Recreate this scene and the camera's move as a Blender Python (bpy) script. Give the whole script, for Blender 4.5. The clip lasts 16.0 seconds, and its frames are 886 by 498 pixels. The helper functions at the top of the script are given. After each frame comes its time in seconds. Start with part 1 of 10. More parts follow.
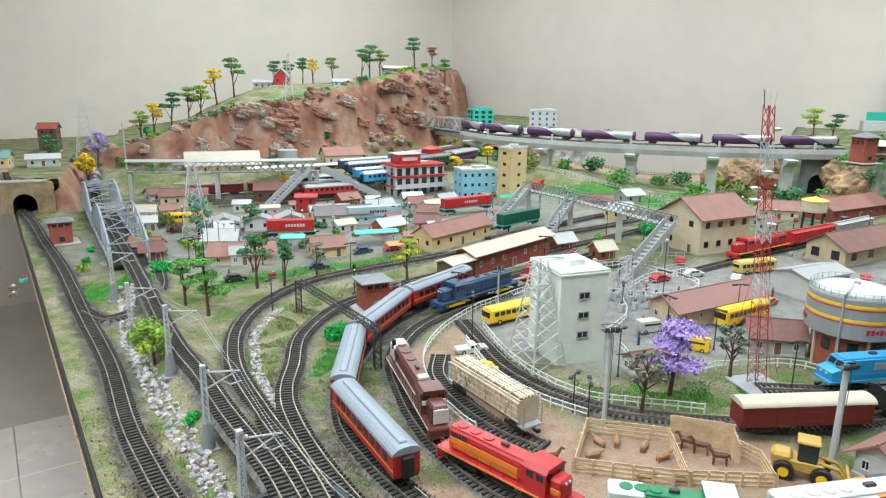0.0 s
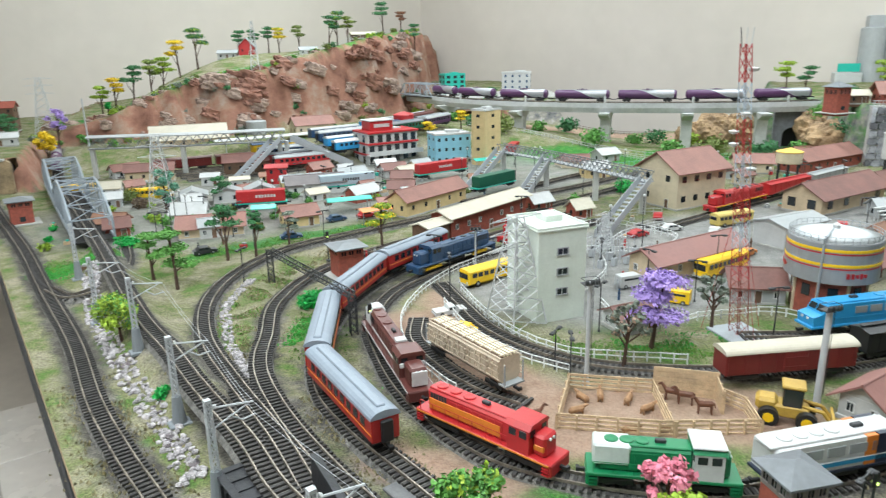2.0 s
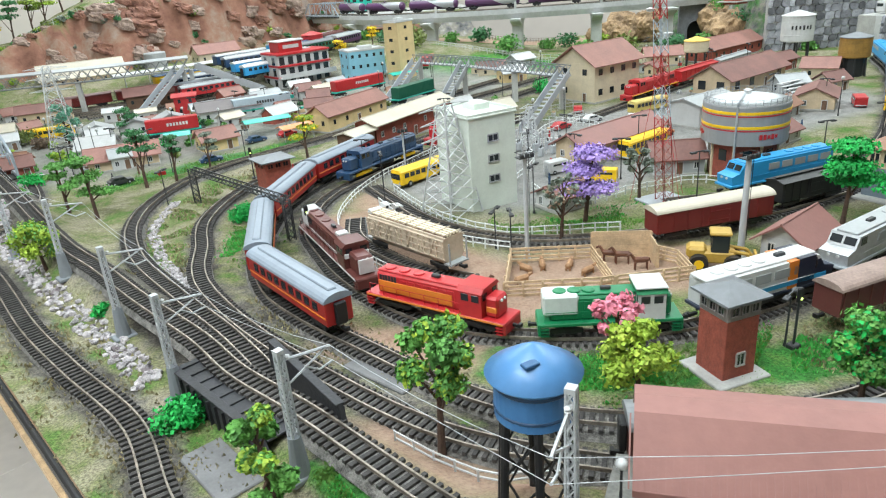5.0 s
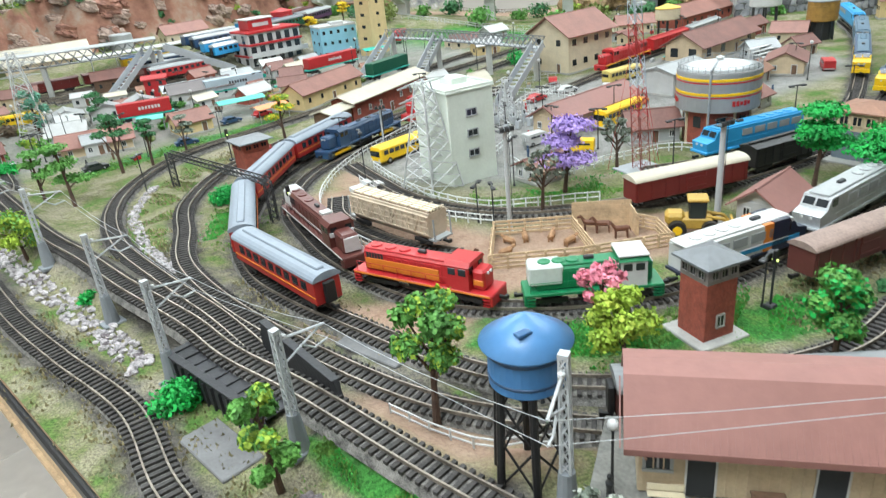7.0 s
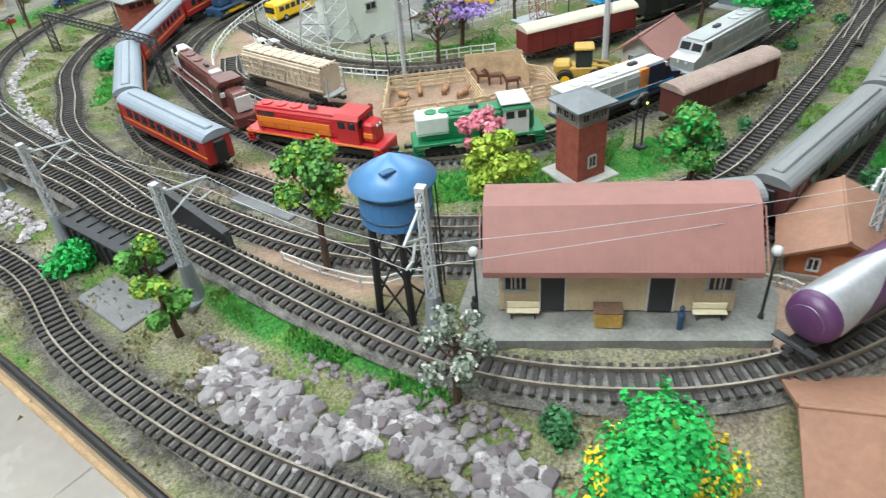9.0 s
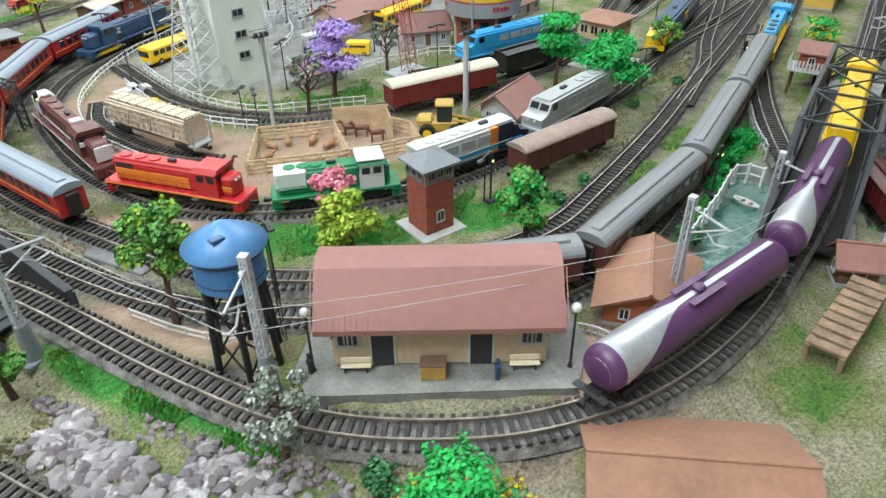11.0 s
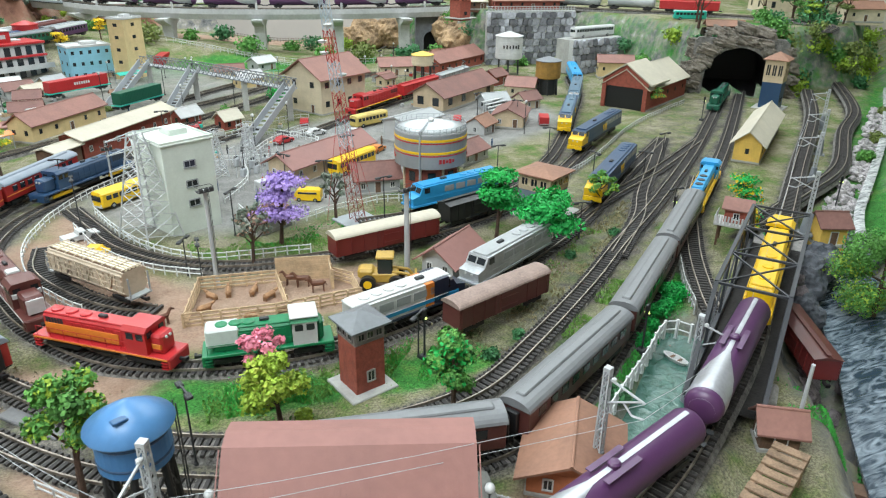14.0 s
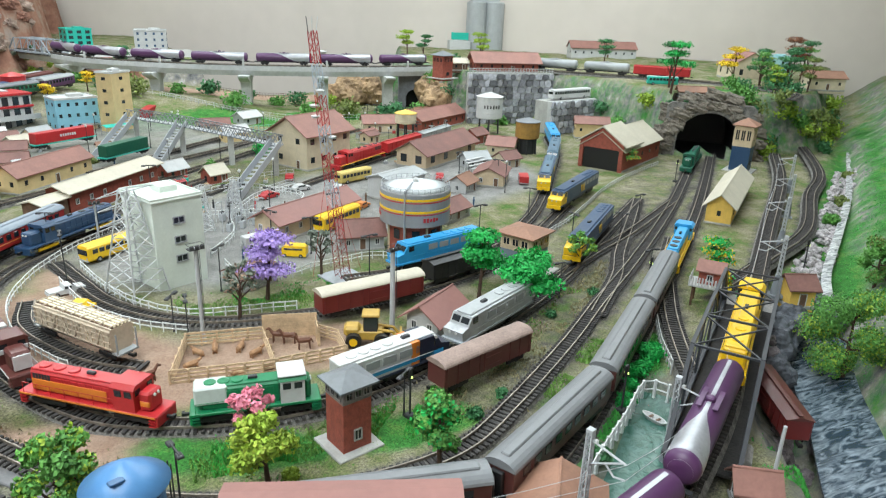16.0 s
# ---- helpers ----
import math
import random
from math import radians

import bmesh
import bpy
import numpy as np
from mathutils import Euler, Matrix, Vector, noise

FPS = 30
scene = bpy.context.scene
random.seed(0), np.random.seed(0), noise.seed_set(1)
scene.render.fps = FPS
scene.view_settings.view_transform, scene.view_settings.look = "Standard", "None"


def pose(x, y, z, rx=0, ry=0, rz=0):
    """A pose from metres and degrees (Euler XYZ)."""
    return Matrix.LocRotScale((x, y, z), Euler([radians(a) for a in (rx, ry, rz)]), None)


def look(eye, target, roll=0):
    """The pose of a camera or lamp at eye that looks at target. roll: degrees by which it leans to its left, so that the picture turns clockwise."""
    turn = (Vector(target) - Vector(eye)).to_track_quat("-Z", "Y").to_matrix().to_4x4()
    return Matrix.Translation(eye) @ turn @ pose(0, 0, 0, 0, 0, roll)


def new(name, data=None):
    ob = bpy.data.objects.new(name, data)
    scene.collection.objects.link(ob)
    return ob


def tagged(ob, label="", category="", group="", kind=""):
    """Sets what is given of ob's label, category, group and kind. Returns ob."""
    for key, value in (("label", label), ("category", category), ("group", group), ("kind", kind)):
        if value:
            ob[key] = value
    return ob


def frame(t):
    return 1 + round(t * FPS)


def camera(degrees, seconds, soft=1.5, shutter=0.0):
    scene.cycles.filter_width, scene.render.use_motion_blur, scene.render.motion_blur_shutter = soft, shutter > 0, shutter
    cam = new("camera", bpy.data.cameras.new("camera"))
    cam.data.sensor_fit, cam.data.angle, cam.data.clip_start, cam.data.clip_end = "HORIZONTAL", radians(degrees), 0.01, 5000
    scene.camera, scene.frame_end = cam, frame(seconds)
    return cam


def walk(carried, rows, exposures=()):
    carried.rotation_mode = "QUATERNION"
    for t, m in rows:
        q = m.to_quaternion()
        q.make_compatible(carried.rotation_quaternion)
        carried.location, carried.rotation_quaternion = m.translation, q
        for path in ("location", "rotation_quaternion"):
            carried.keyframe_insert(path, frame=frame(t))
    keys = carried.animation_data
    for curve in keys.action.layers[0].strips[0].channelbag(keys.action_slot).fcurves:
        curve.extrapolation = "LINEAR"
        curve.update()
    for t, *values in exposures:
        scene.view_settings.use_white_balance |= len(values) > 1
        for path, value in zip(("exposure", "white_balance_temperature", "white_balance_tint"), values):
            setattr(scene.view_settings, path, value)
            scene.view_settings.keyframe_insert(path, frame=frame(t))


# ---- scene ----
cam = camera(65.9, 16.0, soft=1.15, shutter=0.5)
PATH = [
    (0, (0.193, 0.102, 0.426), (0.142, 2.042, -0.059), 0.6),
    (0.5, (0.206, 0.112, 0.43), (0.115, 2.048, -0.064), -0.1),
    (1, (0.211, 0.122, 0.416), (0.107, 2.043, -0.13), -0.8),
    (1.5, (0.207, 0.125, 0.405), (0.171, 2.04, -0.172), -0.6),
    (2, (0.199, 0.127, 0.402), (0.21, 2.045, -0.164), -1.2),
    (2.5, (0.2, 0.126, 0.377), (0.329, 2.018, -0.258), -1.9),
    (3, (0.211, 0.093, 0.369), (0.298, 1.97, -0.315), -2.2),
    (3.5, (0.208, 0.097, 0.346), (0.381, 1.958, -0.365), -2.7),
    (6, (0.165, 0.111, 0.352), (0.389, 1.938, -0.429), -5.2),
    (6.5, (0.165, 0.107, 0.354), (0.408, 1.926, -0.441), -5.6),
    (7, (0.168, 0.101, 0.353), (0.439, 1.899, -0.479), -6.0),
    (7.5, (0.174, 0.093, 0.348), (0.478, 1.835, -0.586), -6.2),
    (8, (0.181, 0.084, 0.348), (0.507, 1.77, -0.676), -6.9),
    (8.5, (0.19, 0.073, 0.35), (0.53, 1.712, -0.744), -6.8),
    (9, (0.198, 0.061, 0.348), (0.588, 1.629, -0.831), -5.8),
    (11.5, (0.259, 0.027, 0.391), (0.953, 1.562, -0.687), -0.4),
    (12, (0.272, 0.033, 0.401), (0.999, 1.621, -0.573), -0.1),
    (12.5, (0.295, 0.03, 0.417), (1.083, 1.665, -0.424), 0.4),
    (13, (0.302, 0.034, 0.42), (1.099, 1.69, -0.368), 1.1),
    (13.5, (0.302, 0.032, 0.419), (1.117, 1.669, -0.391), 1.1),
    (14, (0.288, 0.023, 0.419), (1.093, 1.662, -0.396), 0.7),
    (14.5, (0.278, 0.019, 0.427), (1.094, 1.677, -0.339), 1.3),
    (15, (0.277, 0.014, 0.431), (1.114, 1.666, -0.324), 1.3),
    (15.5, (0.274, 0.012, 0.435), (1.141, 1.663, -0.286), 1.8),
    (16, (0.27, 0.011, 0.439), (1.156, 1.671, -0.237), 2.1),
]
EXPOSURES = [(0.0, -0.06), (2.0, -0.06), (3.5, -0.02), (6.0, 0.0), (7.0, 0.06), (8.0, 0.14), (9.0, 0.04), (11.5, -0.06), (13.0, -0.12), (16.0, -0.12)]
LAMP_W = 22.5
walk(cam, [(t, look(eye, target, roll)) for t, eye, target, roll in PATH], EXPOSURES)
# light: ceiling tubes in a closed room
W_OUT = 0.62
world = bpy.data.worlds.new("world")
scene.world = world
world.use_nodes = True
world.node_tree.nodes["Background"].inputs[0].default_value = (0.9, 0.92, 1.0, 1)
world.node_tree.nodes["Background"].inputs[1].default_value = 0.05
TABLE_D = Vector((0.577, -0.816, 0))      # along the open edge of the table
TABLE_N = Vector((0.816, 0.577, 0))       # inward from the edge
EDGE0 = Vector((-1.384, 2.4315, 0))
FLOOR_Z, CEIL_Z = -0.86, 1.75


# ---------------------------------------------------------------- materials
MATS = {}


def mat(name, col, rough=0.6, metal=0.0, var=0.12, scale=30.0, bump=0.0, bscale=200.0, col2=None, spec=0.5, coat=0.0):
    """A painted or natural surface: colour broken up at two scales, fine relief, uneven gloss."""
    if name in MATS:
        return MATS[name]
    m = bpy.data.materials.new(name)
    m.use_nodes = True
    nt = m.node_tree
    n, l = nt.nodes, nt.links
    b = n["Principled BSDF"]
    tc = n.new("ShaderNodeTexCoord")
    big = n.new("ShaderNodeTexNoise")
    big.inputs["Scale"].default_value = scale
    big.inputs["Detail"].default_value = 5
    big.inputs["Roughness"].default_value = 0.65
    l.new(tc.outputs["Object"], big.inputs["Vector"])
    fine = n.new("ShaderNodeTexNoise")
    fine.inputs["Scale"].default_value = scale * 9
    fine.inputs["Detail"].default_value = 3
    l.new(tc.outputs["Object"], fine.inputs["Vector"])
    add = n.new("ShaderNodeMath")
    add.operation = "MULTIPLY_ADD"
    l.new(fine.outputs["Fac"], add.inputs[0])
    add.inputs[1].default_value = 0.45
    l.new(big.outputs["Fac"], add.inputs[2])
    ramp = n.new("ShaderNodeValToRGB")
    a = col2 or tuple(c * (1 - var * 1.6) for c in col)
    z = tuple(min(1, c * (1 + var)) for c in col)
    ramp.color_ramp.elements[0].position, ramp.color_ramp.elements[1].position = 0.5, 0.92
    ramp.color_ramp.elements[0].color = (*a, 1)
    ramp.color_ramp.elements[1].color = (*z, 1)
    l.new(add.outputs[0], ramp.inputs[0])
    l.new(ramp.outputs[0], b.inputs["Base Color"])
    b.inputs["Metallic"].default_value = metal
    b.inputs["Specular IOR Level"].default_value = spec
    b.inputs["Coat Weight"].default_value = coat
    mr = n.new("ShaderNodeMapRange")
    mr.inputs["To Min"].default_value = max(0.05, rough - 0.12)
    mr.inputs["To Max"].default_value = min(1, rough + 0.12)
    l.new(big.outputs["Fac"], mr.inputs["Value"])
    l.new(mr.outputs[0], b.inputs["Roughness"])
    if bump:
        bn = n.new("ShaderNodeTexNoise")
        bn.inputs["Scale"].default_value = bscale
        bn.inputs["Detail"].default_value = 4
        l.new(tc.outputs["Object"], bn.inputs["Vector"])
        bp = n.new("ShaderNodeBump")
        bp.inputs["Strength"].default_value = bump
        bp.inputs["Distance"].default_value = 0.002
        l.new(bn.outputs["Fac"], bp.inputs["Height"])
        l.new(bp.outputs[0], b.inputs["Normal"])
    MATS[name] = m
    return m


def paint(name, col, rough=0.38, var=0.07):
    return mat("paint_" + name, col, rough, 0, var, 25, 0.04, 500)


RED = paint("red", (0.43, 0.022, 0.026))
ORANGE = paint("orange", (0.62, 0.19, 0.025))
YELLOW = paint("yellow", (0.80, 0.50, 0.01))
BLUE = paint("blue", (0.022, 0.06, 0.13))
SKYBLUE = paint("skyblue", (0.03, 0.31, 0.62))
NAVY = paint("navy", (0.015, 0.022, 0.045))
BROWN = paint("brown", (0.11, 0.035, 0.03))
WINE = paint("wine", (0.16, 0.022, 0.02))
GREEN = paint("green", (0.008, 0.18, 0.07))
DKGREEN = paint("dark_green", (0.01, 0.10, 0.06))
TEAL = paint("teal", (0.02, 0.42, 0.33))
WHITE = paint("white", (0.54, 0.55, 0.55))
CREAM = paint("cream", (0.74, 0.66, 0.48))
TANP = paint("tan", (0.55, 0.40, 0.25))
GREY = paint("grey", (0.30, 0.32, 0.33))
LGREY = paint("light_grey", (0.36, 0.38, 0.39))
ROOFGREY = mat("roof_grey", (0.175, 0.19, 0.205), 0.5, 0, 0.12, 18, 0.1)
DARK = paint("dark", (0.03, 0.032, 0.035), 0.5)
BLACK = paint("black", (0.012, 0.012, 0.013), 0.5)
PURPLE = paint("purple", (0.085, 0.03, 0.095))
SILVER = mat("silver", (0.42, 0.43, 0.46), 0.38, 0.5, 0.12, 30)
STEEL = mat("steel_grey", (0.36, 0.39, 0.42), 0.42, 0.25, 0.12, 40, 0.05)
BRIDGEGREY = paint("bridge_grey", (0.27, 0.31, 0.35), 0.45)
RAILTOP = mat("rail_steel", (0.27, 0.235, 0.195), 0.45, 0.55, 0.35, 60)
GLASS = mat("dark_glass", (0.02, 0.025, 0.03), 0.12, 0, 0.1, 10, spec=0.7)
BRICK = mat("brick_red", (0.30, 0.075, 0.05), 0.75, 0, 0.22, 120, 0.35, 350)
ROOFTILE = mat("roof_tile", (0.27, 0.13, 0.105), 0.65, 0, 0.14, 25, 0.2, 220)
ROOFBROWN = mat("roof_brown", (0.20, 0.095, 0.08), 0.7, 0, 0.16, 25, 0.2, 220)
ROOFPINK = mat("roof_pink", (0.275, 0.13, 0.112), 0.6, 0, 0.08, 14, 0.12, 220)
ROOFRUST = mat("roof_rust", (0.28, 0.145, 0.095), 0.7, 0, 0.15, 25, 0.2, 220)
ROOFCREAM = mat("roof_cream", (0.50, 0.46, 0.37), 0.6, 0, 0.08, 18, 0.08)
WALLCREAM = mat("wall_cream", (0.60, 0.52, 0.38), 0.8, 0, 0.1, 40, 0.15, 300)
WALLTAN = mat("wall_tan", (0.55, 0.44, 0.30), 0.8, 0, 0.12, 40, 0.15, 300)
WALLYELLOW = mat("wall_yellow", (0.70, 0.46, 0.10), 0.7, 0, 0.12, 40, 0.1, 300)
WALLOCHRE = mat("wall_ochre", (0.60, 0.46, 0.24), 0.75, 0, 0.1, 40, 0.1, 300)
WALLWHITE = mat("wall_white", (0.48, 0.49, 0.49), 0.75, 0, 0.08, 40, 0.1, 300)
WALLMINT = mat("wall_pale_green", (0.62, 0.68, 0.62), 0.7, 0, 0.06, 30, 0.08, 300)
CONC = mat("concrete", (0.36, 0.36, 0.34), 0.85, 0, 0.15, 30, 0.2, 250)
CONCL = mat("concrete_light", (0.46, 0.47, 0.46), 0.8, 0, 0.12, 30, 0.15, 250)
WOOD = mat("pale_wood", (0.55, 0.40, 0.25), 0.75, 0, 0.2, 60, 0.25, 300)
WOODD = mat("dark_wood", (0.14, 0.08, 0.05), 0.75, 0, 0.25, 60, 0.3, 300)
SLEEPER = mat("sleeper_wood", (0.050, 0.046, 0.044), 0.85, 0, 0.35, 60, 0.4, 400)
BALLAST = mat("ballast", (0.150, 0.143, 0.132), 0.95, 0, 0.6, 110, 1.0, 420, col2=(0.040, 0.038, 0.035))
ROCKGREY = mat("rock_grey", (0.42, 0.38, 0.38), 0.85, 0, 0.5, 28, 0.6, 120, col2=(0.12, 0.11, 0.12))
ROCKRED = mat("rock_red", (0.52, 0.31, 0.23), 0.9, 0, 0.5, 6, 0.8, 60, col2=(0.26, 0.10, 0.065))
ROCKDARK = mat("rock_dark", (0.10, 0.11, 0.13), 0.7, 0, 0.5, 22, 0.7, 90, col2=(0.03, 0.032, 0.04))
BARK = mat("bark", (0.085, 0.05, 0.035), 0.9, 0, 0.3, 60, 0.5, 400)


def leafmat(name, col, col2):
    m = mat("leaf_" + name, col, 0.7, 0, 0.3, 45, 0.2, 300, col2=col2)
    m.node_tree.nodes["Principled BSDF"].inputs["Subsurface Weight"].default_value = 0.0
    return m


LEAF = leafmat("green", (0.12, 0.32, 0.06), (0.03, 0.12, 0.02))
LEAFD = leafmat("dark_green", (0.05, 0.20, 0.07), (0.015, 0.07, 0.025))
LEAFB = leafmat("bright_green", (0.012, 0.40, 0.07), (0.004, 0.16, 0.03))
LEAFY = leafmat("yellow", (0.78, 0.56, 0.02), (0.45, 0.30, 0.01))
LEAFL = leafmat("lime", (0.30, 0.42, 0.04), (0.12, 0.22, 0.02))
LEAFV = leafmat("violet", (0.42, 0.30, 0.66), (0.24, 0.16, 0.42))
LEAFP = leafmat("pink", (0.72, 0.26, 0.34), (0.48, 0.13, 0.2))
LEAFG = leafmat("grey_green", (0.20, 0.24, 0.19), (0.06, 0.08, 0.06))
LEAFO = leafmat("olive", (0.17, 0.22, 0.05), (0.06, 0.085, 0.02))
LEAFR = leafmat("rust", (0.22, 0.09, 0.04), (0.09, 0.035, 0.02))


# ---------------------------------------------------------------- mesh building
class MB:
    """Vertices and faces of one mesh, gathered from simple solids."""

    def __init__(self):
        self.v, self.f, self.m = [], [], Matrix.Identity(4)

    def add(self, vs, fs, m=None):
        k = len(self.v)
        mm = self.m @ m if m is not None else self.m
        self.v += [tuple(mm @ Vector(p)) for p in vs]
        self.f += [tuple(k + i for i in f) for f in fs]
        return self

    def box(self, c, s, m=None, taper=1.0):
        x, y, z = s[0] / 2, s[1] / 2, s[2] / 2
        q = taper
        vs = [(-x, -y, -z), (x, -y, -z), (x, y, -z), (-x, y, -z), (-x * q, -y * q, z), (x * q, -y * q, z), (x * q, y * q, z), (-x * q, y * q, z)]
        vs = [(a + c[0], b + c[1], d + c[2]) for a, b, d in vs]
        return self.add(vs, [(3, 2, 1, 0), (4, 5, 6, 7), (0, 1, 5, 4), (1, 2, 6, 5), (2, 3, 7, 6), (3, 0, 4, 7)], m)

    def cbox(self, c, s, b=0.001, m=None):
        """A box with chamfered edges."""
        x, y, z = s[0] / 2, s[1] / 2, s[2] / 2
        b = min(b, x * 0.8, y * 0.8, z * 0.8)
        vs, ix = [], {}
        for sx in (-1, 1):
            for sy in (-1, 1):
                for sz in (-1, 1):
                    for ax in range(3):
                        p = [sx * (x - b), sy * (y - b), sz * (z - b)]
                        p[ax] = (sx * x, sy * y, sz * z)[ax]
                        ix[sx, sy, sz, ax] = len(vs)
                        vs.append((p[0] + c[0], p[1] + c[1], p[2] + c[2]))
        fs = []
        S = (-1, 1)
        for s0 in S:
            o = 1 if s0 > 0 else -1
            f = [ix[s0, -1, -1, 0], ix[s0, 1, -1, 0], ix[s0, 1, 1, 0], ix[s0, -1, 1, 0]]
            fs.append(tuple(f[::o]))
            f = [ix[-1, s0, -1, 1], ix[-1, s0, 1, 1], ix[1, s0, 1, 1], ix[1, s0, -1, 1]]
            fs.append(tuple(f[::o]))
            f = [ix[-1, -1, s0, 2], ix[1, -1, s0, 2], ix[1, 1, s0, 2], ix[-1, 1, s0, 2]]
            fs.append(tuple(f[::o]))
        for a in S:
            for d in S:
                fs.append((ix[a, d, -1, 0], ix[a, d, 1, 0], ix[a, d, 1, 1], ix[a, d, -1, 1]))
                fs.append((ix[a, -1, d, 0], ix[a, 1, d, 0], ix[a, 1, d, 2], ix[a, -1, d, 2]))
                fs.append((ix[-1, a, d, 1], ix[1, a, d, 1], ix[1, a, d, 2], ix[-1, a, d, 2]))
                for e in S:
                    fs.append((ix[a, d, e, 0], ix[a, d, e, 1], ix[a, d, e, 2]))
        return self.add(vs, fs, m)

    def prism(self, poly, length, m=None, axis="x"):
        """A closed outline (y, z) drawn out along x, centred."""
        n, h = len(poly), length / 2
        vs = [(-h, a, b) for a, b in poly] + [(h, a, b) for a, b in poly]
        if axis == "z":
            vs = [(a, b, -h) for a, b in poly] + [(a, b, h) for a, b in poly]
        fs = [(i, (i + 1) % n, n + (i + 1) % n, n + i) for i in range(n)] + [tuple(range(n))[::-1], tuple(range(n, 2 * n))]
        return self.add(vs, fs, m)

    def cyl(self, a, b, r, r2=None, n=10, caps=True):
        a, b = Vector(a), Vector(b)
        d = (b - a).normalized()
        u = d.orthogonal().normalized()
        w = d.cross(u)
        r2 = r if r2 is None else r2
        vs = []
        for p, q in ((a, r), (b, r2)):
            vs += [tuple(p + q * (math.cos(2 * math.pi * i / n) * u + math.sin(2 * math.pi * i / n) * w)) for i in range(n)]
        fs = [(i, (i + 1) % n, n + (i + 1) % n, n + i) for i in range(n)]
        if caps:
            fs += [tuple(range(n))[::-1], tuple(range(n, 2 * n))]
        return self.add(vs, fs)

    def tube(self, pts, r, n=5):
        for a, b in zip(pts, pts[1:]):
            self.cyl(a, b, r, n=n)
        return self

    def lathe(self, prof, n=24, c=(0, 0, 0)):
        """Profile (radius, z) turned about z."""
        vs, k = [], len(prof)
        for r, z in prof:
            vs += [(c[0] + r * math.cos(2 * math.pi * i / n), c[1] + r * math.sin(2 * math.pi * i / n), c[2] + z) for i in range(n)]
        fs = [(j * n + i, j * n + (i + 1) % n, (j + 1) * n + (i + 1) % n, (j + 1) * n + i) for j in range(k - 1) for i in range(n)]
        fs += [tuple(range(n))[::-1], tuple(range((k - 1) * n, k * n))]
        return self.add(vs, fs)

    def mesh(self, name, material, smooth=False):
        me = bpy.data.meshes.new(name)
        me.from_pydata(self.v, [], self.f)
        bm = bmesh.new()
        bm.from_mesh(me)
        bmesh.ops.recalc_face_normals(bm, faces=bm.faces)
        bm.to_mesh(me)
        bm.free()
        me.materials.append(material)
        if smooth:
            for p in me.polygons:
                p.use_smooth = True
        return me


def part(name, mb, material, parent, label="", smooth=False, kind=""):
    ob = new(name, mb.mesh(name, material, smooth))
    ob.parent = parent
    return tagged(ob, label=label, kind=kind)


def thing(name, x, y, z=0.0, rz=0.0, label="", category="", group="", kind=""):
    ob = new(name)
    ob.empty_display_size = 0.02
    ob.matrix_basis = pose(x, y, z, 0, 0, rz)
    return tagged(ob, label, category, group, kind)


def single(name, mb, material, label="", category="", group="", kind="", smooth=False):
    return tagged(new(name, mb.mesh(name, material, smooth)), label, category, group, kind)


def spline(pts, step=0.012):
    """A smooth curve through plan points, evenly stepped."""
    P = [Vector(p if len(p) == 3 else (*p, 0)) for p in pts]
    P = [2 * P[0] - P[1]] + P + [2 * P[-1] - P[-2]]
    dense = []
    for a, b, c, d in zip(P, P[1:], P[2:], P[3:]):
        for k in range(24):
            t = k / 24
            dense.append(0.5 * ((2 * b) + (c - a) * t + (2 * a - 5 * b + 4 * c - d) * t * t + (3 * b - a - 3 * c + d) * t ** 3))
    dense.append(P[-2])
    out, left = [dense[0]], step
    for a, b in zip(dense, dense[1:]):
        L = (b - a).length
        while L >= left > 0:
            a = a + (b - a) * (left / L)
            out.append(a)
            L, left = (b - a).length, step
        left -= L
    return out


def frames_of(pts):
    out = []
    for i, p in enumerate(pts):
        d = (pts[min(i + 1, len(pts) - 1)] - pts[max(i - 1, 0)])
        d.z = 0
        d.normalize()
        out.append((p, d, Vector((-d.y, d.x, 0))))
    return out


def sweep(mb, pts, prof, closed=True):
    """A profile (across, up) swept along a path in plan."""
    fr, n, k = frames_of(pts), len(prof), len(mb.v)
    for p, d, s in fr:
        mb.v += [tuple(p + s * a + Vector((0, 0, b))) for a, b in prof]
    for j in range(len(fr) - 1):
        for i in range(n if closed else n - 1):
            mb.f.append((k + j * n + i, k + j * n + (i + 1) % n, k + (j + 1) * n + (i + 1) % n, k + (j + 1) * n + i))
    if closed:
        mb.f += [tuple(k + i for i in range(n))[::-1], tuple(k + (len(fr) - 1) * n + i for i in range(n))]
    return mb


# ---------------------------------------------------------------- land
def smooth01(x):
    x = max(0.0, min(1.0, x))
    return x * x * (3 - 2 * x)


def seg_dist(x, y, a, b):
    dx, dy = b[0] - a[0], b[1] - a[1]
    t = max(0, min(1, ((x - a[0]) * dx + (y - a[1]) * dy) / (dx * dx + dy * dy)))
    return math.hypot(x - a[0] - t * dx, y - a[1] - t * dy)


def line_dist(x, y, pts):
    return min(seg_dist(x, y, a, b) for a, b in zip(pts, pts[1:]))


RIVER = [(0.86, 0.215), (0.97, 0.325), (1.07, 0.415), (1.15, 0.497), (1.225, 0.562), (1.30, 0.625)]
POND = [(0.655, 0.378), (0.735, 0.432), (0.805, 0.484), (0.866, 0.535)]


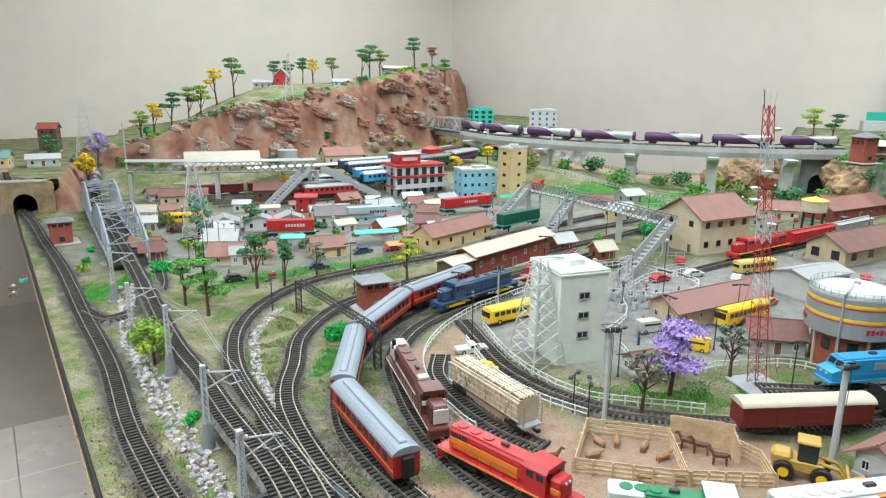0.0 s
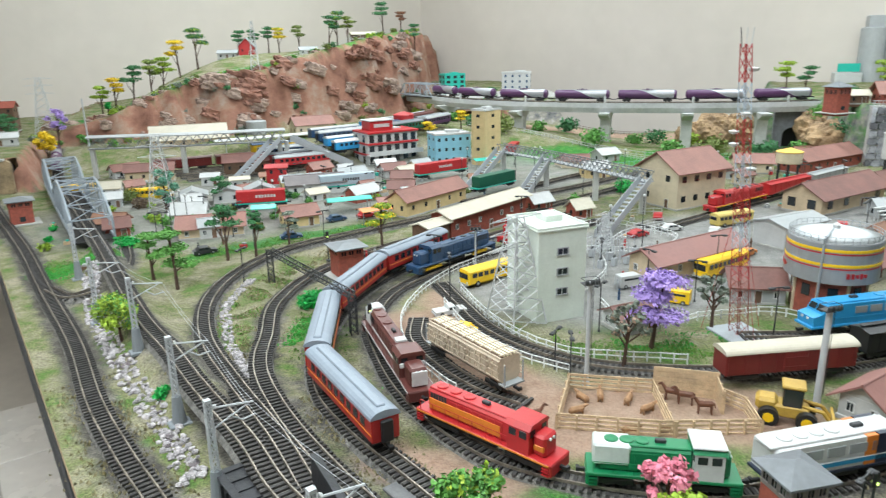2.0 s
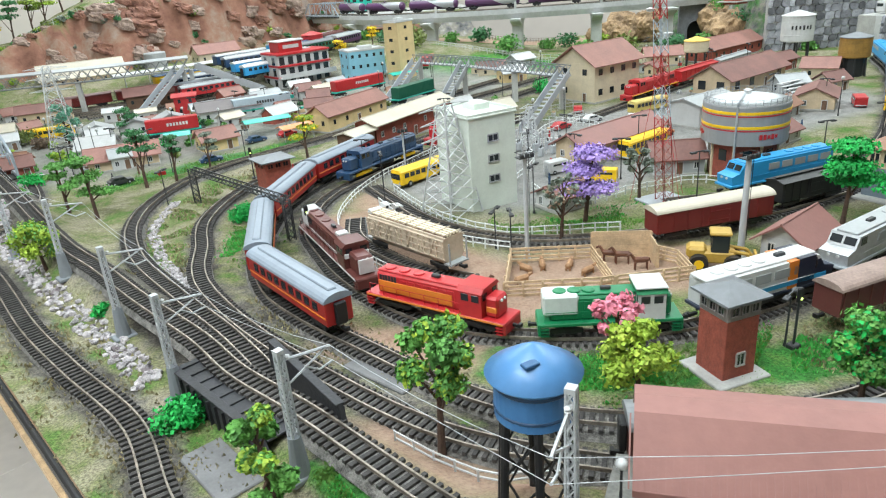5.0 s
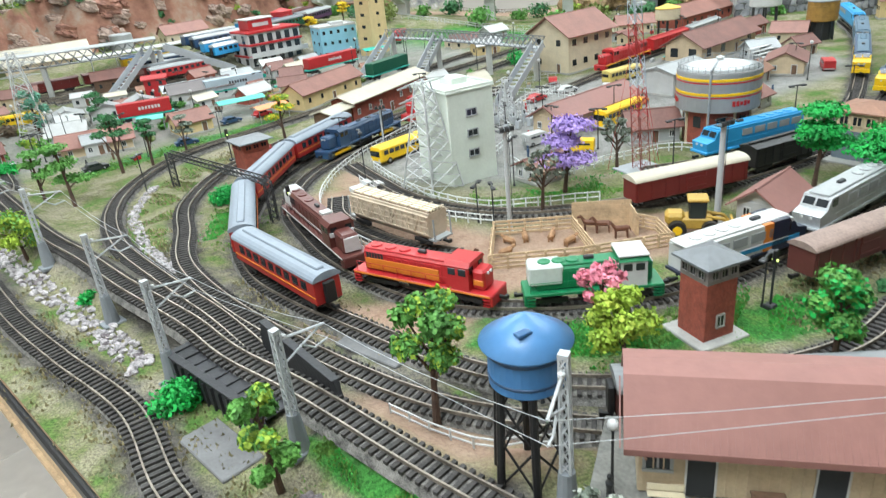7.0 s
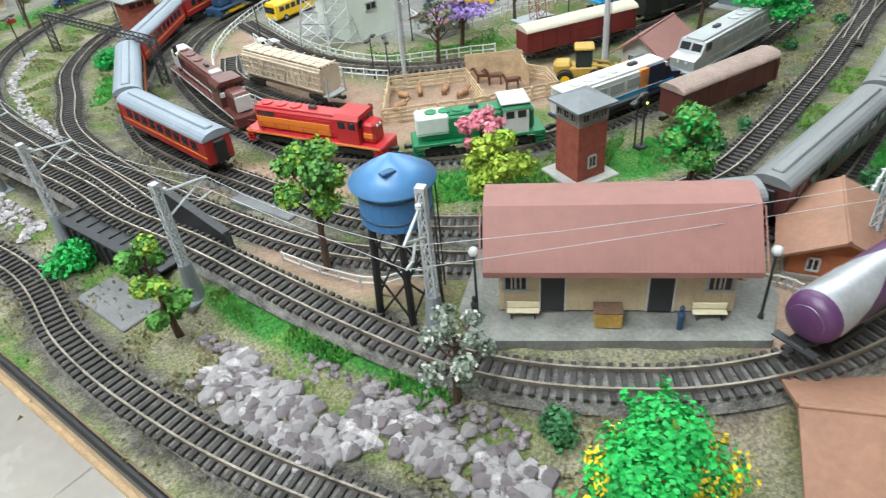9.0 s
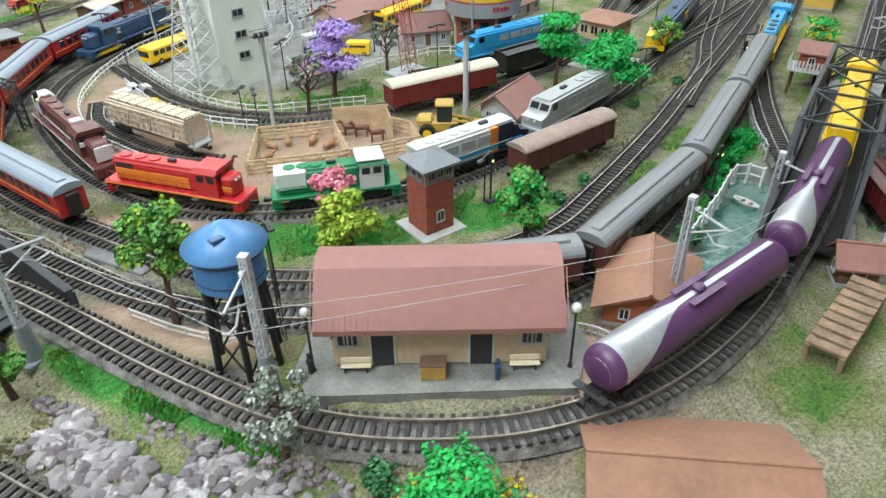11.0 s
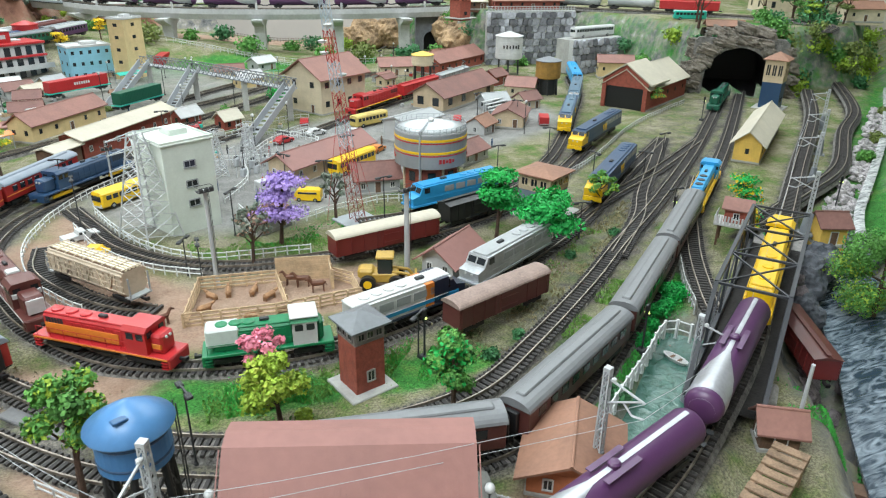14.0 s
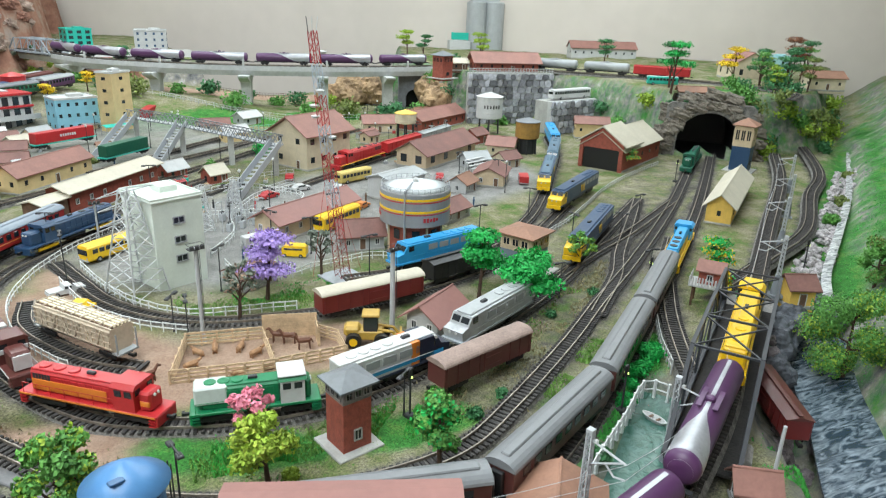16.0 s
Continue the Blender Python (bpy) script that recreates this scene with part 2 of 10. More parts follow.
TOWN_Z = 0.19
BANKS = ([(0.085, 0.615), (0.115, 0.575), (0.21, 0.445), (0.29, 0.355), (0.38, 0.305), (0.46, 0.287), (0.54, 0.292), (0.63, 0.32), (0.70, 0.355)], [(-0.50, 1.49), (-0.26, 1.10), (-0.16, 0.96), (-0.10, 0.875)])
TOWN = [(1.50, 2.81), (1.62, 2.78), (1.60, 2.42), (1.62, 2.37), (1.95, 2.29), (2.01, 2.10), (1.99, 1.78), (1.95, 1.66), (2.13, 1.50), (2.28, 1.54), (2.5, 1.50), (3.1, 1.86), (3.9, 2.4), (3.4, 4.4), (2.7, 4.9), (2.05, 4.1), (1.66, 3.2), (1.52, 2.95)]
SHELF = [(0.20, 3.72), (0.45, 3.46), (0.77, 3.30), (0.80, 3.55), (0.66, 5.3), (0.1, 5.3)]
# the land stops short of the room's wall here
GAP = [(0.82, 3.36), (1.00, 3.24), (1.18, 3.34), (1.42, 3.40), (1.75, 3.75), (2.2, 4.8), (2.2, 5.6), (0.62, 5.6), (0.74, 4.0)]
CREEK = [(1.33, 0.635), (1.44, 0.712), (1.68, 0.85), (2.05, 1.07), (2.6, 1.43)]
# tunnel mouths: place, heading, half width of the bore, floor
MOUTHS = [(2.03, 1.545, -41, 0.092, 0.0), (-1.165, 2.165, 20, 0.034, 0.0), (1.563, 2.762, -12, 0.032, 0.0), (-0.12, 3.80, 50, 0.032, 0.165)]
TERRACE = [(-1.30, 2.19), (-1.07, 2.24), (-1.14, 2.40), (-1.40, 2.95), (-2.6, 3.6), (-2.6, 2.6)]
FOOT = [(-1.30, 2.78), (-1.05, 2.83), (-0.80, 2.88), (-0.55, 2.97), (-0.32, 3.12), (-0.12, 3.38), (0.03, 3.62), (0.16, 3.85), (0.24, 4.2), (0.28, 5.5)]


def poly_dist(x, y, poly):
    """Signed distance to a closed outline, negative inside."""
    d, inside = 1e9, False
    for (ax, ay), (bx, by) in zip(poly, poly[1:] + poly[:1]):
        d = min(d, seg_dist(x, y, (ax, ay), (bx, by)))
        if (ay > y) != (by > y) and x < (bx - ax) * (y - ay) / (by - ay) + ax:
            inside = not inside
    return -d if inside else d


def hill(x, y):
    """The red cliff with its grassy top, rising towards the corner of the room."""
    if y < 2.6 or x > 0.6 or x < -2.0:
        return 0.0
    poly = FOOT + [(-2.2, 5.6), (-1.45, 3.0)]
    d = -poly_dist(x, y, poly)
    if d <= -0.02:
        return 0.0
    top = 0.06 + 0.16 * smooth01((x + 1.25) / 0.55) + 0.19 * smooth01((x + 0.75) / 0.85)
    rough = 0.05 * noise.noise((x * 7, y * 7, 5)) + 0.04 * noise.noise((x * 17, y * 17, 9)) + 0.014 * noise.noise((x * 40, y * 40, 3))
    return top * smooth01((d + rough + 0.01) / (0.05 + top * 0.30)) + (0.03 + 0.055 * smooth01((-0.30 - x) / 0.4)) * smooth01((d - 0.12) / 0.5)


def height(x, y):
    z = 0.0
    s, w = (Vector((x, y, 0)) - EDGE0).dot(TABLE_D), (Vector((x, y, 0)) - EDGE0).dot(TABLE_N)
    # river bed and pond beside the truss bridge
    z -= 0.075 * smooth01(1 - (line_dist(x, y, RIVER) - 0.040) / 0.055)
    z -= 0.034 * smooth01(1 - (line_dist(x, y, POND) - 0.026) / 0.016)
    z -= 0.050 * smooth01(1 - (line_dist(x, y, [(0.94, 0.385), (1.0, 0.455), (1.06, 0.53)]) - 0.026) / 0.03)
    # embankment of the main line
    z += 0.0185 * smooth01(1 - (min(line_dist(x, y, BANKS[0]), line_dist(x, y, BANKS[1])) - 0.019) / 0.028) if x < 0.85 and y < 1.6 else 0.0
    # level stand of the halt and the water tower
    stand = 0.0225 * smooth01(1 - (line_dist(x, y, [(0.262, 0.437), (0.31, 0.415), (0.485, 0.338)]) - 0.028) / 0.030)
    z = max(z, stand) if stand > 0.0 else z
    # bank on the far side of the river
    far = (x - 1.30) * 0.577 - (y - 0.50) * 0.816
    z += 0.040 * smooth01((far + 0.045) / 0.07) * smooth01((x - 0.95) / 0.2) + 0.12 * smooth01((far - 0.005) / 0.20) * smooth01((x - 1.25) / 0.6)
    z -= 0.014 * smooth01(1 - (line_dist(x, y, CREEK) - 0.008) / 0.03)
    z += 0.012 * noise.noise((x * 16, y * 16, 4)) * smooth01((far + 0.16) / 0.08) * smooth01((x - 1.1) / 0.2)
    # raised town above the tunnel, left terrace, back of the layout
    town = smooth01(0.5 - poly_dist(x, y, TOWN) / 0.07)
    z = z * (1 - town) + (TOWN_Z + 0.012 * noise.noise((x * 6, y * 6, 2))) * town
    shelf = smooth01(0.5 - poly_dist(x, y, SHELF) / 0.05)
    z = z * (1 - shelf) + 0.165 * shelf
    terr = smooth01(0.5 - poly_dist(x, y, TERRACE) / 0.05)
    z = z * (1 - terr) + 0.10 * terr
    z += 0.08 * smooth01((y - 2.50) / 0.4) * smooth01((1.2 - x) / 0.8) * (1 - terr) * (1 - town) * (1 - shelf)
    z += hill(x, y) * (1 - town) * (1 - shelf)
    z += 0.004 * noise.noise((x * 9, y * 9, 0)) + 0.0015 * noise.noise((x * 45, y * 45, 3))
    return z


def zone(x, y):
    """Share of earth and paving at a place; the rest is turf."""
    dirt = smooth01(1 - (line_dist(x, y, [(0.17, 1.08), (0.20, 0.98), (0.27, 0.87), (0.33, 0.80), (0.45, 0.82), (0.56, 0.80)]) - 0.055) / 0.03)
    dirt = max(dirt, smooth01(1 - (line_dist(x, y, [(0.150, 0.735), (0.200, 0.715), (0.245, 0.680)]) - 0.020) / 0.02))
    dirt = max(dirt, smooth01(1 - (line_dist(x, y, [(0.17, 0.57), (0.27, 0.46)]) - 0.012) / 0.02))
    dirt = max(dirt, smooth01(1 - (line_dist(x, y, [(0.18, 1.05), (0.20, 1.22)]) - 0.015) / 0.03))
    dirt = max(dirt, smooth01(1 - (line_dist(x, y, [(0.50, 0.33), (0.60, 0.36)]) - 0.03) / 0.03))
    dirt = max(dirt, smooth01(1 - (line_dist(x, y, [(0.62, 3.08), (0.85, 3.14), (1.05, 3.14), (1.3, 3.2)]) - 0.07) / 0.04))
    dirt = max(dirt, 0.8 * smooth01(1 - (line_dist(x, y, [(1.50, 2.55), (1.53, 2.42)]) - 0.03) / 0.05))
    dirt = max(dirt, 0.7 * smooth01(1 - (line_dist(x, y, [(0.95, 0.36), (1.0, 0.30)]) - 0.03) / 0.03))
    dirt = max(dirt, 0.8 * smooth01(1 - (line_dist(x, y, [(-0.35, 1.72), (-0.1, 1.80)]) - 0.03) / 0.04))
    pave = smooth01(1 - (line_dist(x, y, [(0.46, 1.30), (0.75, 1.45), (1.15, 1.62)]) - 0.20) / 0.08)
    pave = max(pave, smooth01(1 - (line_dist(x, y, [(-0.45, 1.9), (0.0, 2.2), (0.3, 2.3)]) - 0.3) / 0.15) * 0.8)
    n = noise.noise((x * 14, y * 14, 7))
    return max(0, min(1, dirt + 0.25 * n * dirt)), max(0, min(1, pave + 0.2 * n * pave)), 0.0


def ground_material():
    m = bpy.data.materials.new("land")
    m.use_nodes = True
    n, l = m.node_tree.nodes, m.node_tree.links
    b = n["Principled BSDF"]
    b.inputs["Roughness"].default_value = 0.95
    b.inputs["Specular IOR Level"].default_value = 0.15
    tc = n.new("ShaderNodeTexCoord")
    at = n.new("ShaderNodeVertexColor")
    at.layer_name = "zone"
    sep = n.new("ShaderNodeSeparateColor")
    l.new(at.outputs[0], sep.inputs[0])

    def tex(scale, detail=5):
        t = n.new("ShaderNodeTexNoise")
        t.inputs["Scale"].default_value = scale
        t.inputs["Detail"].default_value = detail
        t.inputs["Roughness"].default_value = 0.7
        l.new(tc.outputs["Object"], t.inputs["Vector"])
        return t.outputs["Fac"]

    def ramp(fac, *stops):
        r = n.new("ShaderNodeValToRGB")
        e = r.color_ramp.elements
        while len(e) < len(stops):
            e.new(0.5)
        for k, (p, c) in enumerate(stops):
            e[k].position, e[k].color = p, (*c, 1)
        l.new(fac, r.inputs[0])
        return r.outputs[0]

    def mix(fac, a, c):
        x = n.new("ShaderNodeMix")
        x.data_type = "RGBA"
        l.new(fac, x.inputs["Factor"])
        l.new(a, x.inputs["A"])
        l.new(c, x.inputs["B"])
        return x.outputs["Result"]

    near = n.new("ShaderNodeVertexColor")
    near.layer_name = "cover"
    sep2 = n.new("ShaderNodeSeparateColor")
    l.new(near.outputs[0], sep2.inputs[0])

    def ragged(share, scale, width=0.35):
        """A share broken up by noise, so that covers meet in a ragged edge."""
        a = n.new("ShaderNodeMath")
        a.operation = "ADD"
        l.new(share, a.inputs[0])
        l.new(tex(scale), a.inputs[1])
        r = n.new("ShaderNodeMapRange")
        r.inputs["From Min"].default_value, r.inputs["From Max"].default_value = 1.0 - width * 0.5, 1.0 + width * 0.5
        l.new(a.outputs[0], r.inputs["Value"])
        return r.outputs[0]

    def speckle(c, scale, dark, light, k):
        x = n.new("ShaderNodeMix")
        x.data_type = "RGBA"
        x.blend_type = "MULTIPLY"
        x.inputs["Factor"].default_value = k
        l.new(c, x.inputs["A"])
        l.new(ramp(tex(scale, 2), (0.35, dark), (0.62, light)), x.inputs["B"])
        return x.outputs["Result"]

    turf = ramp(tex(13, 7), (0.30, (0.34, 0.31, 0.24)), (0.44, (0.275, 0.265, 0.18)), (0.53, (0.19, 0.205, 0.10)), (0.62, (0.105, 0.19, 0.05)), (0.74, (0.05, 0.15, 0.03)))
    lawn = ramp(tex(24), (0.3, (0.04, 0.13, 0.03)), (0.5, (0.05, 0.22, 0.045)), (0.7, (0.15, 0.27, 0.07)))
    gravel = ramp(tex(20), (0.3, (0.055, 0.05, 0.047)), (0.5, (0.125, 0.118, 0.106)), (0.68, (0.25, 0.235, 0.21)))
    dirt = ramp(tex(42), (0.3, (0.31, 0.20, 0.145)), (0.7, (0.43, 0.31, 0.235)))
    pave = ramp(tex(35), (0.3, (0.19, 0.19, 0.185)), (0.7, (0.33, 0.325, 0.31)))
    c = mix(ragged(sep2.outputs[0], 38), turf, gravel)
    c = mix(ragged(sep2.outputs[1], 30), c, lawn)
    c = speckle(c, 430, (0.45, 0.45, 0.45), (1.25, 1.22, 1.15), 0.85)
    c = mix(sep.outputs[0], c, dirt)
    c = mix(sep.outputs[1], c, pave)
    c = speckle(c, 300, (0.78, 0.78, 0.78), (1.08, 1.08, 1.08), 0.8)
    # bare rock where the land is steep
    rock = ramp(tex(7, 9), (0.28, (0.09, 0.05, 0.04)), (0.40, (0.22, 0.11, 0.08)), (0.50, (0.30, 0.155, 0.11)), (0.58, (0.33, 0.22, 0.165)), (0.66, (0.36, 0.29, 0.25)), (0.76, (0.17, 0.14, 0.13)))
    grey = ramp(tex(26, 8), (0.30, (0.05, 0.052, 0.055)), (0.46, (0.19, 0.19, 0.19)), (0.55, (0.28, 0.26, 0.22)), (0.68, (0.44, 0.43, 0.44)))
    grey = mix(ragged(sep2.outputs[2], 17, 0.25), grey, lawn)
    c = mix(sep.outputs[2], c, mix(at.outputs["Alpha"], rock, grey))
    l.new(c, b.inputs["Base Color"])
    bp = n.new("ShaderNodeBump")
    bp.inputs["Strength"].default_value = 0.8
    bp.inputs["Distance"].default_value = 0.003
    l.new(tex(380, 4), bp.inputs["Height"])
    l.new(bp.outputs[0], b.inputs["Normal"])
    return m


LAND = ground_material()


def in_layout(x, y):
    return (Vector((x, y, 0)) - EDGE0).dot(TABLE_N) >= -0.001


def build_ground():
    S, W, st = (-2.6, 4.0), (0.0, 4.6), 0.021
    ns, nw = int((S[1] - S[0]) / st) + 1, int((W[1] - W[0]) / st) + 1
    vs, cs = [], []
    for i in range(ns):
        for j in range(nw):
            p = EDGE0 + TABLE_D * (S[0] + i * st) + TABLE_N * (W[0] + j * st)
            vs.append((p.x, p.y, height(p.x, p.y)))
            cs.append((*zone(p.x, p.y), 1))
    zz = np.array([v[2] for v in vs]).reshape(ns, nw)
    gx, gy = np.gradient(zz, st)
    steep = np.clip((np.hypot(gx, gy) - 0.5) / 0.45, 0, 1).ravel()
    cs = [(c[0], c[1], float(k), 1.0 if v[0] > 0.55 else 0.0) for c, k, v in zip(cs, steep, vs)]
    fs = [(i * nw + j, (i + 1) * nw + j, (i + 1) * nw + j + 1, i * nw + j + 1) for i in range(ns - 1) for j in range(nw - 1)]
    fs = [f for f in fs if all((vs[k][0] - 0.10) * 0.645 + (vs[k][1] - 5.6) * 0.764 < -0.004 and (vs[k][0] - 0.10) * -0.6 + (vs[k][1] - 5.6) * 0.8 < -0.004 for k in f)]
    fs = [f for f in fs if not any(poly_dist(vs[k][0], vs[k][1], GAP) < 0 for k in f[:1]) and (vs[f[0]][0] - 1.30) * 0.577 - (vs[f[0]][1] - 0.50) * 0.816 < 0.62]
    # the tunnel mouths stay open
    for px, py, rz, half, pz in MOUTHS:
        inv = pose(px, py, 0, 0, 0, rz).inverted()

        def inside(f):
            q = inv @ Vector(vs[f[0]])
            return abs(q.x) < half + 0.035 and -0.002 < q.y < 0.30 and min(vs[k][2] for k in f) < pz + half * 2.0 and max(vs[k][2] for k in f) > pz + 0.012
        fs = [f for f in fs if (vs[f[0]][0] - px) ** 2 + (vs[f[0]][1] - py) ** 2 > 0.16 or not inside(f)]
    # gravel beside the rails, lawns, green on the rock
    rails = np.array([(p.x, p.y) for k in TRK for p in TRK[k][::2] if p.z < 0.1])
    V = np.array(vs)[:, :2]
    near = np.concatenate([np.sqrt(((V[i:i + 3000, None] - rails[None]) ** 2).sum(2)).min(1) for i in range(0, len(V), 3000)])
    cover = np.ones((len(V), 4), np.float32)

    def far_from(pts):
        """Distance of every place to a line of plan points."""
        best = np.full(len(V), 9.0)
        for a, b in zip(pts, pts[1:]):
            a, d = np.array(a), np.array(b) - np.array(a)
            t = np.clip(((V - a) @ d) / (d @ d), 0, 1)
            best = np.minimum(best, np.hypot(*(V - a - t[:, None] * d).T))
        return best

    yard = np.minimum(np.minimum(far_from([(0.70, 0.66), (1.10, 0.95), (1.60, 1.30), (1.85, 1.48)]), far_from([(-0.9, 2.35), (-0.4, 2.55), (0.1, 2.85)]) - 0.12), far_from([(0.5, 1.95), (1.0, 2.2), (1.4, 2.1)]) - 0.12)
    yard = np.clip(1 - (yard - 0.08) / 0.10, 0, 1)
    edge_ = (V - np.array(EDGE0[:2])) @ np.array(TABLE_N[:2])
    cover[:, 0] = np.clip(np.maximum(0.72 - (near - 0.016) / 0.034, 0.42 * yard), 0, 1) + 0.12 * (edge_ < 0.09)
    lawns = [([(0.290, 0.650), (0.345, 0.620), (0.435, 0.600)], 0.036), ([(0.515, 0.585), (0.60, 0.59)], 0.038), ([(0.12, 0.525), (0.16, 0.473), (0.205, 0.422), (0.25, 0.37)], 0.014), ([(0.085, 0.90), (0.13, 0.84)], 0.014), ([(0.69, 0.458), (0.762, 0.507), (0.882, 0.590), (0.945, 0.640)], 0.034), ([(1.14, 0.44), (1.30, 0.53), (1.5, 0.655), (1.9, 0.90), (2.4, 1.22), (2.9, 1.5)], 0.16),
             ([(-0.30, 1.48), (-0.12, 1.62), (0.05, 1.70)], 0.035), ([(-0.56, 1.38), (-0.47, 1.47)], 0.04), ([(0.45, 2.55), (0.75, 2.66), (0.95, 2.5)], 0.10), ([(1.05, 2.65), (1.45, 2.55)], 0.10), ([(1.60, 2.72), (1.63, 2.50)], 0.06), ([(-1.25, 2.95), (-0.80, 3.05), (-0.3, 3.45), (0.05, 3.85)], 0.10), ([(2.2, 1.72), (2.35, 1.66)], 0.05)]
    cover[:, 1] = np.max([0.75 - (far_from(p) - w * 0.6) / (w * 0.9) for p, w in lawns], axis=0)
    cover[:, 2] = 0.47 * (V[:, 0] > 1.1)
    cover = np.clip(cover, 0, 1)
    me = bpy.data.meshes.new("ground")
    me.from_pydata(vs, [], fs)
    a = me.color_attributes.new("zone", "FLOAT_COLOR", "POINT")
    a.data.foreach_set("color", np.array(cs, np.float32).ravel())
    a = me.color_attributes.new("cover", "FLOAT_COLOR", "POINT")
    a.data.foreach_set("color", cover.ravel())
    for p in me.polygons:
        p.use_smooth = True
    me.materials.append(LAND)
    tagged(new("ground", me), "scenic model land with turf, earth and paving", "ground", kind="structure")



# ---------------------------------------------------------------- room
def tile_material():
    m = mat("floor_tile", (0.86, 0.83, 0.79), 0.25, 0, 0.06, 3, 0.02)
    return m


def build_room():
    corner = Vector((0.10, 5.6, 0))
    dr, dl = Vector((0.764, -0.645, 0)), Vector((-0.80, -0.60, 0))
    wallm = mat("room_wall", (0.60, 0.55, 0.50), 0.9, 0, 0.035, 1.2, 0.08, 60)

    def wall(name, a, b, out):
        d = (b - a)
        mid = (a + b) / 2 + out * 0.06
        mb = MB().box((0, 0, 0), (d.length, 0.12, CEIL_Z - FLOOR_Z))
        ob = single(name, mb, wallm, "plain beige plastered room wall", "wall", kind="structure")
        ob.matrix_basis = pose(mid.x, mid.y, (CEIL_Z + FLOOR_Z) / 2, 0, 0, math.degrees(math.atan2(d.y, d.x)))

    nr, nl = Vector((0.645, 0.764, 0)), Vector((-0.60, 0.80, 0))
    right_end, left_end = corner + dr * 7.5, corner + dl * 5.0
    wall("wall_right", corner, right_end, nr)
    wall("wall_left", left_end, corner, nl)
    wall("wall_rear", left_end + dr * 7.5, right_end + dl * 0, -dr * -1)
    back_a, back_b = left_end, left_end + dr * 7.5
    wall("wall_side", back_a, back_b, -nr)
    c = (corner + right_end + left_end + back_b) / 4
    for name, z, material, label in (("floor", FLOOR_Z - 0.05, MATS["floor_base"], "pale tiled room floor"), ("ceiling", CEIL_Z + 0.05, MATS["ceiling_white"], "white painted ceiling")):
        ob = single(name, MB().box((0, 0, 0), (10.5, 10.5, 0.1)), material, label, name, kind="structure")
        ob.matrix_basis = pose(c.x, c.y, z, 0, 0, -45)
    # floor tiles seen past the open edge of the table
    fl = bpy.data.objects["floor"]
    tm = tile_material()
    shared = MB().cbox((0, 0, 0), (0.397, 0.397, 0.008), 0.002).mesh("floor_tile", tm)
    for i in range(9):
        for j in range(6):
            p = EDGE0 + TABLE_D * (0.2 + i * 0.4) + TABLE_N * (-1.9 + j * 0.4)
            ob = new("floor_tile", shared)
            ob.parent = fl
            ob.matrix_parent_inverse = fl.matrix_basis.inverted()
            ob.matrix_basis = pose(p.x, p.y, FLOOR_Z + 0.003, 0, 0, -54.7)


mat("floor_base", (0.55, 0.51, 0.46), 0.6, 0, 0.06, 3)
mat("ceiling_white", (0.78, 0.78, 0.76), 0.9, 0, 0.03, 2)
build_room()

# ceiling lights: assumed tubes out of view, placed to even out the brightness below
for k, (x, y) in enumerate(((0.05, 0.60), (1.55, 1.3), (-0.85, 0.30), (0.0, 2.6), (0.15, 4.0), (1.5, 2.7), (-0.8, 3.3), (2.6, 2.3), (-0.35, -0.25))):
    d = bpy.data.lights.new("ceiling_light", "AREA")
    d.shape, d.size, d.size_y, d.energy, d.color = "RECTANGLE", 1.2, 0.30, LAMP_W, (0.895, 0.99, 1.03)
    o = new("ceiling_lamp", d)
    o.matrix_basis = pose(x, y, CEIL_Z - 0.07, 0, 0, -40)
    fx = thing("ceiling_light", x, y, CEIL_Z - 0.03, -40, "assumed white ceiling light fitting with frosted cover", "lamp", "ceiling lights")
    part("housing", MB().cbox((0, 0, 0.0), (1.26, 0.34, 0.06), 0.01), WHITE, fx)

# table: side board with black edging, resting on legs
tb = thing("display_table", 0, 0, 0, 0, "large wooden display table with black edging", "table")
mb = MB()
a, b_ = EDGE0 + TABLE_D * -1.3, EDGE0 + TABLE_D * 3.14
m = pose((a.x + b_.x) / 2, (a.y + b_.y) / 2, 0, 0, 0, -54.74)
part("edging", MB().cbox((0, -0.004, -0.006), (4.44, 0.006, 0.014), 0.002, m), BLACK, tb, "black painted edge strip")
part("side_board", MB().box((0, 0.62, -0.13), (4.44, 0.018, 0.14), m), WOODD, tb)
part("deck_board", MB().box((0, 1.45, -0.20), (4.40, 1.64, 0.02), m), WOOD, tb)
part("rim_board", MB().box((0, 0.31, -0.090), (4.44, 0.62, 0.010), m), WOOD, tb)
part("rim_fillet", MB().box((0, 0.010, -0.048), (4.44, 0.012, 0.074), m), WOOD, tb)
part("end_board", MB().box((2.21, 1.23, -0.12), (0.018, 2.14, 0.18), m), WOODD, tb)
for sx in (-2.0, -0.7, 0.7, 2.0):
    for sy in (0.75, 1.3, 2.1):
        part("leg", MB().cbox((sx, sy, (FLOOR_Z - 0.21) / 2), (0.07, 0.07, -FLOOR_Z - 0.21), 0.004, m), WOOD, tb)

# ---------------------------------------------------------------- tracks
GAUGE = 0.0165


